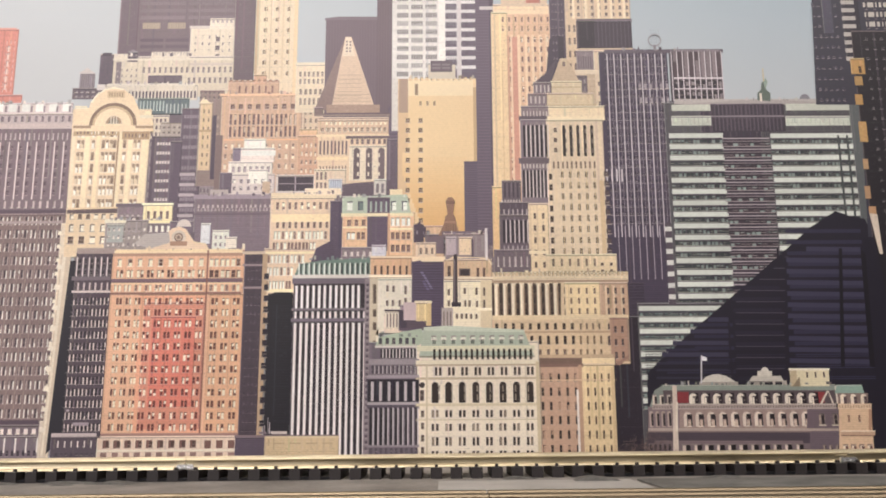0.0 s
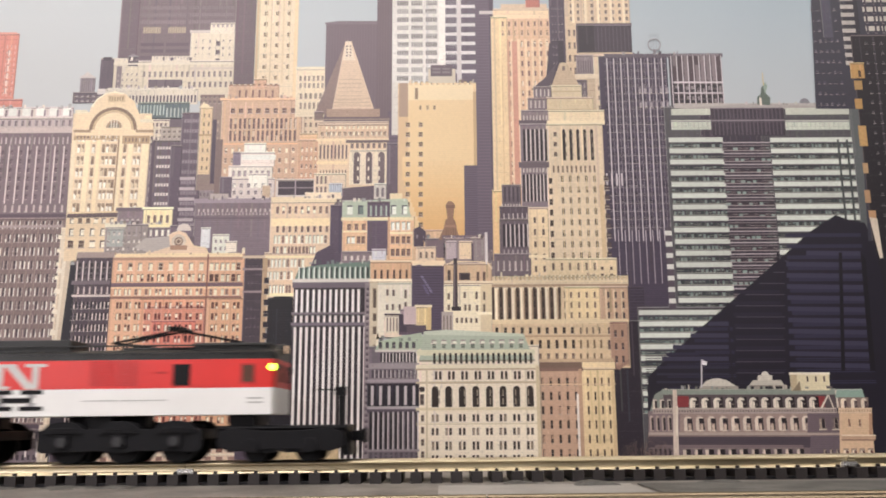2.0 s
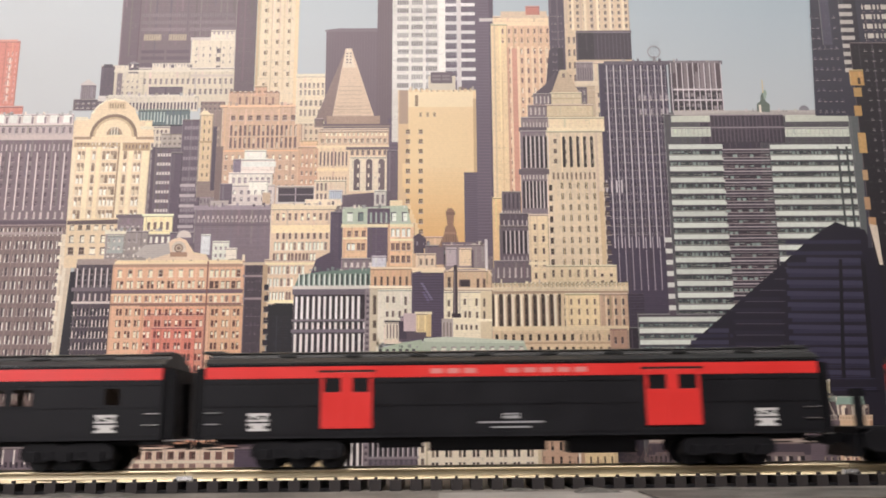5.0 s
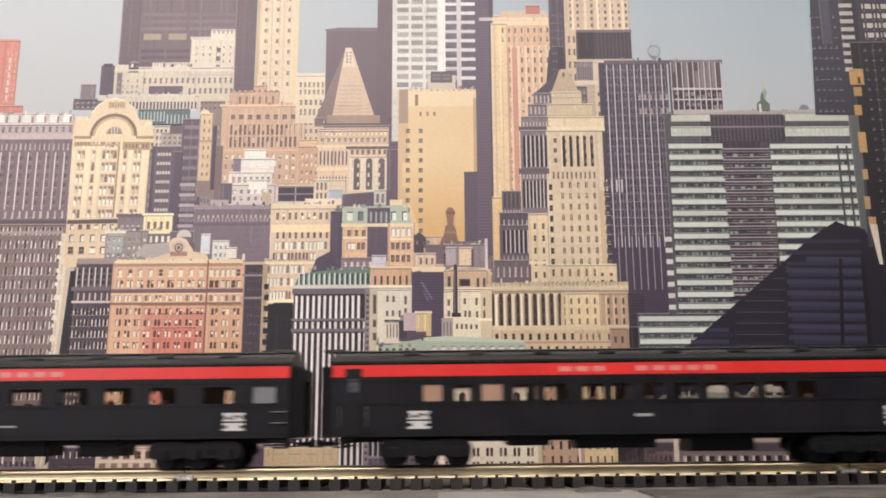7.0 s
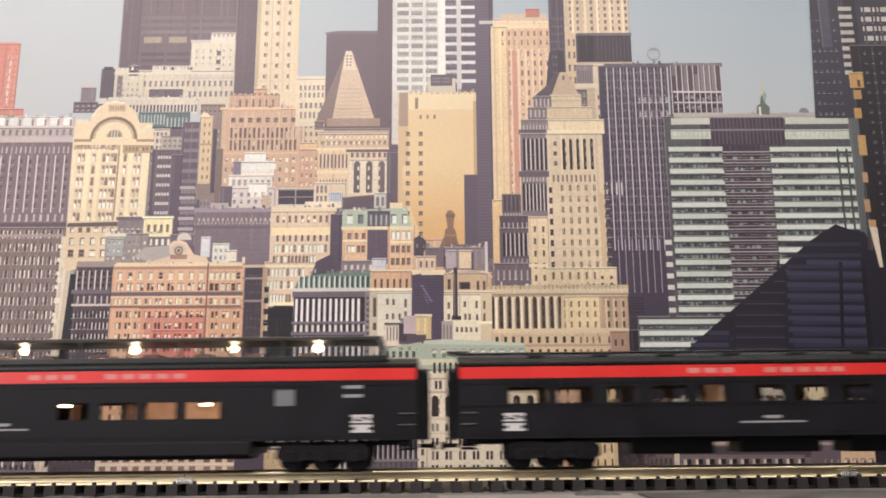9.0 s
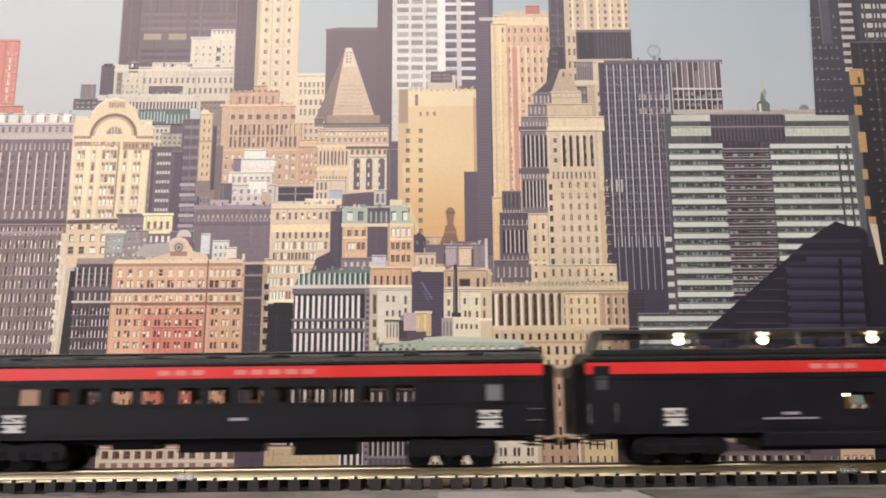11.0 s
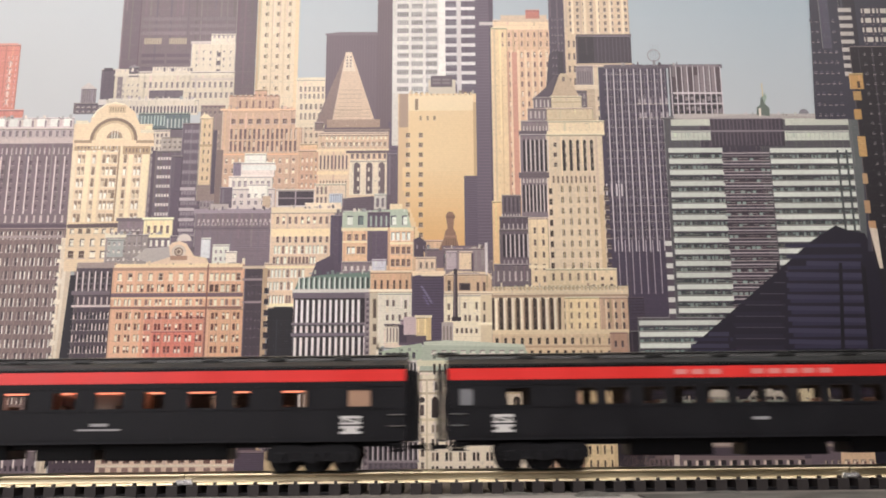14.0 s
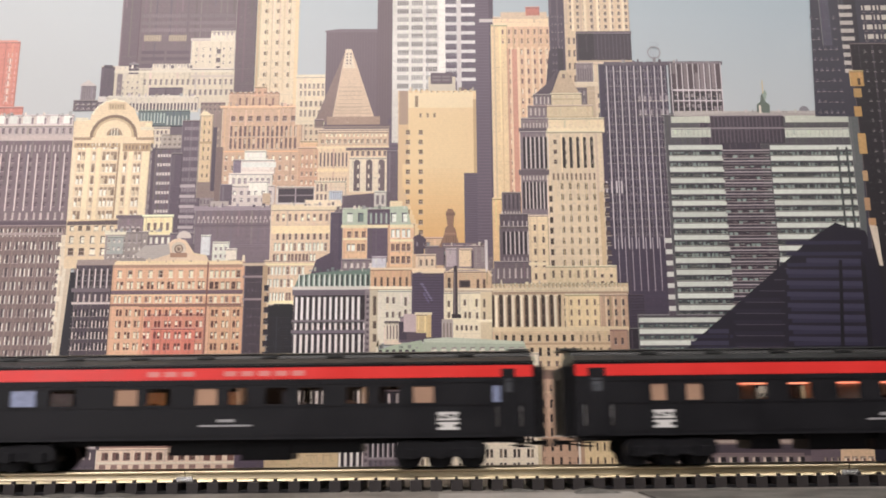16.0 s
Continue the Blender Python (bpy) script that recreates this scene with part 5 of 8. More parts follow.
b.ring(-346.8, 348.5, 0.0, 5.9, "8f8474", 0, 180)
b.grid(-351.3, 348.1, -342.5, 357.1, 3, 1, 0.3, 1, "f3e6cc")
b.shape("d8bd96", (-355.4, 377.1), (-336.8, 377.0), (-337.3, 384.9), (-355.9, 385.0))
b.grid(-354.6, 378.0, -338.1, 383.6, 6, 1, 0.5, 0.8, "b09474")
b.shape("fbeed2", (-372.8, 372.4), (-367.2, 381.1), (-358.4, 387.2), (-349.2, 389.3), (-338.7, 387.1), (-338.6, 385.8), (-349.1, 387.8), (-358.1, 385.7), (-366.3, 380.0), (-371.5, 371.6))
b.shape("f8ebcc", (-389.1, 364.7), (-375.9, 364.6), (-376.2, 368.5), (-389.4, 368.6))
b.shape("f8ebcc", (-319.7, 354.3), (-305.3, 354.3), (-305.5, 357.7), (-319.9, 357.8))
b.shape("b5987a", (-389.1, 343.6), (-370.6, 343.4), (-370.9, 346.5), (-389.3, 346.6))
b.shape("b5987a", (-323.5, 343.2), (-304.6, 343.0), (-304.8, 346.1), (-323.7, 346.2))
b.shape("e9cfa4", (-387.7, 254.2), (-387.9, 257.1), (-309.0, 258.7), (-309.3, 255.0))
b.shape("6d5b5c", (-388.8, 250.9), (-388.2, 255.1), (-334.0, 256.4), (-334.8, 251.4))
b.grid(-387.0, 245.2, -337.6, 250.6, 6, 1, 0.5, 0.9, "7a6658", "f7ecd4", 0.4)
b.grid(-388.3, 232.0, -344.9, 240.0, 4, 1, 0.4, 0.9, "5f4c42", "fbf2dc", 0.4)
b.grid(-387.7, 219.4, -344.0, 227.3, 4, 1, 0.5, 0.9, "6a5648", "fbf2dc", 0.5)
b = Print("low rooftops with sheds and skylights")
b.rect(-336.3, 238, -282.6, 260.3, "8d7d83")
b.grid(-333.8, 240.4, -284.7, 252.4, 9, 2, 0.5, 0.35, "beb0ad")
b.rect(-338.2, 257.9, -307.8, 261.5, "73646d")
b.rect(-309.5, 239.1, -279.1, 260.8, "f7e8b6")
b.grid(-307.1, 245.1, -281.4, 253.5, 4, 1, 0.45, 0.9, "897367")
b.rect(-311.4, 259.6, -278.5, 262, "f7f6d1")
b.rect(-305.6, 210.6, -277.7, 240.3, "7f7078")
b.grid(-303.9, 230.8, -279.4, 239.1, 4, 1, 0.45, 0.8, "f7f4e4")
b.rect(-347.6, 210.8, -303.4, 244.1, "a19591")
b.rect(-348.7, 240.6, -326.6, 245.4, "f7efd6")
b.rect(-345.5, 220.4, -328, 239.4, "abafab")
b.grid(-346.4, 214.4, -304.5, 238.1, 8, 3, 0.4, 0.4, "e7ded3", "786c6f", 0.4)
b.rect(-281.4, 214, -252.3, 242.6, "766774")
b.ring(-266.7, 236.6, 0, 7.6, "dfd2c9", 0, 180)
b.rect(-254.3, 207.9, -199.3, 213.8, "ddcdb3")
b.roofline(-346.5, -282.3, 244.2, 16, "ada19a")
b = Print("dark side wall of the tan apartment block")
b.rect(-256.9, 207.8, -174.7, 267.6, "82717a")
b.rect(-258.4, 265.7, -174.5, 270.6, "a2929c")
b.grid(-255, 253.1, -176.5, 263.9, 16, 1, 0.4, 0.3, "c9b7b8")
b.grid(-254.8, 251.9, -176.4, 257.9, 22, 1, 0.5, 0.5, "b2a1a4")
b.rect(-257.5, 248.9, -175.1, 250.7, "6f5f6b")
b.grid(-254.7, 210.2, -175.5, 247.1, 1, 20, 1, 0.3, "8c7c8b")
b.rect(-248.9, 218.6, -239, 240, "e8eaec")
b.rect(-236.9, 210.3, -219.4, 232.8, "f7f7e9")
b.grid(-235.7, 213.8, -220.6, 229.2, 3, 2, 0.4, 0.4, "9c9093")
b.rect(-263.6, 214, -255.5, 230.6, "685a64")
b.rect(-222.9, 213.7, -211.2, 225.6, "f7ecdb")
b.rect(-205.8, 207.8, -202.9, 218.4, "f7e8cb")
b.roofline(-257.3, -178.1, 269.6, 16, "a898a0")
b = Print("tan brick apartment block")
b.rect(-178.2, 207.4, -111.7, 267.1, "edd1b0")
b.rect(-183, 140.7, -127.8, 213.4, "edd1af")
b.rect(-178.1, 265.9, -110, 272, "f7e4c0")
b.grid(-174.2, 253.9, -116.8, 262.3, 9, 1, 0.42, 0.85, "896e66", "f7f4da", 0.4)
b.rect(-177.3, 240.7, -111.9, 249, "f7e0b3")
b.grid(-173.5, 234.7, -116.4, 240.7, 9, 1, 0.4, 1, "785e5a")
b.grid(-174.3, 222.8, -118.5, 231.1, 7, 1, 0.4, 1, "f7f7e4", "95776b", 0.35, pair=True)
b.grid(-175.1, 212.2, -129.9, 219.3, 6, 1, 0.4, 1, "896e66", "f7f7e4", 0.4, pair=True)
b.rect(-183, 207.5, -129.7, 209.8, "f7e9be")
b.grid(-180.5, 198.1, -141.1, 206.3, 5, 1, 0.4, 1, "f7f7e8", "95776b", 0.3, pair=True)
b.grid(-181.2, 185.3, -152.3, 193.4, 4, 1, 0.4, 1, "f7f7e8", "95776b", 0.3, pair=True)
b.grid(-180.7, 171.3, -154.2, 179.4, 4, 1, 0.4, 1, "95776b", "f7f7e8", 0.4, pair=True)
b.rect(-182.8, 167.8, -151.8, 171.3, "f7eac0")
b.rect(-177.8, 23.3, -151.9, 166.7, "1f1b29")
b.shape("1f1b29", (-177.9, 162.1), (-171.2, 167.9), (-152.9, 167.7), (-152.5, 155), (-177.7, 155.2))
b.grid(-177.7, 26.6, -152.9, 155.1, 1, 50, 1, 0.3, "292435")
b.rect(-173.8, 272, -132.6, 291.5, "dfd2cc")
b.rect(-171.4, 273.8, -134.4, 289.7, "4c404d")
b.rect(-153.8, 273.8, -152.6, 289.7, "b7a7af")
b.rect(-171.4, 281.1, -134.4, 282.3, "9b8c94")
b.rect(-133.8, 269.4, -100.8, 297.4, "e7d2b7")
b.grid(-132.7, 273.1, -119.7, 295.6, 3, 2, 0.5, 0.7, "8f7774")
b.rect(-118.4, 273, -104.3, 286.4, "b2bbca")
b.grid(-118.4, 273, -104.3, 286.4, 6, 1, 0.3, 1, "d6dbe4")
b.rect(-104.2, 267.9, -53.7, 281.3, "6a5b67")
b.shape("6a5b67", (-105.3, 269.3), (-99.6, 281.4), (-54.9, 284.8), (-46.6, 269))
b.rect(-71.4, 269.1, -58.4, 286.1, "d9d2c9")
b.grid(-70.2, 270.3, -59.6, 282.4, 2, 1, 0.5, 0.8, "877c83")
b.rect(-143, 269.4, -105.4, 276.7, "f7e5c9")
b.rect(-54.9, 266.5, -41.9, 275, "f7e4ba")
b.roofline(-178.1, -107.7, 271, 18, "ceb49a")
b = Print("mansard house with pale green roof")
b.rect(-116.3, 198.4, -100, 263.3, "5b4d61")
b.shape("5b4d61", (-129.8, 213.2), (-111.5, 222.6), (-110.9, 195.5), (-136.3, 195.6))
b.rect(-103.4, 199.9, -29, 251, "ebc399")
b.rect(-103.9, 248.6, -36, 267.9, "c2d0ba")
b.shape("c2d0ba", (-103.8, 248.8), (-101.7, 266.9), (-37.2, 269.5), (-32.5, 248.4))
b.grid(-101.6, 252.2, -33.7, 263, 6, 1, 0.5, 0.9, "788985", "f1f6e9", 0.5)
b.rect(-78, 209.9, -54.6, 266.7, "635367")
b.grid(-77, 251, -55.9, 263, 4, 1, 0.4, 0.9, "acbdb1")
b.rect(-104.9, 246.2, -30.2, 249.8, "f7e8be")
b.grid(-100.1, 236.7, -78, 242.7, 3, 1, 0.5, 1, "917166")
b.rect(-103.5, 233.8, -77.9, 235.6, "f7e8be")
b.grid(-54.7, 236.5, -32.5, 244.8, 2, 1, 0.4, 1, "f7f7eb", "84665e", 0.2, pair=True)
b.grid(-54.6, 222.2, -32.5, 229.3, 2, 1, 0.4, 1, "84665e", "f7f7eb", 0.2, pair=True)
b.grid(-54.5, 209.2, -32.5, 216.3, 2, 1, 0.4, 1, "84665e", pair=True)
b.grid(-99.9, 222.5, -79, 229.6, 2, 1, 0.4, 1, "84665e", "f7f7eb", 0.2, pair=True)
b.rect(-104.2, 198.8, -57.9, 214.1, "897980")
b.grid(-103.1, 203.5, -59.1, 211.8, 7, 1, 0.5, 0.6, "dfd1cd")
b.rect(-73, 202.2, -57.9, 216.4, "d3d1da")
b.rect(-56.9, 231.7, -30.2, 234.1, "f7e8be")
b.rect(-56.9, 199.8, -54.6, 249.7, "d1a785")
b.roofline(-107.6, -37.2, 266.9, 10, "cfd2c5")
b = Print("dark striped office block with green mansard")
b.rect(-151.8, 3.6, -72.9, 185, "362c36")
b.shape("789185", (-152.2, 182.8), (-146.8, 196.8), (-124.9, 200.2), (-72.9, 203.5), (-72.7, 182.4))
b.grid(-148.4, 185.5, -74.5, 197.8, 14, 1, 0.6, 0.9, "414f4c")
b.grid(-149.5, 185.5, -76.3, 197.8, 14, 1, 0.24, 1, "ebf5e9")
b.grid(-145.5, 185.5, -71.6, 196.6, 14, 1, 0.14, 0.8, "c3d3c6")
b.rect(-153.3, 182, -72.7, 185.5, "dcd6ce")
b.rect(-153.2, 176.2, -72.7, 182, "716570")
b.grid(-151.6, 151.4, -82.8, 174.5, 12, 1, 0.46, 1, "f0e7e3")
b.grid(-151.6, 151.4, -82.8, 174.5, 12, 1, 0.2, 1, "f7f7f6")
b.rect(-153.5, 149.1, -75.8, 151.4, "82767e")
b.grid(-152.2, 141.1, -76.9, 148.5, 13, 1, 0.46, 1, "ece3df")
b.rect(-153.8, 137.6, -75.7, 141.1, "766a76")
b.grid(-152.3, 3.6, -76, 136.5, 13, 1, 0.46, 1, "eee5e1")
b.grid(-152.3, 3.6, -76, 136.5, 13, 1, 0.1, 1, "f7f7f4")
b.rect(-79.6, 3.4, -72.9, 182.4, "8e8187")
b.grid(-79.1, 9.8, -74, 177.7, 1, 28, 0.5, 0.5, "60545f")
b.roofline(-146.9, -74.6, 201.5, 12, "768681")
b = Print("white corner house with tan attic")
b.rect(-74.3, 182.9, -32.2, 203.4, "dfb48c")
b.shape("f3dcb8", (-74.5, 202.6), (-31.6, 202.3), (-31.6, 204.4), (-74.5, 204.6))
b.grid(-72.3, 185.3, -34.1, 194.7, 6, 1, 0.34, 0.95, "5e443c")
b.shape("f7ead0", (-75.1, 182.1), (-31.1, 181.8), (-31.1, 185.0), (-75.1, 185.3))
b.shape("b99c80", (-75.1, 181.3), (-31.1, 181.0), (-31.1, 182.2), (-75.1, 182.5))
b.rect(-74.1, 129.0, -31.5, 181.4, "efe7d2")
b.shape("d3c5aa", (-74.5, 92.2), (-74.7, 181.7), (-66.4, 181.6), (-66.7, 92.1))
b.shape("8d7a68", (-71.4, 155.8), (-67.7, 155.7), (-67.9, 175.6), (-71.6, 175.6))
b.shape("5f4f46", (-70.4, 155.8), (-68.1, 155.7), (-68.3, 174.4), (-70.6, 174.4))
b.shape("8d7a68", (-71.3, 142.3), (-67.6, 142.3), (-67.6, 150.0), (-71.4, 150.0))
b.shape("5f4f46", (-70.3, 142.3), (-68.0, 142.3), (-68.0, 148.8), (-70.4, 148.8))
b.shape("8d7a68", (-71.2, 129.0), (-67.4, 129.0), (-67.5, 136.8), (-71.2, 136.8))
b.shape("5f4f46", (-70.2, 129.0), (-67.8, 129.0), (-67.9, 135.6), (-70.2, 135.7))
b.shape("8d7a68", (-71.0, 111.5), (-67.3, 111.5), (-67.3, 118.3), (-71.0, 118.3))
b.shape("5f4f46", (-70.0, 111.5), (-67.7, 111.5), (-67.7, 117.1), (-70.1, 117.1))
b.shape("6a5c58", (-57.8, 168.0), (-55.0, 168.0), (-55.0, 174.4), (-57.8, 174.4))
b.shape("a39384", (-56.0, 168.0), (-55.0, 168.0), (-55.0, 174.4), (-56.0, 174.4))
b.shape("6a5c58", (-51.6, 167.6), (-48.9, 167.5), (-48.9, 173.9), (-51.7, 173.9))
b.shape("a39384", (-49.9, 167.5), (-48.9, 167.5), (-48.9, 173.9), (-49.9, 173.9))
b.shape("6a5c58", (-39.4, 165.1), (-36.6, 165.1), (-36.7, 173.8), (-39.4, 173.9))
b.shape("a39384", (-37.6, 165.1), (-36.6, 165.1), (-36.7, 173.8), (-37.6, 173.9))
b.shape("6a5c58", (-58.0, 153.3), (-55.3, 153.3), (-55.3, 158.8), (-58.1, 158.9))
b.shape("a39384", (-56.3, 153.3), (-55.3, 153.3), (-55.3, 158.8), (-56.3, 158.8))
b.shape("6a5c58", (-52.1, 153.3), (-49.4, 153.3), (-49.4, 159.2), (-52.2, 159.2))
b.shape("a39384", (-50.4, 153.3), (-49.4, 153.3), (-49.4, 159.2), (-50.4, 159.2))
b.shape("6a5c58", (-45.3, 152.4), (-42.5, 152.4), (-42.5, 159.2), (-45.3, 159.2))
b.shape("a39384", (-43.5, 152.4), (-42.5, 152.4), (-42.5, 159.2), (-43.5, 159.2))
b.shape("6a5c58", (-39.4, 153.2), (-36.6, 153.2), (-36.6, 161.3), (-39.4, 161.3))
b.shape("a39384", (-37.6, 153.2), (-36.6, 153.2), (-36.6, 161.3), (-37.6, 161.3))
b.shape("e6dcc6", (-65.5, 92.1), (-65.1, 132.9), (-58.4, 128.9), (-68.2, 123.1))
b = Print("small shaded houses between the towers")
b.rect(-31.3, 194.9, 1.2, 236.3, "dfbb96")
b.rect(-30.1, 218.5, -19.7, 237.6, "554756")
b.shape("554756", (-30.2, 236.4), (-24.3, 239.9), (-17.3, 233.9), (-17.4, 221.4))
b.rect(-18.5, 206.6, 1.2, 227.3, "76656d")
b.rect(-31.2, 128.5, 3.2, 199.6, "615261")
b.rect(-27.8, 202, -7, 218.5, "ead0b1")
b.grid(-25.5, 204.3, -8.1, 214.9, 3, 1, 0.4, 0.6, "957d6f")
b.rect(-31.3, 198.4, 3.4, 203.7, "f7dfbc")
b.grid(-28.9, 142.8, -2.5, 194.9, 1, 22, 1, 0.3, "6b5d6c")
b.rect(-43.7, 128.6, -25.5, 154.4, "a08d94")
b.rect(-28.9, 130.2, -10.7, 155.4, "f2d3a2")
b.rect(-33.5, 153.1, -9.5, 157.2, "f7e9c5")
b.grid(-26.6, 132.5, -12.9, 150.8, 2, 1, 0.1, 1, "d8b589")
b.rect(-59.7, 125.9, -41.4, 145.3, "e9d6c0")
b.grid(-57.4, 129.3, -43.7, 143, 4, 1, 0.35, 0.8, "908189")
b.rect(-44.9, 128.1, -27.8, 138.3, "655665")
b.shape("95725e", (-4.6, 225.5), (1.3, 238.6), (2.5, 245.8), (4.9, 248.2), (3.8, 256.6), (3.2, 262.6), (5.6, 266.2), (9.7, 266.2), (12.6, 262), (11.4, 256.5), (10.7, 248.1), (13, 244.5), (14.1, 237.3), (17.5, 225.4))
b.rect(3.2, 259, 12.6, 262, "7f5f52")
b.rect(1.3, 238.6, 14.2, 240.9, "ad856d")
b.grid(2.4, 227.2, 14.1, 237.4, 5, 1, 0.3, 1, "785b4d")
b.rect(-1.1, 221.8, 44.3, 230.1, "76656d")
b.rect(2.3, 198.2, 45.2, 227.7, "958589")
b.rect(3.5, 205.3, 13.9, 224.3, "c7b6bc")
b.rect(16.3, 205.2, 30.2, 224.2, "e7ceab")
b.rect(29, 202.9, 31.3, 221.8, "655663")
b.rect(42.9, 194.6, 45.8, 233, "dfd6d6")
b.roofline(-28.4, 44.3, 227.4, 16, "958589")
b.shape("564960", (-32.1, 129.8), (-31.6, 198.3), (-23.2, 199.9), (-17.3, 194.2), (0.6, 198.1), (0.6, 129.6))
b.shape("82789a", (-23.6, 188.2), (-21.2, 189.0), (-10.2, 170.5), (-12.6, 170.1))
b.shape("6d6286", (-21.3, 178.2), (-18.9, 178.9), (-13.4, 168.1), (-15.7, 167.7))
b.shape("4a3e52", (-31.2, 196.5), (0.6, 196.3), (0.6, 197.1), (-31.2, 197.3))
b.shape("4a3e52", (-31.2, 193.7), (0.6, 193.5), (0.6, 194.3), (-31.2, 194.5))
b.shape("4a3e52", (-31.2, 190.8), (0.6, 190.7), (0.6, 191.5), (-31.2, 191.6))
b.shape("4a3e52", (-31.1, 188.0), (0.5, 187.8), (0.6, 188.6), (-31.2, 188.8))
b.shape("4a3e52", (-31.1, 185.2), (0.5, 185.0), (0.5, 185.8), (-31.1, 186.0))
b.shape("4a3e52", (-31.1, 182.4), (0.5, 182.2), (0.5, 183.0), (-31.1, 183.2))
b.shape("4a3e52", (-31.1, 179.6), (0.5, 179.4), (0.5, 180.2), (-31.1, 180.4))
b.shape("4a3e52", (-31.1, 176.8), (0.5, 176.6), (0.5, 177.4), (-31.1, 177.6))
b.shape("4a3e52", (-31.1, 174.0), (0.5, 173.8), (0.5, 174.6), (-31.1, 174.8))
b.shape("4a3e52", (-31.1, 171.2), (0.5, 171.0), (0.5, 171.8), (-31.1, 172.0))
b.shape("4a3e52", (-31.1, 168.4), (0.4, 168.2), (0.4, 169.0), (-31.1, 169.2))
b.shape("4a3e52", (-31.1, 165.6), (0.4, 165.5), (0.4, 166.3), (-31.1, 166.4))
b.shape("4a3e52", (-31.1, 162.9), (0.4, 162.7), (0.4, 163.5), (-31.1, 163.7))
b.shape("4a3e52", (-31.1, 160.1), (0.4, 159.9), (0.4, 160.7), (-31.1, 160.9))
b.shape("4a3e52", (-31.1, 157.3), (0.4, 157.1), (0.4, 157.9), (-31.1, 158.1))
b.shape("4a3e52", (-31.1, 154.5), (0.4, 154.4), (0.4, 155.1), (-31.1, 155.3))
b.shape("4a3e52", (-31.1, 151.8), (0.3, 151.6), (0.3, 152.4), (-31.1, 152.6))
b.shape("4a3e52", (-31.1, 149.0), (0.3, 148.8), (0.3, 149.6), (-31.1, 149.8))
b.shape("4a3e52", (-31.1, 146.2), (0.3, 146.1), (0.3, 146.9), (-31.1, 147.0))
b.shape("4a3e52", (-31.1, 143.5), (0.3, 143.3), (0.3, 144.1), (-31.1, 144.3))
b.shape("4a3e52", (-31.1, 140.7), (0.3, 140.6), (0.3, 141.3), (-31.1, 141.5))
b.shape("4a3e52", (-31.1, 138.0), (0.3, 137.8), (0.3, 138.6), (-31.1, 138.8))
b.shape("4a3e52", (-31.1, 135.2), (0.2, 135.1), (0.2, 135.8), (-31.1, 136.0))
b.shape("4a3e52", (-31.1, 132.5), (0.2, 132.3), (0.2, 133.1), (-31.1, 133.3))
b.rect(-58.8, 130.5, -44.5, 148.5, "e6d9c2")
b.grid(-58.1, 130.9, -45.2, 146.1, 4, 1, 0.4, 0.9, "7d6d70")
b.shape("463a44", (-59.6, 147.8), (-43.9, 147.7), (-43.9, 149.5), (-59.6, 149.6))
b.shape("4c4050", (-44.8, 130.8), (-29.1, 130.7), (-29.1, 148.8), (-44.8, 148.9))
b.shape("c6b0b2", (-40.1, 138.6), (-27.6, 138.6), (-27.6, 156.7), (-40.2, 156.8))
b.rect(-27.6, 133.1, -12.2, 157.0, "ead09a")
b.shape("f6e8c6", (-29.1, 155.9), (-11.4, 155.8), (-11.4, 158.2), (-29.1, 158.3))
b.shape("d8bc86", (-16.2, 133.0), (-12.3, 133.0), (-12.2, 155.8), (-16.2, 155.8))
b.shape("5b4d58", (-36.9, 130.8), (-17.4, 130.7), (-17.4, 137.5), (-37.0, 137.6))
b = Print("white terrace houses")
b.rect(0.7, 181.6, 49.7, 200.8, "d6b692")
b.shape("ecd6b2", (1.6, 198.1), (9.5, 201.3), (33.4, 202.0), (45.3, 199.5), (49.6, 193.8), (49.6, 197.0), (45.3, 202.3), (9.6, 203.7))
b.grid(2.3, 182.8, 9.9, 194.4, 1, 1, 0.42, 0.9, "5f4a42")
b.shape("6d5a58", (16.1, 183.5), (27.6, 183.5), (27.7, 191.1), (16.2, 191.2))
b.shape("3f3338", (17.7, 183.9), (26.4, 183.9), (26.5, 189.9), (17.8, 190.0))
b.shape("6a5248", (33.9, 182.6), (36.7, 182.6), (36.8, 191.9), (34.1, 191.9))
b.shape("6a5248", (40.3, 182.6), (43.0, 182.6), (43.2, 191.8), (40.4, 191.8))
b.shape("f3e2c4", (0.7, 180.0), (50.5, 179.7), (50.6, 182.5), (0.7, 182.8))
b.shape("a98c74", (0.7, 179.2), (50.5, 178.9), (50.5, 180.1), (0.7, 180.4))
b.rect(0.4, 129.6, 49.3, 179.3, "ece0c2")
b.shape("dccaa6", (37.3, 129.4), (48.5, 129.3), (49.3, 178.9), (38.0, 179.0))
b.shape("5c4c44", (4.1, 163.7), (6.7, 163.6), (6.7, 170.0), (4.2, 170.0))
b.shape("a8967e", (4.1, 163.7), (5.1, 163.6), (5.2, 170.0), (4.2, 170.0))
b.shape("5c4c44", (4.1, 152.6), (6.6, 152.5), (6.7, 158.5), (4.1, 158.5))
b.shape("a8967e", (4.1, 152.6), (5.0, 152.6), (5.1, 158.5), (4.1, 158.5))
b.shape("5c4c44", (20.3, 165.1), (22.9, 165.1), (22.9, 171.1), (20.4, 171.1))
b.shape("a8967e", (20.3, 165.1), (21.3, 165.1), (21.4, 171.1), (20.4, 171.1))
b.shape("5c4c44", (32.1, 163.9), (34.7, 163.9), (34.8, 171.4), (32.2, 171.5))
b.shape("a8967e", (32.1, 163.9), (33.1, 163.9), (33.2, 171.4), (32.2, 171.5))
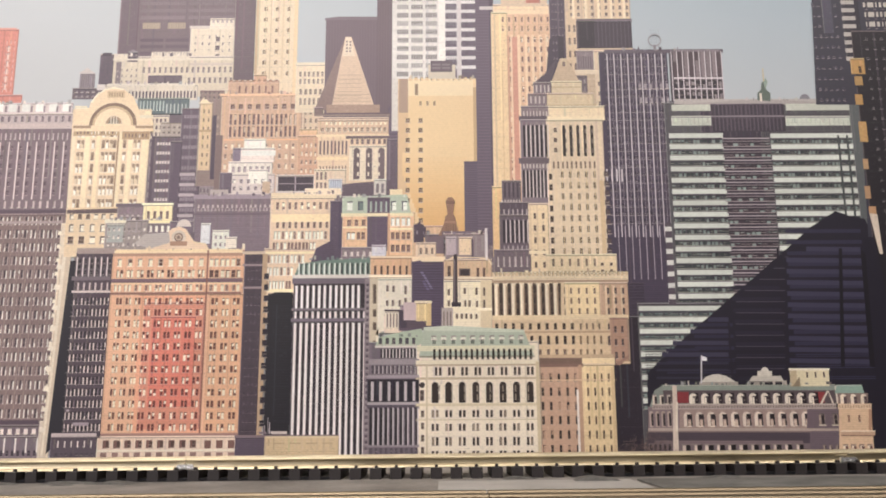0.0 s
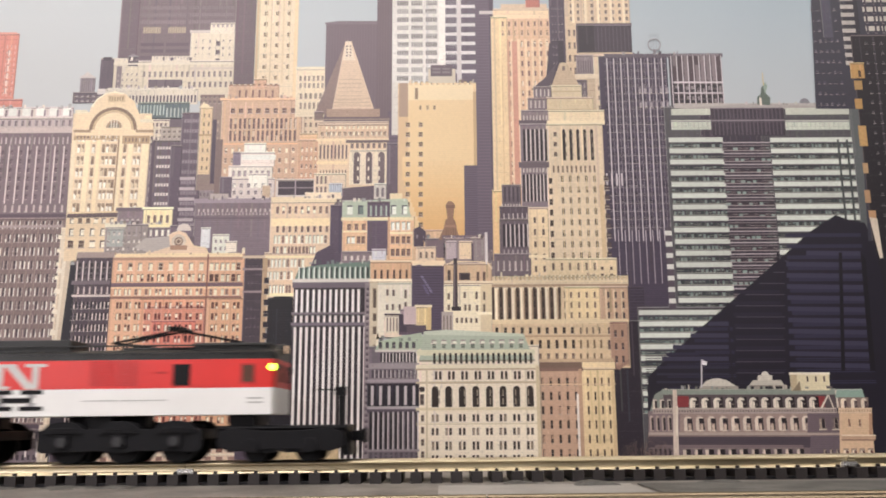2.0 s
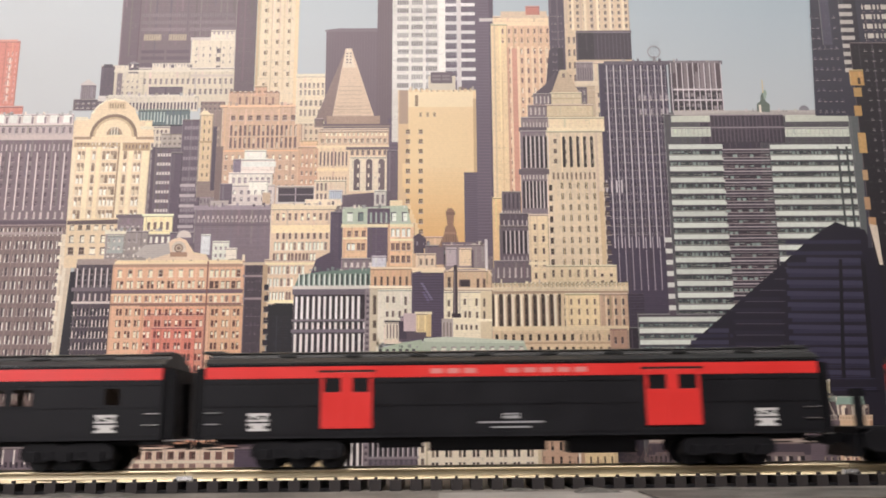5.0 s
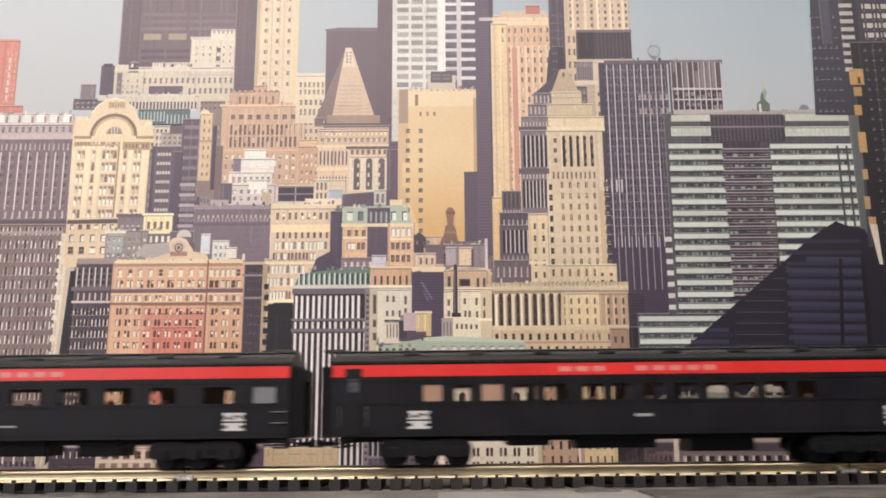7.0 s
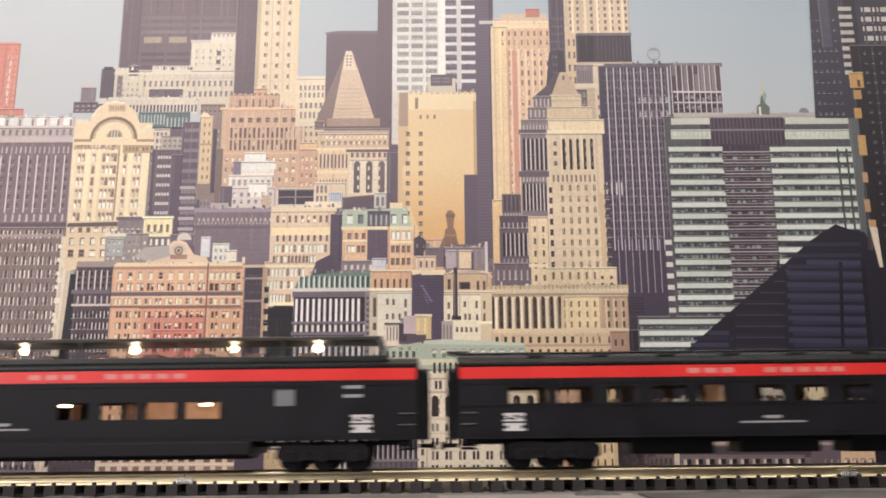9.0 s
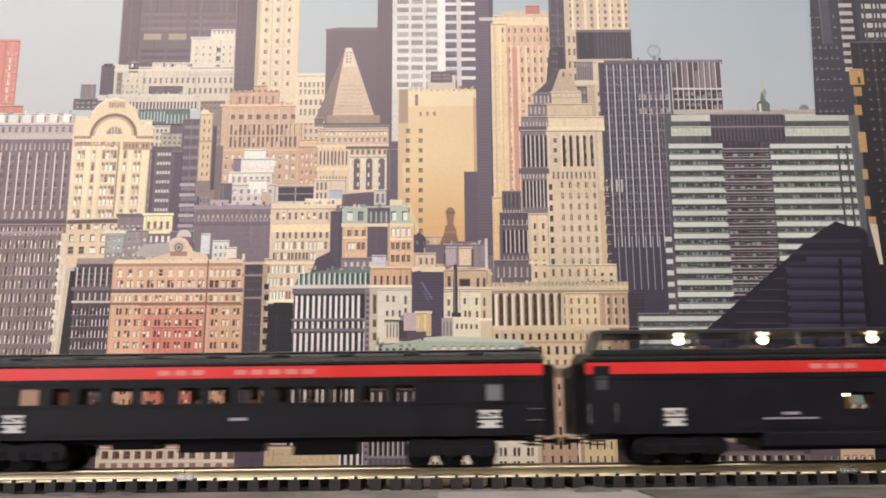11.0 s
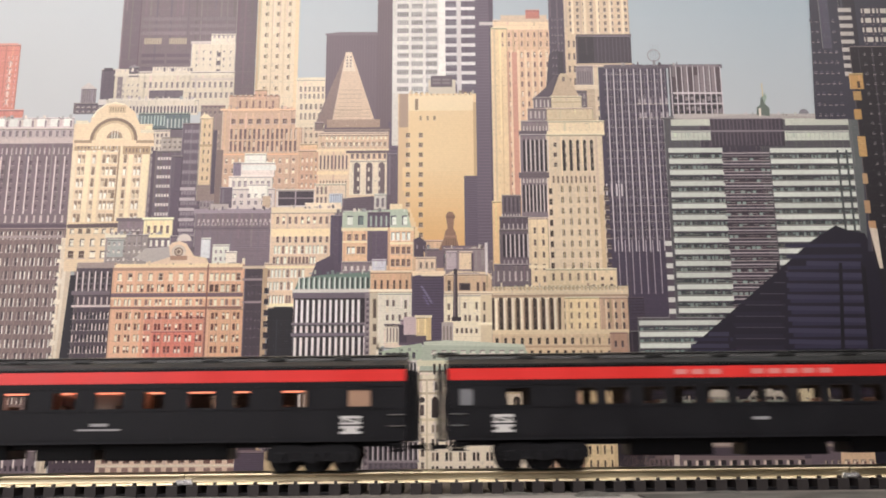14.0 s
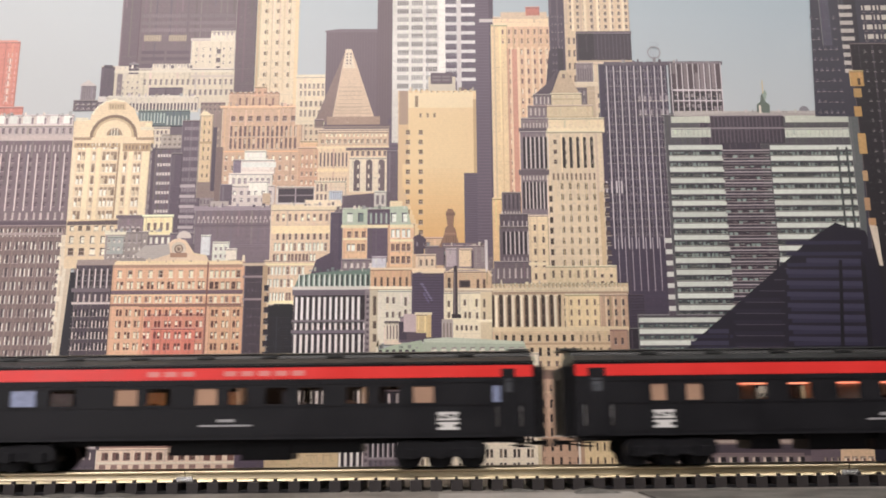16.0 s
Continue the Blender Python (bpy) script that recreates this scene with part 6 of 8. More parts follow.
b.shape("5c4c44", (40.0, 163.0), (42.5, 163.0), (42.7, 171.4), (40.1, 171.4))
b.shape("a8967e", (40.0, 163.0), (41.0, 163.0), (41.1, 171.4), (40.1, 171.4))
b.shape("5c4c44", (20.8, 152.1), (23.3, 152.1), (23.4, 158.4), (20.8, 158.4))
b.shape("a8967e", (20.8, 152.1), (21.7, 152.1), (21.8, 158.4), (20.8, 158.4))
b.shape("5c4c44", (25.1, 152.0), (27.6, 152.0), (27.7, 158.4), (25.2, 158.4))
b.shape("a8967e", (25.1, 152.0), (26.1, 152.0), (26.1, 158.4), (25.2, 158.4))
b.shape("5c4c44", (32.5, 151.6), (35.1, 151.6), (35.2, 157.9), (32.6, 157.9))
b.shape("a8967e", (32.5, 151.6), (33.5, 151.6), (33.6, 157.9), (32.6, 157.9))
b.shape("5c4c44", (39.8, 150.0), (42.3, 150.0), (42.5, 158.7), (39.9, 158.7))
b.shape("a8967e", (39.8, 150.0), (40.8, 150.0), (40.9, 158.7), (39.9, 158.7))
b.shape("5c4c44", (12.2, 139.9), (14.8, 139.9), (14.8, 145.0), (12.3, 145.0))
b.shape("a8967e", (12.2, 139.9), (13.2, 139.9), (13.2, 145.0), (12.3, 145.0))
b.shape("5c4c44", (17.1, 139.9), (19.7, 139.9), (19.7, 145.0), (17.2, 145.0))
b.shape("a8967e", (17.1, 139.9), (18.1, 139.9), (18.1, 145.0), (17.2, 145.0))
b.shape("5c4c44", (21.6, 139.8), (24.2, 139.8), (24.2, 144.9), (21.7, 145.0))
b.shape("a8967e", (21.6, 139.8), (22.6, 139.8), (22.6, 145.0), (21.7, 145.0))
b.shape("5c4c44", (26.5, 139.8), (29.1, 139.8), (29.1, 144.5), (26.6, 144.5))
b.shape("a8967e", (26.5, 139.8), (27.5, 139.8), (27.5, 144.5), (26.6, 144.5))
b.shape("5c4c44", (31.8, 139.8), (34.4, 139.8), (34.4, 144.5), (31.9, 144.5))
b.shape("a8967e", (31.8, 139.8), (32.8, 139.8), (32.8, 144.5), (31.9, 144.5))
b.shape("4a3e46", (9.6, 152.1), (10.8, 206.1), (14.4, 206.1), (14.7, 152.1))
b.shape("7d6e72", (10.8, 154.1), (11.9, 154.1), (12.3, 200.1), (11.1, 200.1))
b.shape("3c3038", (8.4, 152.1), (17.8, 152.1), (17.9, 156.4), (8.4, 156.5))
b.shape("b5a8a2", (-2.0, 129.6), (9.4, 129.5), (9.6, 151.1), (-1.8, 151.2))
b.grid(-1.2, 130.6, 9.1, 148.2, 3, 1, 0.4, 0.9, "80726e")
b.shape("f4e8cc", (34.7, 148.0), (49.2, 148.0), (49.2, 150.7), (34.7, 150.8))
b.shape("e0d8d8", (43.7, 199.5), (44.9, 199.5), (45.2, 222.2), (44.1, 222.2))
b = Print("front white stone building with arched storey")
b.rect(-74.8, 3.2, -24.4, 116.8, "6d636c")
b.rect(-26.6, 2.8, 95.4, 117.4, "e9dcc6")
b.shape("b7c6ae", (-68.6, 113.5), (-64.1, 121.4), (-48.2, 125.8), (-22.1, 130.2), (-17.6, 116.6), (-25.5, 113.3))
b.shape("bac6b2", (-24.4, 102), (-19.8, 131.4), (3, 133), (80.3, 128.5), (90.9, 101.3))
b.grid(-66.3, 114.5, -26.6, 121.3, 6, 1, 0.5, 0.9, "4f4a54")
b.grid(-14.1, 114, 82.3, 120.8, 10, 1, 0.36, 0.85, "70796e")
b.shape("cfd8c4", (-19.8, 131.4), (3, 133), (80.3, 128.5), (81.9, 125.7), (-18.7, 128))
b.grid(-14.1, 119.7, 82.4, 123.1, 10, 1, 0.5, 0.9, "d8dfcc")
b.rect(-24.4, 101.1, 90.9, 102.8, "8f8a78")
b.rect(-27.8, 107.3, 91.2, 112.9, "d6d2b4")
b.rect(-68.6, 111.1, -26.6, 113.4, "cfc8c0")
b.grid(-64, 101, -26.6, 110, 11, 1, 0.56, 1, "2a232e")
b.grid(-62.3, 101, -25.5, 110, 11, 1, 0.26, 1, "ded6d2")
b.grid(-11.9, 99.4, 89.9, 109.5, 19, 1, 0.44, 1, "382c26", arch=True)
b.rect(-74.1, 94.3, -24.4, 99.9, "a2979c")
b.rect(-27.8, 93.8, 94.2, 98.3, "efe4c8")
b.rect(-27.7, 92.7, 95.2, 94.4, "bda98e")
b.grid(-72.8, 85.3, -26.6, 93.2, 11, 1, 0.5, 1, "4a404c")
b.grid(-70.6, 85.3, -26.6, 93.1, 11, 1, 0.18, 1, "cbc2c2")
b.grid(-12, 83.7, 92.8, 91.5, 8, 1, 0.25, 1, "43362f", pair=True)
b.rect(-76.1, 80.9, -24.4, 84.2, "9a8f95")
b.rect(-76, 57.6, -24.4, 80.9, "2a2234")
b.grid(-74.9, 58.7, -25.5, 77.5, 6, 1, 0.34, 1, "bdb3b6")
b.rect(-27.7, 79.3, 96, 81.5, "c6b497")
b.grid(-15.4, 56.6, 92.3, 77, 8, 1, 0.5, 1, "3a2e2a", arch=True)
b.grid(-10.9, 58.2, 90, 74.8, 8, 2, 0.1, 0.7, "9a8d7c")
b.ring(-21.6, 74, 0, 2.8, "463b3a", 0, 360)
b.grid(-24.4, 58.6, -18.8, 69.6, 1, 1, 0.7, 0.9, "574a46")
b.rect(-75.8, 54.9, -24.4, 57.6, "aaa0a4")
b.rect(-75.8, 51, -24.4, 54.9, "5a505c")
b.rect(-27.7, 53.3, 95.3, 56, "d3c5a4")
b.grid(-74.5, 15.1, -24.4, 52.1, 10, 1, 0.5, 1, "28212c")
b.grid(-72.2, 15.1, -23.3, 52.1, 10, 1, 0.24, 1, "cfc6c8")
b.grid(-74.2, 6.5, -24.4, 14, 10, 1, 0.45, 0.8, "5a505c")
b.grid(-15.4, 42.9, 91.7, 49.4, 8, 1, 0.25, 1, "3f332e", "8f7f6c", 0.12, pair=True)
b.grid(-15.5, 29.8, 91.3, 36.3, 8, 1, 0.25, 1, "4a3d36", "a08f7c", 0.25, pair=True)
b.grid(-15.5, 15.7, 91, 23.3, 8, 1, 0.25, 1, "3f332e", "8f7f6c", 0.12, pair=True)
b.grid(-15.5, 4.9, 90.7, 10.3, 8, 1, 0.25, 1, "4a3d36", pair=True)
b.grid(-24.4, 5.2, -17.7, 52, 1, 4, 0.45, 0.5, "6a5c50")
b.rect(-27.7, 39.6, 94.9, 40.7, "d9cbaa")
b.rect(-17.7, 3.1, -16, 94.1, "cfc0a0")
b.rect(-75.4, 14, -24.4, 16.2, "8f848a")
b.rect(91.8, 2.5, 95.1, 96.8, "d0bf9c")
b.roofline(-65.2, -25.5, 122.5, 8, "b0b8a8")
b = Print("red and peach brick block with ornate gable")
b.rect(-339, 4.5, -202.6, 212.3, "edba94")
b.shape("efd3b4", (-305.4, 210.7), (-302.9, 217.8), (-288.0, 220.7), (-283.9, 229.5), (-278.3, 234.9), (-271.5, 236.6), (-264.3, 234.2), (-259.3, 227.0), (-255.5, 221.1), (-242.6, 218.6), (-238.7, 210.3))
b.shape("f7dcb4", (-305.4, 210.7), (-302.9, 217.8), (-288.0, 220.7), (-287.9, 218.9), (-301.7, 216.0), (-303.6, 210.7))
b.shape("f7dcb4", (-257.9, 223.5), (-255.5, 221.1), (-242.6, 218.6), (-238.7, 210.3), (-241.0, 210.3), (-243.7, 216.9), (-256.6, 219.3))
b.ring(-271.4, 225.3, 4.6, 7.5, "dccbb6", 0, 360)
b.ring(-271.4, 225.3, 0.0, 4.6, "8d7466", 0, 360)
b.ring(-271.4, 225.3, 2.0, 3.2, "d8bfa6", 0, 360)
b.shape("bb9076", (-279.6, 216.5), (-262.2, 216.4), (-262.5, 221.1), (-279.9, 221.2))
b.shape("c0b6b0", (-316.8, 219.1), (-305.9, 229.1), (-281.5, 230.7), (-279.8, 220), (-300.3, 213.6))
b.rect(-307.8, 28.2, -240, 167.3, "eaaa86")
b.rect(-302, 32.6, -241.1, 158.6, "e8987c")
b.rect(-294.4, 54.5, -249.2, 144.3, "e2806a")
b.rect(-237.8, 27.9, -202.2, 167, "edb78e")
b.rect(-345.3, 208.8, -205.1, 212.9, "f7dfb2")
b.rect(-345.1, 205.8, -204.9, 208.8, "bd937b")
b.grid(-335.2, 195.3, -241.6, 203.5, 9, 1, 0.4, 0.9, "f7edd0", "6a463d", 0.35)
b.grid(-334.4, 183.6, -241, 191.8, 9, 1, 0.32, 0.9, "6a463d", "f7edd0", 0.45, pair=True)
b.grid(-239.3, 194.9, -205.8, 203.2, 3, 1, 0.4, 0.9, "f7edd0", "6a463d", 0.4, pair=True)
b.grid(-238.7, 183.2, -205.3, 191.4, 3, 1, 0.4, 0.9, "6a463d", "f7edd0", 0.45, pair=True)
b.rect(-342, 178.3, -203.8, 182.4, "775c66")
b.rect(-342.9, 176, -203.7, 178.3, "f7d2a5")
b.grid(-335.7, 169.7, -242.6, 176.7, 9, 1, 0.32, 0.9, "f7edd0", "946d62", 0.4, pair=True)
b.grid(-239.2, 169.3, -204.7, 176.3, 3, 1, 0.32, 0.9, "f7edd0", "946d62", 0.4, pair=True)
b.rect(-342.2, 166.1, -204.5, 168.4, "9e7065")
b.grid(-332.6, 29, -304.4, 165.3, 3, 12, 0.30, 0.56, "74453a", "f7eace", 0.45, pair=True)
b.grid(-304.4, 28.8, -241.1, 165, 6, 12, 0.30, 0.56, "7a3630", "f7e6ce", 0.42, pair=True)
b.grid(-236.6, 28.5, -203.9, 164.7, 3, 12, 0.30, 0.56, "74453a", "f7eace", 0.45, pair=True)
b.rect(-241, 4.3, -239.4, 212.1, "946055")
b.rect(-338.9, 25.5, -201.1, 28.8, "ab8277")
b.rect(-340.2, 4.5, -201.7, 26.1, "f2d9c2")
b.grid(-337.1, 14.3, -240.6, 22.4, 9, 1, 0.56, 0.95, "7a574f")
b.grid(-334.9, 14.8, -239.5, 21.3, 9, 1, 0.3, 0.85, "5c403a")
b.grid(-237.3, 13.9, -202.9, 22, 3, 1, 0.56, 0.95, "7a574f")
b.grid(-338.6, 5.1, -240.1, 11, 9, 1, 0.56, 0.85, "99796f")
b.grid(-236.8, 4.7, -202.5, 10.7, 3, 1, 0.56, 0.85, "99796f")
b.rect(-340, 11.5, -201.6, 13.1, "f7edd8")
b.roofline(-338.4, -205.1, 212.1, 12, "e8c499")
b = Print("shaded side of the brick block")
b.rect(-374.8, 24.9, -337.4, 210.5, "52444f")
b.rect(-374.3, 208.6, -336.1, 214.5, "af9c96")
b.grid(-376.5, 185.2, -339.5, 205.1, 6, 1, 0.2, 1, "e7d9d6")
b.grid(-374.2, 186.4, -337.2, 203.9, 6, 3, 0.45, 0.7, "2c222f")
b.rect(-377.9, 181.1, -338.7, 185.2, "786972")
b.grid(-373.8, 171.2, -338.1, 179.4, 6, 1, 0.3, 0.9, "d6c5c2")
b.rect(-376.8, 168.4, -337.7, 170.7, "e4d4cf")
b.grid(-376.6, 29.3, -338.2, 165.5, 10, 12, 0.7, 0.62, "2d2434")
b.grid(-375.5, 29.2, -337.1, 165.5, 10, 12, 0.3, 0.58, "eeded6", "766772", 0.25)
b.rect(-385.6, 26.1, -341.1, 29.3, "cfbfbe")
b.rect(-385.7, 5, -340.2, 26.1, "594c58")
b.grid(-381.5, 15.8, -342.7, 22.3, 6, 1, 0.2, 0.95, "f5e8e0")
b.grid(-381.7, 5.5, -341.9, 10.4, 8, 1, 0.5, 0.8, "524552")
b.rect(-365.3, 36.4, -349.7, 39.6, "afa0a7")
b.rect(-373, 50.1, -369.7, 52.3, "afa0a7")
b = Print("narrow shaded block beside the brick block")
b.rect(-202.4, 24, -183.1, 208.9, "4a3c48")
b.grid(-200.1, 26.7, -184.2, 204.8, 4, 20, 0.3, 0.3, "5d4e5e", "3d3040", 0.5)
b.rect(-205, 207.1, -181.8, 210.1, "e3cdb1")
b.rect(-204.5, 194.8, -181.4, 197.1, "9b898d")
b.rect(-203.6, 171.5, -181.7, 173.8, "9b898d")
b.rect(-184.2, 25.6, -179.1, 207.6, "c4a684")
b.grid(-181.8, 32.1, -177.3, 190, 1, 14, 1, 0.5, "33283a")
b = Print("low beige waterfront shed")
b.rect(-205, 4, -174, 25.1, "56495a")
b.rect(-176.2, 3.8, -103.1, 26.4, "ccb48c")
b.rect(-205.5, 24.3, -103.2, 26.5, "857278")
b.rect(-175.4, 23.2, -103.2, 25.3, "dfcaa2")
b.grid(-169.7, 17.2, -106.4, 19.4, 4, 1, 0.7, 0.5, "b89f7a")
b.shape("b9adb4", (-173.0, 27.3), (-172.5, 27.3), (-173.0, 42.9), (-173.6, 42.9))
b.shape("d8ccd0", (-171.5, 27.3), (-170.9, 27.3), (-171.3, 38.6), (-171.9, 38.6))
b.shape("a89aa4", (-176.5, 27.4), (-175.7, 27.4), (-176.0, 35.8), (-176.8, 35.8))
b.shape("cfc2bc", (-170.0, 27.3), (-154.1, 27.2), (-154.2, 30.0), (-170.1, 30.1))
b.shape("8d7d86", (-181.8, 27.4), (-174.2, 27.4), (-174.3, 29.8), (-181.9, 29.8))
b.grid(-205, 5.1, -175.1, 23.5, 1, 9, 1, 0.3, "615466")
b = Print("bare waterfront trees")

for cu, cv, size, n in ((200, 2, 27, 260), (184, 2, 20, 130), (214, 2, 18, 100), (150, 2, 14, 60), (126, 2, 11, 40), (8, 2, 8, 20)):
    for i in range(n):
        b.up()
        a, r0 = b.rand.gauss(0, 0.8), size * b.rand.uniform(0.0, 0.95) ** 0.8
        r1 = r0 + size * b.rand.uniform(0.06, 0.16)
        w, bend = 0.34 - 0.22 * r0 / size, b.rand.gauss(0, 0.16)
        u0, v0, u1, v1 = cu + math.sin(a) * r0, cv + math.cos(a) * r0 * 0.9, cu + math.sin(a + bend) * r1, cv + math.cos(a + bend) * r1 * 0.9
        b.shape(b.rand.choice(("6d5856", "7d6862", "564650", "8c766e")), (u0 - w, v0), (u0 + w, v0), (u1 + w * 0.5, v1), (u1 - w * 0.5, v1))
b.done()

# ---- the train ----
U = 0.0003985          # one drawing unit of the cars' side elevation
LEN = 1084 * U         # body length of a car
HALF = 0.0315          # half the body width
DROP = 0.0013          # the cars are drawn from this height over the rail tops


def side_wall(bm, openings, z0, z1, ya, yb, x0, x1):
    """A wall between x0 and x1 with rectangular openings (x0, x1, z0, z1), built of boxes round them."""
    xs = sorted({x0, x1, *[o[0] for o in openings], *[o[1] for o in openings]})
    for a, b in zip(xs, xs[1:]):
        if b - a < 1e-6:
            continue
        mid = (a + b) / 2
        zs = z0
        for o in sorted([o for o in openings if o[0] < mid < o[1]], key=lambda o: o[2]):
            if o[2] > zs:
                brick(bm, (a, ya, zs), (b, yb, o[2]))
            zs = o[3]
        if z1 > zs:
            brick(bm, (a, ya, zs), (b, yb, z1))


def wheelset_truck(car, x, axles, spread, wheel, label=""):
    """A truck: two side frames with journals and springs, bolster, axles with flanged wheels."""
    w = spread * (len(axles) - 1) / 2
    base = boxpart("truck_bolster", (x - 0.006, -0.024, 0.011), (x + 0.006, 0.024, 0.0175), UNDER, car, label)
    for s in (-1, 1):
        bm = bmesh.new()
        o = [(-w - 0.0098, 0.0080), (-w - 0.0098, 0.0140), (-w - 0.006, 0.0178), (-0.008, 0.0182), (-0.005, 0.0165), (0.005, 0.0165), (0.008, 0.0182),
             (w + 0.006, 0.0178), (w + 0.0098, 0.0140), (w + 0.0098, 0.0080), (w + 0.006, 0.0058), (w - 0.006, 0.0052), (w - 0.009, 0.0066),
             (-w + 0.009, 0.0066), (-w + 0.006, 0.0052), (-w - 0.006, 0.0058)]
        y0, y1 = sorted((s * 0.0255, s * 0.0285))
        plate(bm, [(x + a, b) for a, b in o], y0, y1)
        for a in axles:
            ya, yb = sorted((s * 0.0285, s * 0.0312))
            brick(bm, (x + a * spread - 0.0034, ya, 0.0056), (x + a * spread + 0.0034, yb, 0.0125))
        for a, b in zip(axles, axles[1:]):
            c = x + (a + b) / 2 * spread
            for dz in range(4):
                rod(bm, (c - 0.0028, s * 0.0285, 0.0082 + dz * 0.0012), (c + 0.0028, s * 0.0285, 0.0082 + dz * 0.0012), 0.0007)
            brick(bm, (c - 0.004, min(s * 0.0265, s * 0.030), 0.0066), (c + 0.004, max(s * 0.0265, s * 0.030), 0.0078))
        part("truck_frame", bm, UNDER, base, bevel=0.0003)
    for a in axles:
        bm = bmesh.new()
        cx = x + a * spread
        r, h = wheel + DROP / 2, wheel - DROP / 2
        rod(bm, (cx, -0.027, h), (cx, 0.027, h), 0.0018, 8)
        for s in (-1, 1):
            rod(bm, (cx, s * 0.0128, h), (cx, s * 0.0146, h), r + 0.0012, 24)
            rod(bm, (cx, s * 0.0146, h), (cx, s * 0.0192, h), r, 24)
        part("wheelset", bm, UNDER, base)
    return base


def letters(parent, groups, z, h, mat, depth):
    """Rows of plain bars the size of the letters, on the near and far side."""
    for a, n, step in groups:
        for i in range(n):
            x = a - i * step
            wd = step * 0.72
            for s in (-1, 1):
                bm = bmesh.new()
                ya, yb = sorted((s * depth, s * (depth + 0.0002)))
                brick(bm, (x - wd, ya, z), (x, yb, z + h))
                part("letter_block", bm, mat, parent)


def emblem(parent, x, s=1):
    """Square white emblem of plain bars: two posts and a slant over two slabs and a bar."""
    z0, z1, w = 0.0250, 0.0372, 0.0075
    for side in (-1, 1):
        ya, yb = sorted((side * (HALF + 0.0002), side * (HALF + 0.0005)))
        first, m = None, (z0 + z1) / 2 + 0.0004
        for o in ([(x - w, z1), (x - w, z1 - 0.0017), (x + w, z1 - 0.0017), (x + w, z1)],
                  [(x - w, m + 0.0012), (x - w, m), (x + w, m), (x + w, m + 0.0012)],
                  [(x - w * 0.75, z1 - 0.0017), (x - w * 0.3, z1 - 0.0017), (x + w * 0.75, m + 0.0012), (x + w * 0.3, m + 0.0012)],
                  [(x - w * 0.8, z1 - 0.0017), (x - w * 0.6, z1 - 0.0017), (x - w * 0.6, m + 0.0012), (x - w * 0.8, m + 0.0012)],
                  [(x + w * 0.6, z1 - 0.0017), (x + w * 0.8, z1 - 0.0017), (x + w * 0.8, m + 0.0012), (x + w * 0.6, m + 0.0012)],
                  [(x - w, m - 0.0012), (x - w, m - 0.0028), (x + w, m - 0.0028), (x + w, m - 0.0012)],
                  [(x - w * 0.6, z0 + 0.0016), (x - w * 0.6, m - 0.0028), (x + w * 0.6, m - 0.0028), (x + w * 0.6, z0 + 0.0016)],
                  [(x - w, z0 + 0.0016), (x - w, z0), (x + w, z0), (x + w, z0 + 0.0016)]):
            bm = bmesh.new()
            plate(bm, o, ya, yb)
            if first:
                part("emblem_bar", bm, LETTER, first)
            else:
                first = part("emblem", bm, LETTER, parent, "square white painted emblem")


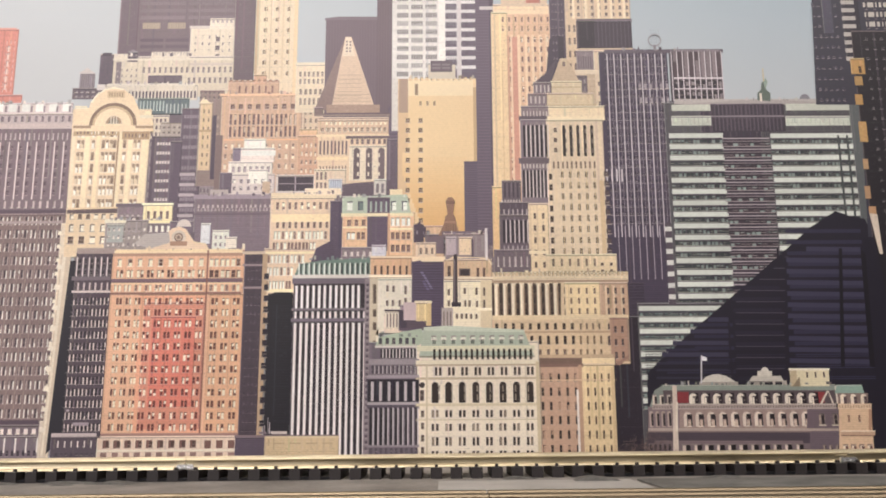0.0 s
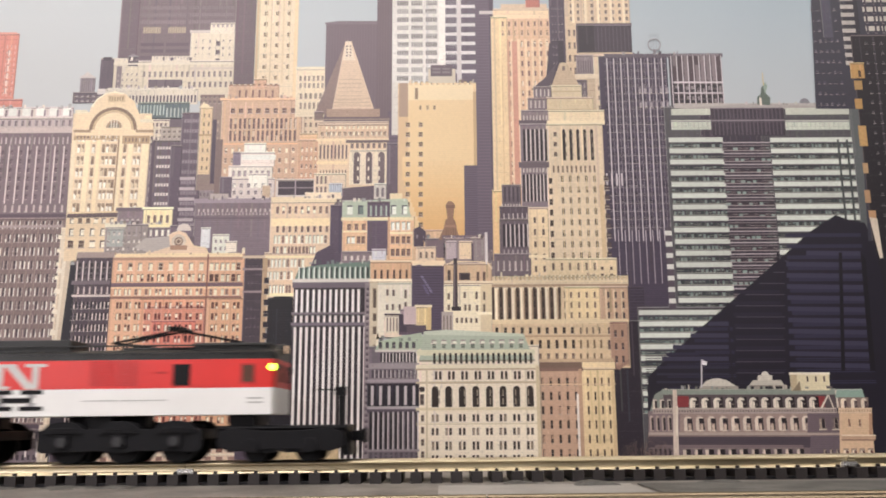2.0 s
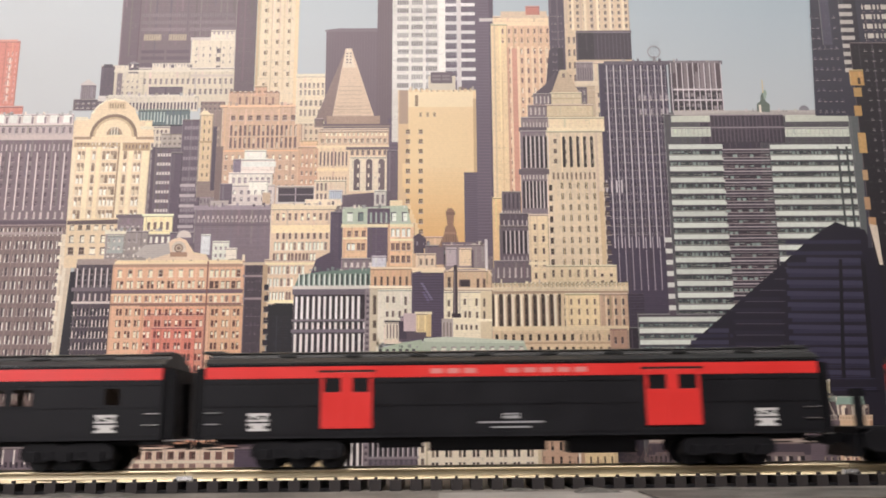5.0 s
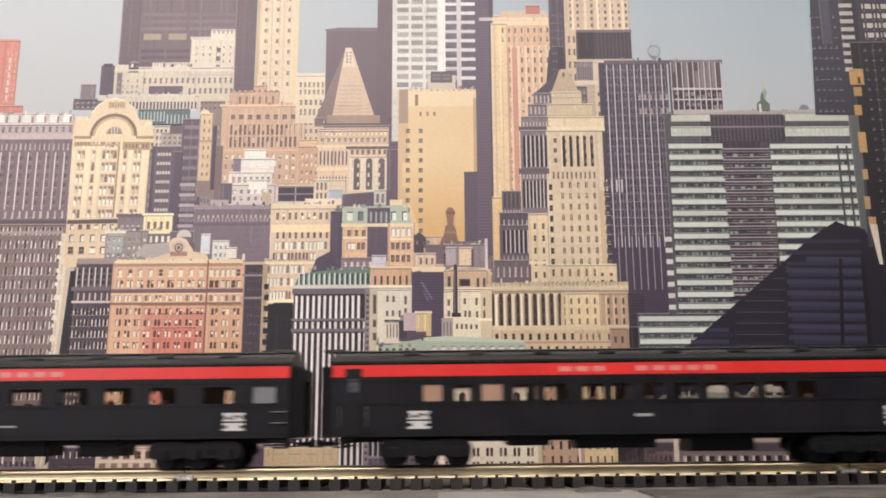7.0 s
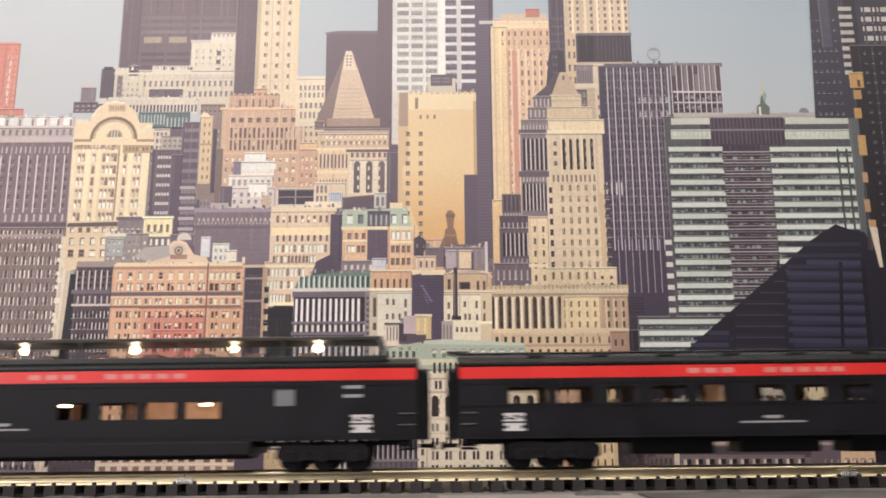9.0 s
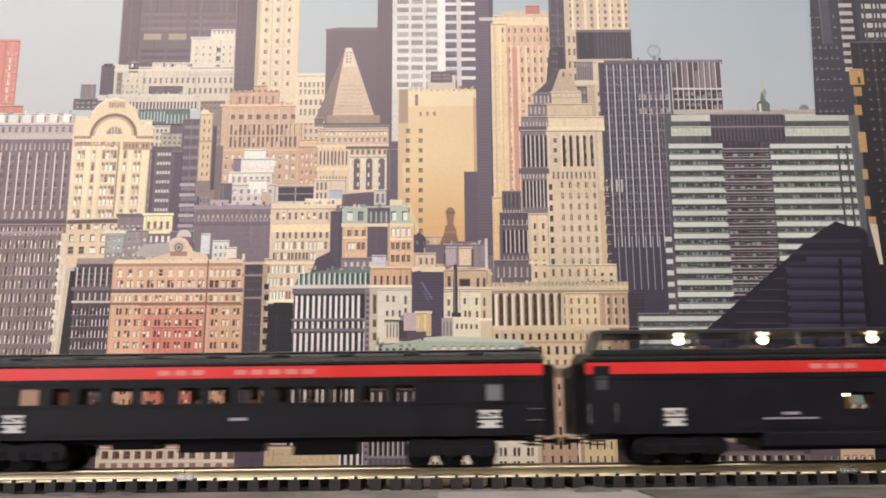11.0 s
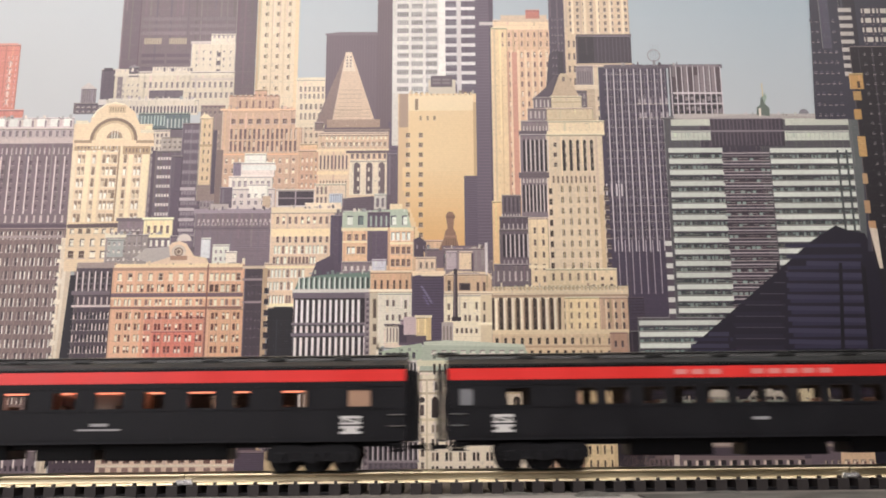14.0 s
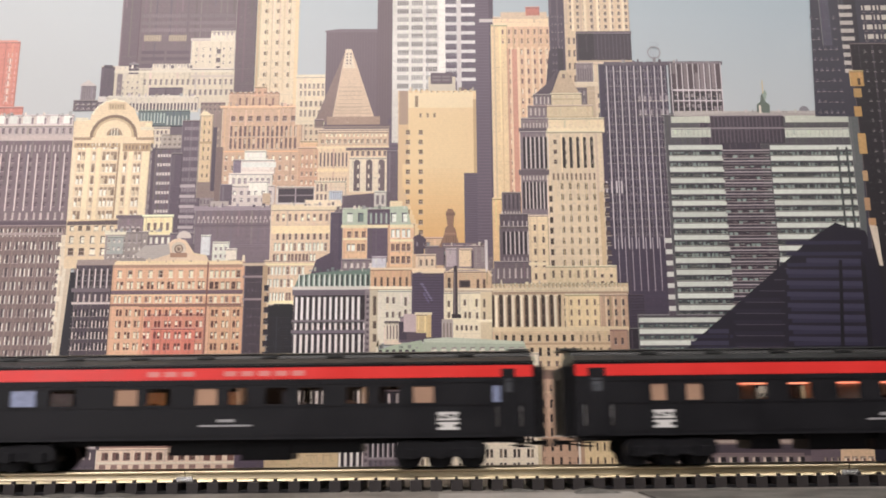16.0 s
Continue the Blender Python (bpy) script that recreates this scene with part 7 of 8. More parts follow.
def car_shell(name, label, windows, group="passenger cars", doors=(), wz=(0.0437, 0.0552), blank=(), warm=(), blue=(), title=700, number=537,
              wide_text=0, roof_step=True, extra=(), grabs=(True, True), underboxes=((332, 447), (507, 652), (697, 772)), lows=(0.0074, 0.0100, 0.0124)):
    """A passenger car: side walls with real openings, panes, stripe, roof, floor, ends, diaphragms, trucks and underfloor boxes.
    Windows and doors are given as distances from the front end in drawing units."""
    car = tagged(new(name), label, "train car", group=group)
    X = lambda s: LEN / 2 - s * U
    z0, zt = 0.0198, 0.0715
    ops = [(X(b), X(a), wz[0], wz[1]) for a, b in windows] + [(X(b), X(a), c, d) for a, b, c, d in extra]
    for s in (-1, 1):
        bm = bmesh.new()
        ya, yb = sorted((s * (HALF - 0.0014), s * HALF))
        side_wall(bm, ops, z0, zt, ya, yb, -LEN / 2, LEN / 2)
        bmesh.ops.remove_doubles(bm, verts=bm.verts[:], dist=1e-6)
        wall = part("side_wall", bm, BODY, car)
        bm = bmesh.new()
        ya, yb = sorted((s * HALF, s * (HALF + 0.0003)))
        brick(bm, (-LEN / 2 + 0.0006, ya, 0.0611), (LEN / 2 - 0.0006, yb, 0.0692))
        part("stripe", bm, RED, wall, "bright red painted letterboard stripe")
        bm = bmesh.new()
        ya, yb = sorted((s * HALF, s * (HALF + 0.0005)))
        for z in (0.0225, 0.0575) if extra else (0.0419, 0.0225, 0.0575):
            brick(bm, (-LEN / 2, ya, z), (LEN / 2, yb, z + 0.0006))
        k = int(LEN / 0.004)
        part("belt_rail", bm, BODY, wall)
        bm = bmesh.new()
        for i in range(k):
            x = -LEN / 2 + 0.002 + i * LEN / k
            for z in (0.0237,) if extra else (0.0409, 0.0237):
                brick(bm, (x, ya, z), (x + 0.0005, (ya + yb) / 2 + 0.00005, z + 0.0005))
        tagged(part("rivets", bm, BODY, wall), kind="stuff")
        for (a, b, c, d) in ops:
            bm = bmesh.new()
            yq = s * (HALF - 0.0009)
            brick(bm, (a, yq - 0.0002, c), (b, yq + 0.0002, d))
            idx = [i for i, o in enumerate(ops) if o == (a, b, c, d)][0]
            mt = GLASS
            if idx in blank:
                mt = FROST
            elif idx in warm:
                mt = CURTAIN
            elif idx in blue:
                mt = BLUEISH
            pane = part("pane", bm, mt, wall)
            pane.visible_shadow = mt is not GLASS
        for (a, b) in doors:
            bm = bmesh.new()
            ya, yb = sorted((s * HALF, s * (HALF + 0.0008)))
            side_wall(bm, [(X(b) + 0.0022, X(a) - 0.0022, 0.0505, 0.0600)], 0.0208, 0.0668, ya, yb, X(b), X(a))
            d = part("vestibule_door", bm, BODY, wall, bevel=0.0002)
            boxpart("door_pane", (X(b) + 0.0022, min(s * HALF, s * (HALF + 0.0003)), 0.0505), (X(a) - 0.0022, max(s * HALF, s * (HALF + 0.0003)), 0.0600), DOORPANE, d)
            for xx in (X(b) - 0.0035, X(a) + 0.0035):
                bm = bmesh.new()
                rod(bm, (xx, s * (HALF + 0.0009), 0.027), (xx, s * (HALF + 0.0009), 0.041), 0.0004)
                part("handrail", bm, SILVER, d)
    prof = [(-HALF - 0.0008, 0.0708), (-HALF - 0.0008, 0.0722), (-0.026, 0.0752), (-0.0185, 0.0766)]
    if roof_step:
        prof += [(-0.0178, 0.0792), (-0.019, 0.0797), (-0.010, 0.0812), (0, 0.0816)]
    else:
        prof += [(-0.010, 0.0776), (0, 0.0780)]
    prof += [(-y, z) for y, z in prof[-2::-1]]
    bm = bmesh.new()
    loft(bm, prof, -LEN / 2 - 0.0005, LEN / 2 + 0.0005)
    roof = part("roof", bm, ROOF, car, "dull black clerestory roof")
    if roof_step:
        for i in range(8):
            for s in (-1, 1):
                xx = -LEN / 2 + 0.05 + i * 0.047
                boxpart("roof_vent", (xx, min(s * 0.0178, s * 0.0205), 0.0767), (xx + 0.012, max(s * 0.0178, s * 0.0205), 0.0788), ROOF, roof, bevel=0.0003)
        for e in (-1, 1):
            bm = bmesh.new()
            brick(bm, (e * LEN / 2 - e * 0.004 - 0.012, -0.012, 0.0805), (e * LEN / 2 - e * 0.004 + 0.004, 0.012, 0.0824))
            part("roof_hatch", bm, ROOF, roof, bevel=0.0008)
    boxpart("car_floor", (-LEN / 2, -HALF + 0.0016, 0.0200), (LEN / 2, HALF - 0.0016, 0.0216), UNDER, car)
    boxpart("underframe", (-LEN / 2 + 0.004, -0.012, 0.0158), (LEN / 2 - 0.004, 0.012, 0.0198), UNDER, car)
    for e in (-1, 1):
        bm = bmesh.new()
        x = e * LEN / 2
        side_wall(bm, [(-0.0075, 0.0075, 0.022, 0.058)], 0.0198, 0.0712, 0, 1, -HALF + 0.0016, HALF - 0.0016)
        for v in bm.verts:
            v.co = Vector((x - e * (0.0004 + 0.0012 * v.co.y), v.co.x, v.co.z))
        part("end_wall", bm, BODY, car)
        bm = bmesh.new()
        for i in range(4):
            a, b = sorted((x + e * (0.0004 + i * 0.0020), x + e * (0.0019 + i * 0.0020)))
            q = 0.0298 - 0.0014 * (i % 2)
            side_wall(bm, [(-0.0085, 0.0085, 0.0215, 0.060)], 0.0200, 0.0690 - 0.001 * (i % 2), a, b, -q, q)
        for v in bm.verts:
            if abs(v.co.y) > 0.1:
                v.co = Vector((v.co.y, v.co.x, v.co.z))
        part("diaphragm", bm, UNDER, car, "folded black rubber diaphragm")
        bm = bmesh.new()
        brick(bm, (min(x, x + e * 0.0125), -0.003, 0.0135), (max(x, x + e * 0.0125), 0.003, 0.0165))
        brick(bm, (min(x + e * 0.0095, x + e * 0.0130), -0.0045, 0.0122), (max(x + e * 0.0095, x + e * 0.0130), 0.0045, 0.0178))
        part("coupler", bm, UNDER, car, bevel=0.0005)
        boxpart("foot_plate", (min(x, x + e * 0.0088), -0.0270, 0.0190), (max(x, x + e * 0.0088), 0.0270, 0.0198), SILVER, car, "bright metal foot plate", bevel=0.0002)
        for s in (-1, 1):
            bm = bmesh.new()
            for i in range(3):
                xa = x - e * (0.0015 + 0.0115)
                brick(bm, (min(x - e * 0.0015, xa), s * (HALF - 0.003 - i * 0.002) - 0.002, 0.0172 - i * 0.0024), (max(x - e * 0.0015, xa), s * (HALF - 0.003 - i * 0.002) + 0.002, 0.0182 - i * 0.0024))
            part("step", bm, UNDER, car)
        if grabs[0 if e > 0 else 1]:
            for z in (0.0300, 0.0377):
                for s in (-1, 1):
                    bm = bmesh.new()
                    xa, xb = x - e * 0.0015, x - e * 0.0125
                    rod(bm, (xa, s * (HALF + 0.0011), z), (xb, s * (HALF + 0.0011), z), 0.0004)
                    part("grab_iron", bm, SILVER, car, "thin bright metal grab iron")
    for sx in (165, 919):
        wheelset_truck(car, X(sx), (-1, 0, 1), 0.0225, 0.0078)
    for (a, b), low in zip(underboxes, lows):
        boxpart("underfloor_box", (X(b), -0.0150, low), (X(a), 0.0150, 0.0200), UNDER, car, bevel=0.0006)
    for i in range(7):
        bm = bmesh.new()
        a = X(230 + i * 95)
        for s in (-1, 1):
            brick(bm, (a, s * 0.017 - 0.007, 0.0216), (a + 0.008, s * 0.017 + 0.007, 0.031))
            brick(bm, (a - 0.002, s * 0.017 - 0.007, 0.0216), (a, s * 0.017 + 0.007, 0.0465))
        part("seat", bm, SEAT, car, bevel=0.0006)
    emblem(car, X(97 if grabs[0] else 151))
    emblem(car, X(987 if grabs[1] else 930))
    if title:
        front = X(title - 274)
        letters(car, ((front, 5, 30 * U), (front - 195 * U, 3, 30 * U)), 0.0634, 0.0036, TITLE, HALF + 0.0003)
    for s in (-1, 1):
        ya, yb = sorted((s * HALF, s * (HALF + 0.0003)))
        boxpart("number_bar", (X(number) - 0.006, ya, 0.0318), (X(number) + 0.006, yb, 0.0338), DIMLETTER, car, "small grey lettering bar")
        if wide_text:
            boxpart("text_bar", (X(number) - wide_text * U / 2, ya, 0.0288), (X(number) + wide_text * U / 2, yb, 0.0300), DIMLETTER, car, "small grey lettering bar")
    return car


# Glowing strip added under the roof to brighten the car's inside.
def ceiling_strip(car, z=0.0688):
    return boxpart("added_light", (-LEN / 2 + 0.05, -0.003, z), (LEN / 2 - 0.05, 0.003, z + 0.0008), STRIP_WARM if z > 0.06 else STRIP_RED, car, "warm light strip added inside the car")


def partitions(car, spots):
    for s in spots:
        x = LEN / 2 - s * U
        boxpart("partition", (x - 0.0008, -HALF + 0.0016, 0.0217), (x + 0.0008, 0.006, 0.0700), INSIDE, car)


def w_from(end, *spans):
    return [(end - b, end - a) for a, b in spans]


def baggage_car():
    car = car_shell("baggage_car", "black model baggage car with red sliding doors and red stripe", [], "train", title=683, number=545, wide_text=115,
                    underboxes=((318, 440), (480, 690), (700, 780)), extra=())
    X = lambda s: LEN / 2 - s * U
    for a, b in ((211, 308), (788, 878)):
        for s in (-1, 1):
            bm = bmesh.new()
            ya, yb = sorted((s * (HALF + 0.0001), s * (HALF + 0.0014)))
            m = (a + b) / 2
            side_wall(bm, [(X(b) + 0.0022, X(m) - 0.0042, 0.0510, 0.0610), (X(m) + 0.0042, X(a) - 0.0022, 0.0510, 0.0610)], 0.0262, 0.0648, ya, yb, X(b), X(a))
            d = part("baggage_door", bm, RED, car, "bright red sliding baggage door", bevel=0.0003)
            for c, e in ((X(b) + 0.0022, X(m) - 0.0042), (X(m) + 0.0042, X(a) - 0.0022)):
                boxpart("door_pane", (c, min(s * (HALF + 0.0002), s * (HALF + 0.0006)), 0.0510), (e, max(s * (HALF + 0.0002), s * (HALF + 0.0006)), 0.0610), INK_BLACK, d)
            boxpart("drip_rail", (X(b) - 0.002, ya, 0.0650), (X(a) + 0.002, yb + (0.0004 if s > 0 else 0), 0.0664), ROOF, d)
    for w, z in ((70, 0.0255), (30, 0.0345)):
        for s in (-1, 1):
            ya, yb = sorted((s * HALF, s * (HALF + 0.0003)))
            boxpart("text_bar", (X(545) - w * U / 2, ya, z), (X(545) + w * U / 2, yb, z + 0.001), DIMLETTER, car)
    return car


COACH = w_from(1187, (265, 298), (320, 352), (368, 404), (425, 463), (478, 518), (546, 582), (598, 636), (653, 690), (708, 748), (760, 800), (813, 853), (868, 908), (922, 957), (1085, 1112))


def make_cars():
    cars = [baggage_car()]
    c = car_shell("coach", "black model coach with red stripe and clear side windows", COACH, doors=((1030, 1060),), warm=(0, 2), blank=(), title=679, number=537, grabs=(True, False))
    ceiling_strip(c)
    cars.append(c)
    c = car_shell("parlor_car", "black model parlor car with red stripe and paired windows",
                  w_from(1268, (273, 340), (357, 421), (448, 500), (523, 585), (604, 654), (705, 756), (775, 831), (860, 913), (943, 990), (1022, 1067), (1115, 1168), (1203, 1243)),
                  warm=(), blank=(11,), title=676, number=535, wide_text=115, underboxes=((305, 384), (438, 580), (628, 775)), lows=(0.0080, 0.0085, 0.0078))
    ceiling_strip(c)
    partitions(c, (620,))
    cars.append(c)
    cars.append(dome_car())
    c = car_shell("coach", "black model coach with red stripe and clear side windows", COACH, doors=((1030, 1060),), warm=(0,), blank=(13,), title=679, number=537, grabs=(True, False))
    ceiling_strip(c)
    cars.append(c)
    c = car_shell("coach", "black model coach with red stripe and pale end window",
                  w_from(1325, (262, 285), (345, 385), (470, 502), (520, 560), (586, 622), (638, 676), (698, 734), (750, 792), (800, 840), (858, 897), (913, 951), (968, 1006), (1025, 1068), (1180, 1216)),
                  doors=((32, 58),), warm=(), blank=(0, 13), title=680, number=537, grabs=(False, True),
                  underboxes=((235, 366), (406, 553), (611, 760)), lows=(0.0080, 0.0072, 0.0078))
    ceiling_strip(c)
    cars.append(c)
    c = car_shell("sleeping_car", "black model sleeping car with red stripe and curtained windows",
                  w_from(1340, (390, 416), (452, 479), (546, 593), (633, 673), (718, 758), (795, 841), (878, 913), (957, 1002), (1038, 1064), (1122, 1166), (1238, 1277)),
                  doors=((1030, 1060),), warm=(0, 1, 10), title=0, number=537, wide_text=75, grabs=(True, False), underboxes=((320, 540), (560, 664), (714, 768)), lows=(0.0078, 0.0084, 0.0092))
    ceiling_strip(c, 0.0554)
    # A second added strip, hidden above the windows, warms the compartments.
    boxpart("added_light", (-LEN / 2 + 0.05, 0.012, 0.0688), (LEN / 2 - 0.05, 0.016, 0.0694), STRIP_WARM, c, "warm light strip added inside the car")
    partitions(c, (180, 330, 480, 640))
    for a, b in ((484, 636), (742, 792)):
        boxpart("berth_wall", (LEN / 2 - b * U, -0.002, 0.0217), (LEN / 2 - a * U, -0.0008, 0.0690), LOUNGE, c, "warm tan berth wall")
    cars.append(c)
    c = car_shell("dining_car", "black model dining car with red stripe and curtained windows",
                  w_from(938, (18, 62), (86, 132), (203, 241), (258, 299), (344, 381), (402, 432), (466, 506), (524, 566), (608, 646), (666, 702), (726, 762), (866, 880)),
                  doors=((32, 56),), warm=(2, 4, 10), blue=(0, 11), title=678, number=540, wide_text=92, grabs=(False, True), underboxes=((304, 432), (432, 521), (521, 650)), lows=(0.0098, 0.0052, 0.0090))
    ceiling_strip(c)
    partitions(c, (300, 520, 760))
    cars.append(c)
    return cars


def dome_car():
    """The taller dome car: glazed roof gallery with bulbs, lounge windows set low, deep skirts."""
    X = lambda s: LEN / 2 - s * U
    low = [(870 - b, 870 - a, 0.0355, 0.0470) for a, b in ((240, 293), (315, 376), (390, 447), (464, 524))]
    car = car_shell("dome_car", "black model dome car with lit glass roof gallery", w_from(870, (620, 655)), "train", doors=((1040, 1070),), blank=(0,), extra=low, title=683, number=727,
                    wide_text=95, roof_step=False, underboxes=((300, 770),), grabs=(True, False))
    boxpart("skirt", (X(775), -HALF, 0.0105), (X(290), HALF, 0.0197), BODY, car, bevel=0.0008)
    for s in (-1, 1):
        for z in (0.0490, 0.0552):
            boxpart("vent_grille", (X(130), min(s * HALF, s * (HALF + 0.0004)), z), (X(95), max(s * HALF, s * (HALF + 0.0004)), z + 0.0022), DIMLETTER, car)
    d0, d1 = X(1068), X(52)
    bm = bmesh.new()
    prof = [(-0.0285, 0.0745), (-0.0285, 0.0785), (0.0285, 0.0785), (0.0285, 0.0745)]
    loft(bm, prof, d0, d1)
    base = part("dome_base", bm, ROOF, car, bevel=0.0004)
    bm = bmesh.new()
    prof = [(-0.0255, 0.0902), (-0.022, 0.0925), (-0.012, 0.0942), (0, 0.0947), (0.012, 0.0942), (0.022, 0.0925), (0.0255, 0.0902)]
    loft(bm, prof, d0 + 0.006, d1 - 0.006)
    part("dome_roof", bm, ROOF, car, "black domed roof over the gallery")
    n = 11
    for i in range(n + 1):
        x = d0 + 0.003 + (d1 - d0 - 0.006) * i / n
        lean = 0.004 if i == 0 else (-0.004 if i == n else 0)
        for s in (-1, 1):
            bm = bmesh.new()
            rod(bm, (x, s * 0.0278, 0.0783), (x + lean, s * 0.0250, 0.0905), 0.0011)
            part("dome_post", bm, ROOF, car)
    for i in range(n):
        xa = d0 + 0.003 + (d1 - d0 - 0.006) * i / n
        xb = d0 + 0.003 + (d1 - d0 - 0.006) * (i + 1) / n
        for s in (-1, 1):
            bm = bmesh.new()
            vs = [bm.verts.new(c) for c in ((xa, s * 0.0276, 0.0785), (xb, s * 0.0276, 0.0785), (xb, s * 0.0250, 0.0903), (xa, s * 0.0250, 0.0903),
                                            (xa, s * 0.0272, 0.0785), (xb, s * 0.0272, 0.0785), (xb, s * 0.0246, 0.0903), (xa, s * 0.0246, 0.0903))]
            for q in ((0, 1, 2, 3), (7, 6, 5, 4), (0, 4, 5, 1), (1, 5, 6, 2), (2, 6, 7, 3), (3, 7, 4, 0)):
                bm.faces.new([vs[j] for j in q])
            g = part("dome_pane", bm, DOMEGLASS, car)
            g.visible_shadow = False
    for e, x in ((-1, d0 + 0.002), (1, d1 - 0.002)):
        bm = bmesh.new()
        plate(bm, [(-0.027, 0.0785), (0.027, 0.0785), (0.024, 0.0903), (-0.024, 0.0903)], 0, 0.0006)
        for v in bm.verts:
            v.co = Vector((x - e * (v.co.y + (v.co.z - 0.0785) * 0.35), v.co.x, v.co.z))
        part("dome_end_pane", bm, ROOF, car)
    for s in (187, 346, 530, 735, 893):
        bm = bmesh.new()
        bmesh.ops.create_uvsphere(bm, u_segments=10, v_segments=8, radius=0.0029, matrix=Matrix.Translation((X(s), 0.0, 0.0868)))
        part("bulb", bm, LAMP_WARM, car, "glowing warm bulb")
    for i in range(14):
        x = X(72 + i * 14 + (i % 3) * 4)
        boxpart("sill_stud", (x - 0.0007, -HALF - 0.0006, 0.0190), (x + 0.0007, -HALF, 0.0199), SILVER, car)
    for i in range(8):
        x = X(200 + i * 95)
        boxpart("gallery_seat", (x - 0.006, -0.018, 0.0770), (x + 0.006, 0.018, 0.0818), SEAT, car, bevel=0.0008)
    for s in (375, 625):
        bm = bmesh.new()
        rod(bm, (X(s) - 0.0036, -0.024, 0.0455), (X(s) + 0.0036, -0.024, 0.0455), 0.0008, 8)
        part("lounge_lamp", bm, LAMP_WARM, car, "glowing lounge lamp tube")
    boxpart("lounge_wall", (X(505), 0.004, 0.0217), (X(330), 0.0052, 0.0600), LOUNGE, car, "warm tan lounge partition")
    # Glowing strip added to brighten the lounge.
    boxpart("lounge_light", (X(650), -0.022, 0.0560), (X(340), -0.016, 0.0566), STRIP_WARM, car, "warm light strip added inside the car")
    return car


# ---- the locomotive ----
def locomotive():
    """Electric box locomotive in red over white, black roof, two pantographs, two powered frames and two guiding trucks."""
    lo = tagged(new("electric_locomotive"), "red and white model electric locomotive with raised pantograph", "locomotive", group="train")
    L2, W, OX = 0.1830, 0.0315, -0.003
    SLAT = surface("louvre_slat_red", (0.62, 0.034, 0.032), 0.42, 0, 0.12, 30, 700, 0.08)
    POSTGREY = surface("emblem_grey", (0.36, 0.35, 0.36), 0.5, 0, 0.1)
    FAINT = surface("lettering_faint_grey", (0.46, 0.46, 0.46), 0.5, 0, 0.1)
    PALE = surface("insulator_grey_green", (0.20, 0.21, 0.17), 0.5, 0, 0.3)
    zb, zm, zr, zt = 0.0316, 0.0503, 0.0703, 0.0742
    K = 0.0003975
    X = lambda px: (px - 932) * K

    def ring(h0, h1):
        """Body plan with slightly raked rounded ends between two heights."""
        plan = [(L2 - 0.0025, -W), (L2 - 0.0008, -W + 0.0035), (L2, -W + 0.012), (L2, W - 0.012), (L2 - 0.0008, W - 0.0035), (L2 - 0.0025, W)]
        plan += [(-x, y) for x, y in plan[::-1]]
        plan = [(x + OX, y) for x, y in plan]
        bm = bmesh.new()
        a = [bm.verts.new((x, y, h0)) for x, y in plan]
        b = [bm.verts.new((x, y, h1)) for x, y in plan]
        for i in range(len(a)):
            bm.faces.new((a[i], a[(i + 1) % len(a)], b[(i + 1) % len(a)], b[i]))
        bm.faces.new(a[::-1])
        bm.faces.new(b)
        return bm

    part("lower_body", ring(zb, zm), WHITE, lo, "glossy white lower body band", bevel=0.0004)
    upper = part("upper_body", ring(zm, zr), RED, lo, "glossy red upper body band", bevel=0.0003)
    part("roof_edge", ring(zr, zt), ROOF, lo)
    bm = bmesh.new()
    prof = [(-W - 0.0006, zt), (-W - 0.0006, zt + 0.0010), (-0.024, zt + 0.0034), (0, zt + 0.0045), (0.024, zt + 0.0034), (W + 0.0006, zt + 0.0010), (W + 0.0006, zt)]
    loft(bm, prof, OX - L2 + 0.003, OX + L2 - 0.001)
    roof = part("roof", bm, ROOF, lo, "black locomotive roof")
    for a, b, h, w in ((830, 1002, 0.0122, 0.017), (505, 600, 0.0072, 0.021), (690, 800, 0.0050, 0.018), (1090, 1175, 0.0062, 0.014), (1228, 1366, 0.0086, 0.021)):
        boxpart("roof_box", (X(a), -w, zt + 0.0030), (X(b), w, zt + h), ROOF, roof, bevel=0.0006)
    for s in (-1, 1):
        bm = bmesh.new()
        rod(bm, (X(490), s * 0.0225, zt + 0.0068), (X(1370), s * 0.0225, zt + 0.0068), 0.0006)
        for i in range(11):
            x = X(495 + i * 87)
            rod(bm, (x, s * 0.0225, zt + 0.003), (x, s * 0.0225, zt + 0.0068), 0.0006)
        part("roof_conduit", bm, ROOF, roof)
    for s in (-1, 1):
        face = s * W
        def slab(name, a, b, z0, z1, t, m, par, label="", bev=0.0):
            y0, y1 = sorted((face, face + s * t))
            return boxpart(name, (X(a), y0, z0), (X(b), y1, z1), m, par, label, bev)
        for a, b in ((508, 535), (1322, 1349)):
            fr = slab("cab_window", a, b, 0.0530, 0.0672, 0.0005, DARKRED, upper)
            y0, y1 = sorted((face + s * 0.0005, face + s * 0.0007))
            boxpart("pane", (X(a) + 0.0014, y0, 0.0543), (X(b) - 0.0014, y1, 0.0660), surface("cab_glass", (0.13, 0.07, 0.055), 0.15, 0, 0.3), fr)
        for a, b in ((621, 651), (1203, 1233)):
            fr = slab("engine_door_window", a, b, 0.0522, 0.0670, 0.0006, INK_BLACK, upper, "black window in the body side", 0.0001)
        for a, b in ((668, 685), (1172, 1190)):
            slab("door_handle", a, b, 0.0612, 0.0618, 0.0006, DARKRED, upper)
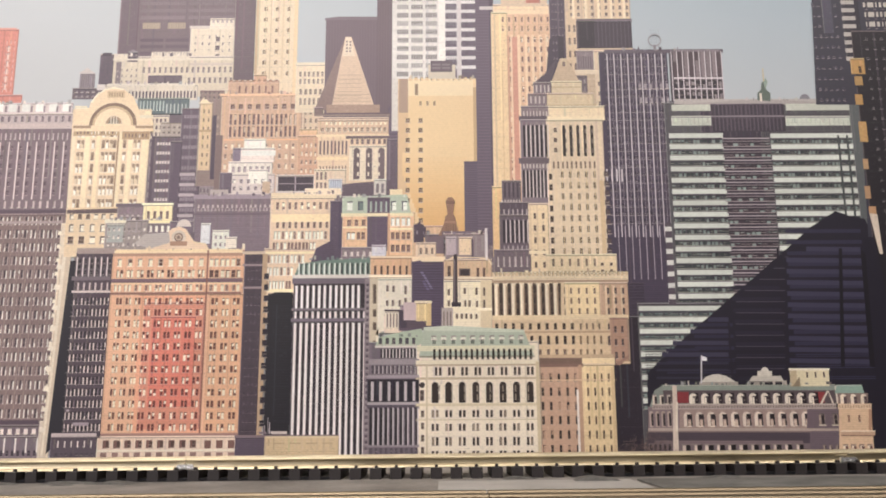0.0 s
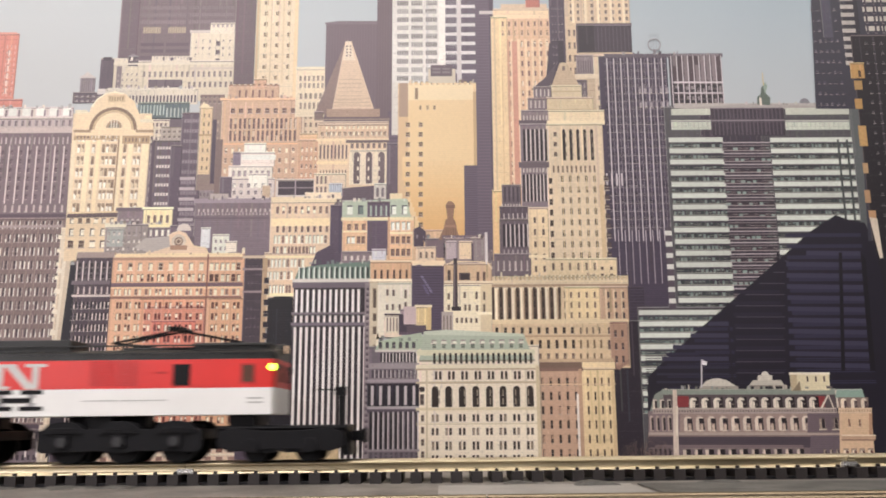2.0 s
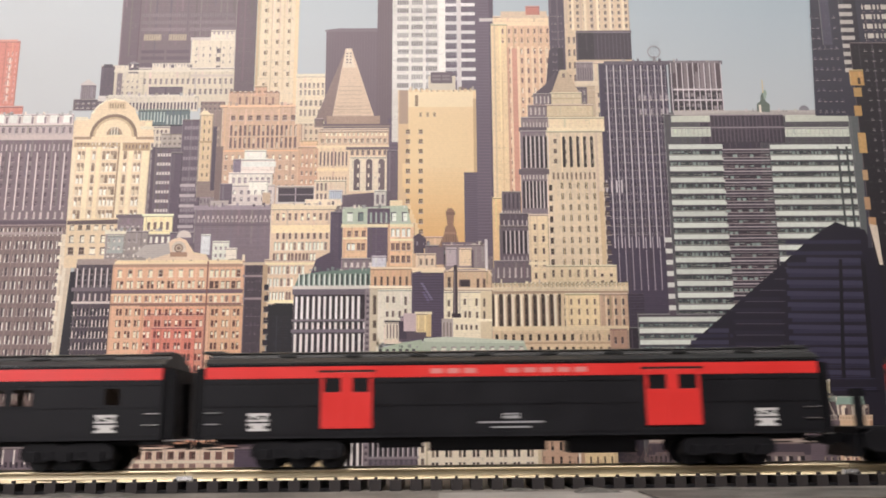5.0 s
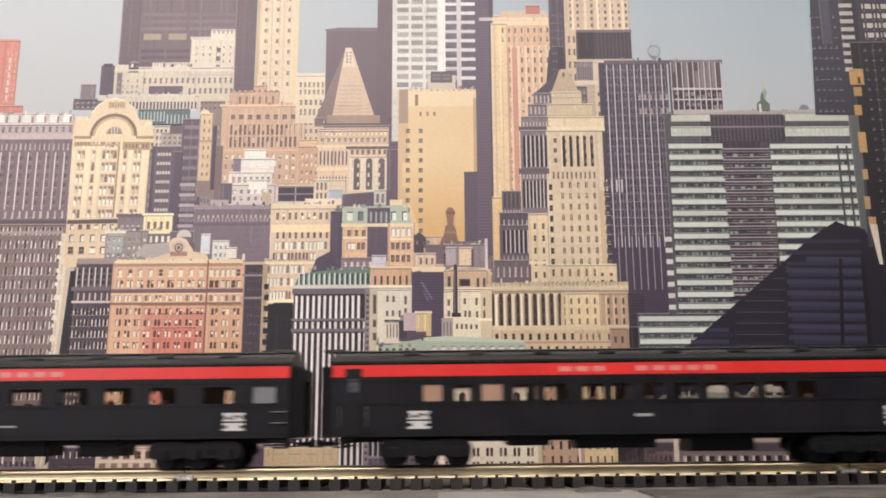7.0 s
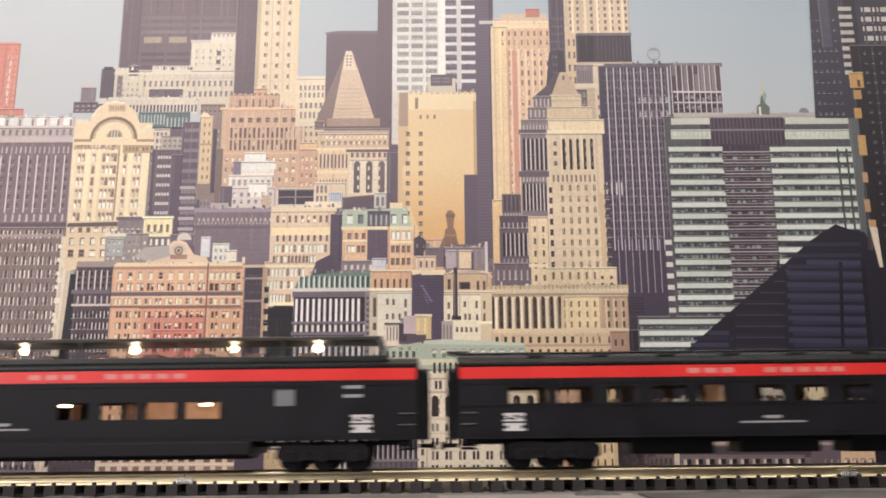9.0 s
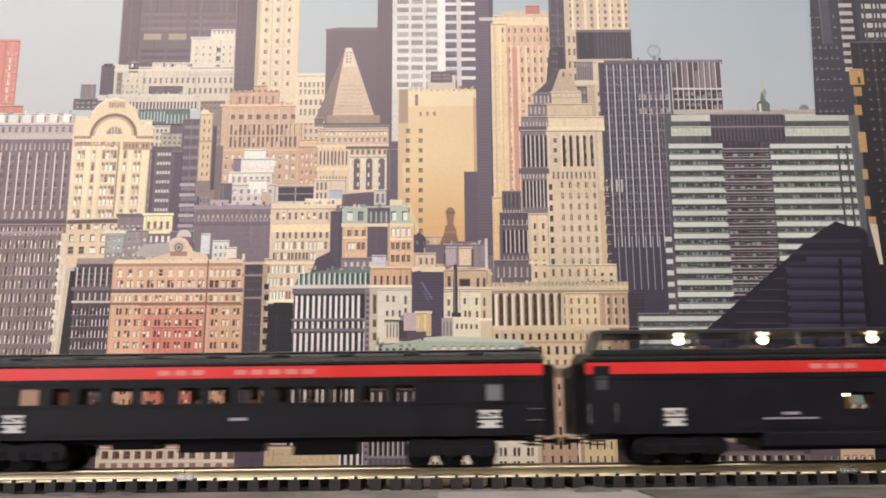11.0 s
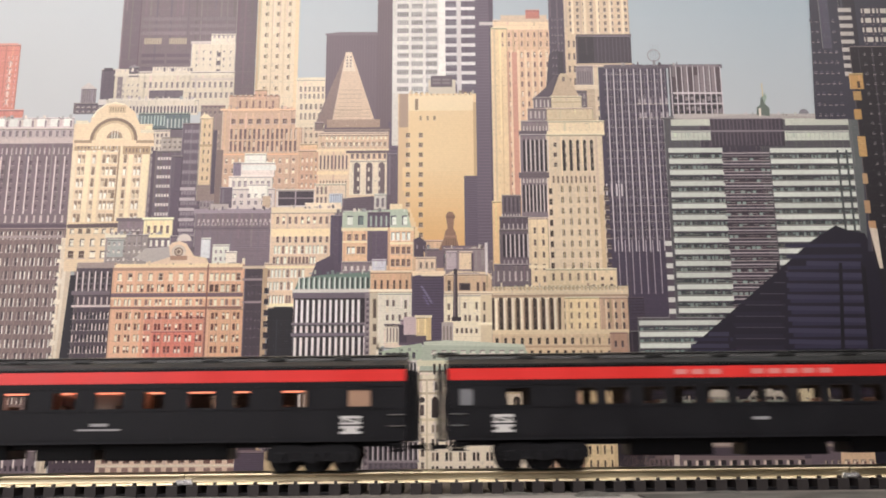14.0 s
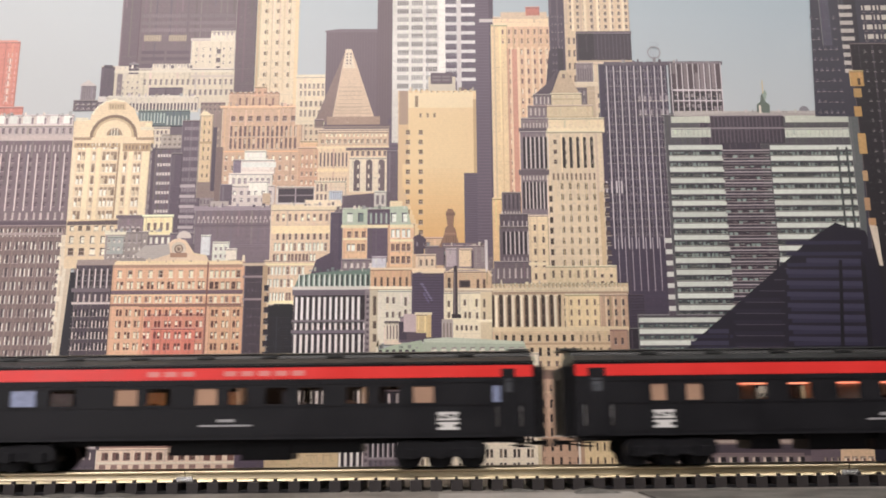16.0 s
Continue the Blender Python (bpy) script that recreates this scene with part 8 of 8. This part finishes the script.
        for a, b in ((718, 758), (762, 802), (1056, 1096), (1100, 1140)):
            lv = slab("louvre_panel", a, b, 0.0525, 0.0694, 0.0002, DARKRED, upper, "ribbed dark red louvre panel")
            for i in range(9):
                z = 0.0530 + i * 0.0018
                bm = bmesh.new()
                y0, y1 = sorted((face + s * 0.0002, face + s * 0.0005))
                brick(bm, (X(a) + 0.0006, y0, z), (X(b) - 0.0006, y1, z + 0.0013))
                part("louvre_slat", bm, SLAT, lv)
        # emblem: white posts and slant over a black bar figure
        y0, y1 = sorted((face, face + s * 0.0003))
        bm = bmesh.new()
        zt1, zb1 = 0.0682, 0.0508
        for o in ([(878, zt1), (925, zt1), (925, zt1 - 0.0022), (878, zt1 - 0.0022)], [(940, zt1), (978, zt1), (978, zt1 - 0.0022), (940, zt1 - 0.0022)],
                  [(890, zt1 - 0.0022), (902, zt1 - 0.0022), (902, zb1 + 0.002), (890, zb1 + 0.002)], [(953, zt1 - 0.0022), (965, zt1 - 0.0022), (965, zb1), (953, zb1)],
                  [(906, zt1 - 0.0022), (926, zt1 - 0.0022), (953, zb1 + 0.003), (953, zb1), (942, zb1)], [(880, zb1 + 0.002), (914, zb1 + 0.002), (914, zb1), (880, zb1)]):
            bm = bmesh.new()
            plate(bm, [(X(a), z) for a, z in o], y0, y1)
            part("emblem_upper_bar", bm, LETTER, lo, "white painted emblem bar")
        zt2, zb2 = 0.0500, 0.0357
        for a, b, c, d in ((882, 920, zt2, zt2 - 0.0030), (936, 974, zt2, zt2 - 0.0030), 
                           (900, 956, (zt2 + zb2) / 2 + 0.0018, (zt2 + zb2) / 2 - 0.0018), (880, 922, zb2 + 0.003, zb2), (934, 976, zb2 + 0.003, zb2)):
            bm = bmesh.new()
            brick(bm, (X(a), y0, d), (X(b), y1, c))
            part("emblem_lower_bar", bm, INK_BLACK, lo, "black painted emblem bar")
        for a, b in ((894, 908), (948, 962)):
            for c, d in ((zt2 - 0.003, (zt2 + zb2) / 2 + 0.0018), ((zt2 + zb2) / 2 - 0.0018, zb2 + 0.003)):
                bm = bmesh.new()
                brick(bm, (X(a), y0, d), (X(b), y1, c))
                part("emblem_post", bm, POSTGREY, lo, "grey painted emblem post")
        bm = bmesh.new()
        for a, b in ((1045, 1105), (1112, 1195)):
            brick(bm, (X(a), y0, 0.0418), (X(b), y1, 0.0424))
        part("text_bar", bm, FAINT, lo)
        for a, b in ((500, 530), (1335, 1362)):
            bm = bmesh.new()
            for z in (0.0395, 0.0425):
                brick(bm, (X(a), y0, z), (X(b), y1, z + 0.0010))
            part("number_bar", bm, FAINT, lo)
    for e in (-1, 1):
        for s in (-1, 1):
            bm = bmesh.new()
            rod(bm, (OX + e * (L2 - 0.004), s * (W - 0.005), 0.0645), (OX + e * (L2 + 0.0006), s * (W - 0.005), 0.0645), 0.0022, 12)
            h = part("marker_housing", bm, ROOF, lo)
            if e > 0:
                bm = bmesh.new()
                bmesh.ops.create_uvsphere(bm, u_segments=12, v_segments=8, radius=0.0026, matrix=Matrix.Translation((OX + e * (L2 - 0.0030), s * (W - 0.0012), 0.0645)))
                part("marker_lens", bm, LAMP_GREEN, h, "glowing yellow-green marker light")
        bm = bmesh.new()
        rod(bm, (OX + e * (L2 - 0.005), 0, zt + 0.0048), (OX + e * (L2 + 0.001), 0, zt + 0.0048), 0.0040, 16)
        h = part("headlamp", bm, ROOF, lo)
        bm = bmesh.new()
        rod(bm, (OX + e * (L2 + 0.001), 0, zt + 0.0048), (OX + e * (L2 + 0.0016), 0, zt + 0.0048), 0.0030, 16)
        part("lens", bm, LIT if e > 0 else FROST, h)
        for s in (-1, 1):
            bm = bmesh.new()
            a, b = sorted((OX + e * L2, OX + e * (L2 + 0.0003)))
            brick(bm, (a, s * 0.012 - 0.006, 0.0545), (b, s * 0.012 + 0.006, 0.0668))
            part("windscreen", bm, INK_BLACK, lo)
    # frames and trucks below the body
    for a, b in ((722, 873), (998, 1140)):
        boxpart("main_frame", (X(a), -0.009, 0.0232), (X(b), 0.009, 0.0318), UNDER, lo)
    for c in (648, 790, 1070, 1323):
        boxpart("body_bolster", (X(c) - 0.0095, -0.024, 0.0216), (X(c) + 0.0095, 0.024, 0.0318), UNDER, lo, bevel=0.0004)
    for c in (748, 1112):
        base = boxpart("driving_frame", (X(c - 140), -0.0270, 0.0150), (X(c + 140), 0.0270, 0.0218), UNDER, lo, bevel=0.0008)
        for s in (-1, 1):
            bm = bmesh.new()
            w = 145 * K
            o = [(X(c) - w, 0.0085), (X(c) - w, 0.0215)]
            for i in (-1, 0, 1):
                ax = X(c + i * 98)
                o += [(ax - 0.015, 0.0225), (ax - 0.011, 0.0262), (ax - 0.004, 0.0280), (ax + 0.004, 0.0280), (ax + 0.011, 0.0262), (ax + 0.015, 0.0225)]
            o += [(X(c) + w, 0.0215), (X(c) + w, 0.0085), (X(c) + w - 0.004, 0.0065), (X(c) + 0.014, 0.0078), (X(c), 0.0060), (X(c) - 0.014, 0.0078), (X(c) - w + 0.004, 0.0065)]
            y0, y1 = sorted((s * 0.0275, s * 0.0300))
            plate(bm, o, y0, y1)
            for i in (-1, 0, 1):
                xx = X(c + i * 98)
                y0, y1 = sorted((s * 0.0300, s * 0.0325))
                brick(bm, (xx - 0.0048, y0, 0.0095), (xx + 0.0048, y1, 0.0185))
                for j in range(4):
                    brick(bm, (xx - 0.0135 + j * 0.0018, y0, 0.0195 + j * 0.0011), (xx + 0.0135 - j * 0.0018, (y0 + y1) / 2, 0.0204 + j * 0.0011))
            part("side_frame", bm, UNDER, base, bevel=0.0003)
            for i in (-1, 0, 1):
                bm = bmesh.new()
                rod(bm, (X(c + i * 98), s * 0.0325, 0.0140), (X(c + i * 98), s * 0.0336, 0.0140), 0.0034, 14)
                part("axle_cap", bm, CAP, base, "dull grey axle cap")
        for i in (-1, 0, 1):
            bm = bmesh.new()
            cx, r, h = X(c + i * 98), 0.0125 + DROP / 2, 0.0125 - DROP / 2
            rod(bm, (cx, -0.027, h), (cx, 0.027, h), 0.002, 8)
            for s in (-1, 1):
                rod(bm, (cx, s * 0.0128, h), (cx, s * 0.0146, h), r + 0.0011, 28)
                rod(bm, (cx, s * 0.0146, h), (cx, s * 0.0200, h), r, 28)
            part("driving_wheelset", bm, UNDER, base)
    for e, c in ((-1, 450), (1, 1395)):
        base = wheelset_truck(lo, X(c), (-1, 1), 0.0185, 0.0090)
        bm = bmesh.new()
        a, b = X(c) - 0.046, X(c) + 0.046
        brick(bm, (a, -0.024, 0.0185), (b, 0.024, 0.0240))
        brick(bm, (a, -0.0285, 0.0215), (b, 0.0285, 0.0232))
        part("pilot_deck", bm, UNDER, base, bevel=0.0006)
        for q in (-1, 1):
            bm = bmesh.new()
            y0, y1 = sorted((q * 0.0262, q * 0.0302))
            xc = X(c)
            plate(bm, [(xc - 0.044, 0.0100), (xc - 0.044, 0.0190), (xc - 0.036, 0.0222), (xc - 0.012, 0.0205), (xc + 0.012, 0.0205), (xc + 0.036, 0.0222), (xc + 0.044, 0.0190),
                       (xc + 0.044, 0.0100), (xc + 0.036, 0.0062), (xc + 0.008, 0.0080), (xc - 0.008, 0.0080), (xc - 0.036, 0.0062)], y0, y1)
            for ax in (-0.021, 0.021):
                rod(bm, (xc + ax, q * 0.0300, 0.0105), (xc + ax, q * 0.0318, 0.0105), 0.0050, 14)
            part("pilot_frame", bm, UNDER, base, bevel=0.0004)
        tip = b if e > 0 else a
        bm = bmesh.new()
        rod(bm, (tip - e * 0.005, -0.020, 0.024), (tip - e * 0.005, -0.020, 0.0500), 0.0034, 10)
        brick(bm, (tip - e * 0.005 - 0.0042, -0.0235, 0.0445), (tip - e * 0.005 + 0.0042, -0.0165, 0.0505))
        rod(bm, (tip - e * 0.005, -0.020, 0.0485), (tip - e * 0.022, -0.020, 0.0485), 0.0005)
        part("class_lamp_post", bm, UNDER, base, bevel=0.0004)
        bm = bmesh.new()
        brick(bm, (min(tip, tip + e * 0.011), -0.004, 0.0125), (max(tip, tip + e * 0.011), 0.004, 0.0195))
        brick(bm, (min(tip + e * 0.0075, tip + e * 0.012), -0.0065, 0.0110), (max(tip + e * 0.0075, tip + e * 0.012), 0.0065, 0.0210))
        part("coupler", bm, UNDER, base, bevel=0.0006)
        bm = bmesh.new()
        plate(bm, [(tip - e * 0.010, 0.0185), (tip, 0.0185), (tip + e * 0.002, 0.0030), (tip - e * 0.004, 0.0030)], -0.022, 0.022)
        part("pilot", bm, UNDER, base, bevel=0.0003)
        bm = bmesh.new()
        rod(bm, (tip + e * 0.003, -0.010, 0.0020), (tip + e * 0.010, -0.010, 0.0125), 0.0004)
        part("air_hose", bm, UNDER, base)

    def pantograph(name, x, rise, label):
        """Diamond pantograph: base, lower and upper arms, cross bars and contact shoe."""
        pg = boxpart(name, (x - 0.027, -0.013, zt + 0.0050), (x + 0.027, 0.013, zt + 0.0062), UNDER, lo, label)
        for i in (-1, 1):
            for s in (-1, 1):
                bm = bmesh.new()
                rod(bm, (x + i * 0.023, s * 0.012, zt + 0.0025), (x + i * 0.023, s * 0.012, zt + 0.0050), 0.0018, 10)
                part("insulator", bm, PALE, pg, "pale ceramic insulator")
        knee = 0.042 if rise > 0.02 else 0.047
        hz = zt + 0.0065
        mid, top = hz + rise * (0.50 if rise > 0.02 else 0.3), hz + rise
        for i in (-1, 1):
            for s in (-1, 1):
                bm = bmesh.new()
                rod(bm, (x + i * 0.0155, s * 0.011, hz), (x + i * knee, s * 0.0085, mid), 0.0009)
                part("lower_arm", bm, UNDER, pg)
                bm = bmesh.new()
                rod(bm, (x + i * knee, s * 0.0085, mid), (x + i * 0.003, s * 0.0065, top), 0.0006)
                part("upper_arm", bm, UNDER, pg)
            bm = bmesh.new()
            rod(bm, (x + i * knee, -0.0085, mid), (x + i * knee, 0.0085, mid), 0.0008)
            rod(bm, (x + i * knee, -0.0085, mid), (x + i * 0.003, 0.0065, top), 0.0006)
            rod(bm, (x + i * knee, 0.0085, mid), (x + i * 0.003, -0.0065, top), 0.0004)
            part("cross_brace", bm, UNDER, pg)
        bm = bmesh.new()
        for dx in (-0.003, 0.003):
            brick(bm, (x + dx - 0.0020, -0.016, top), (x + dx + 0.0020, 0.016, top + 0.0024))
            for s in (-1, 1):
                rod(bm, (x + dx, s * 0.016, top + 0.0008), (x + dx, s * 0.022, top - 0.004), 0.0008)
        part("contact_shoe", bm, UNDER, pg)
        return pg

    pantograph("pantograph_raised", X(657), 0.0405, "raised black wire pantograph")
    pantograph("pantograph_folded", X(1188), 0.0125, "folded black wire pantograph")
    return lo


LOCO = locomotive()
CARS = make_cars()
SPEED, PITCH = 0.2751, 0.461


def motions():
    """The train runs from left to right at an even speed."""
    times = [float(t) for t in range(17)]
    walk(LOCO, [(t, pose(0.0597 + SPEED * (t - 3.3), 0.6315, RAILTOP + DROP)) for t in times])
    for k, car in enumerate(CARS):
        head = 0.1606 + (1 - k) * PITCH - LEN / 2
        walk(car, [(t, pose(head + SPEED * (t - 6.3), 0.6315, RAILTOP + DROP)) for t in times])

motions()
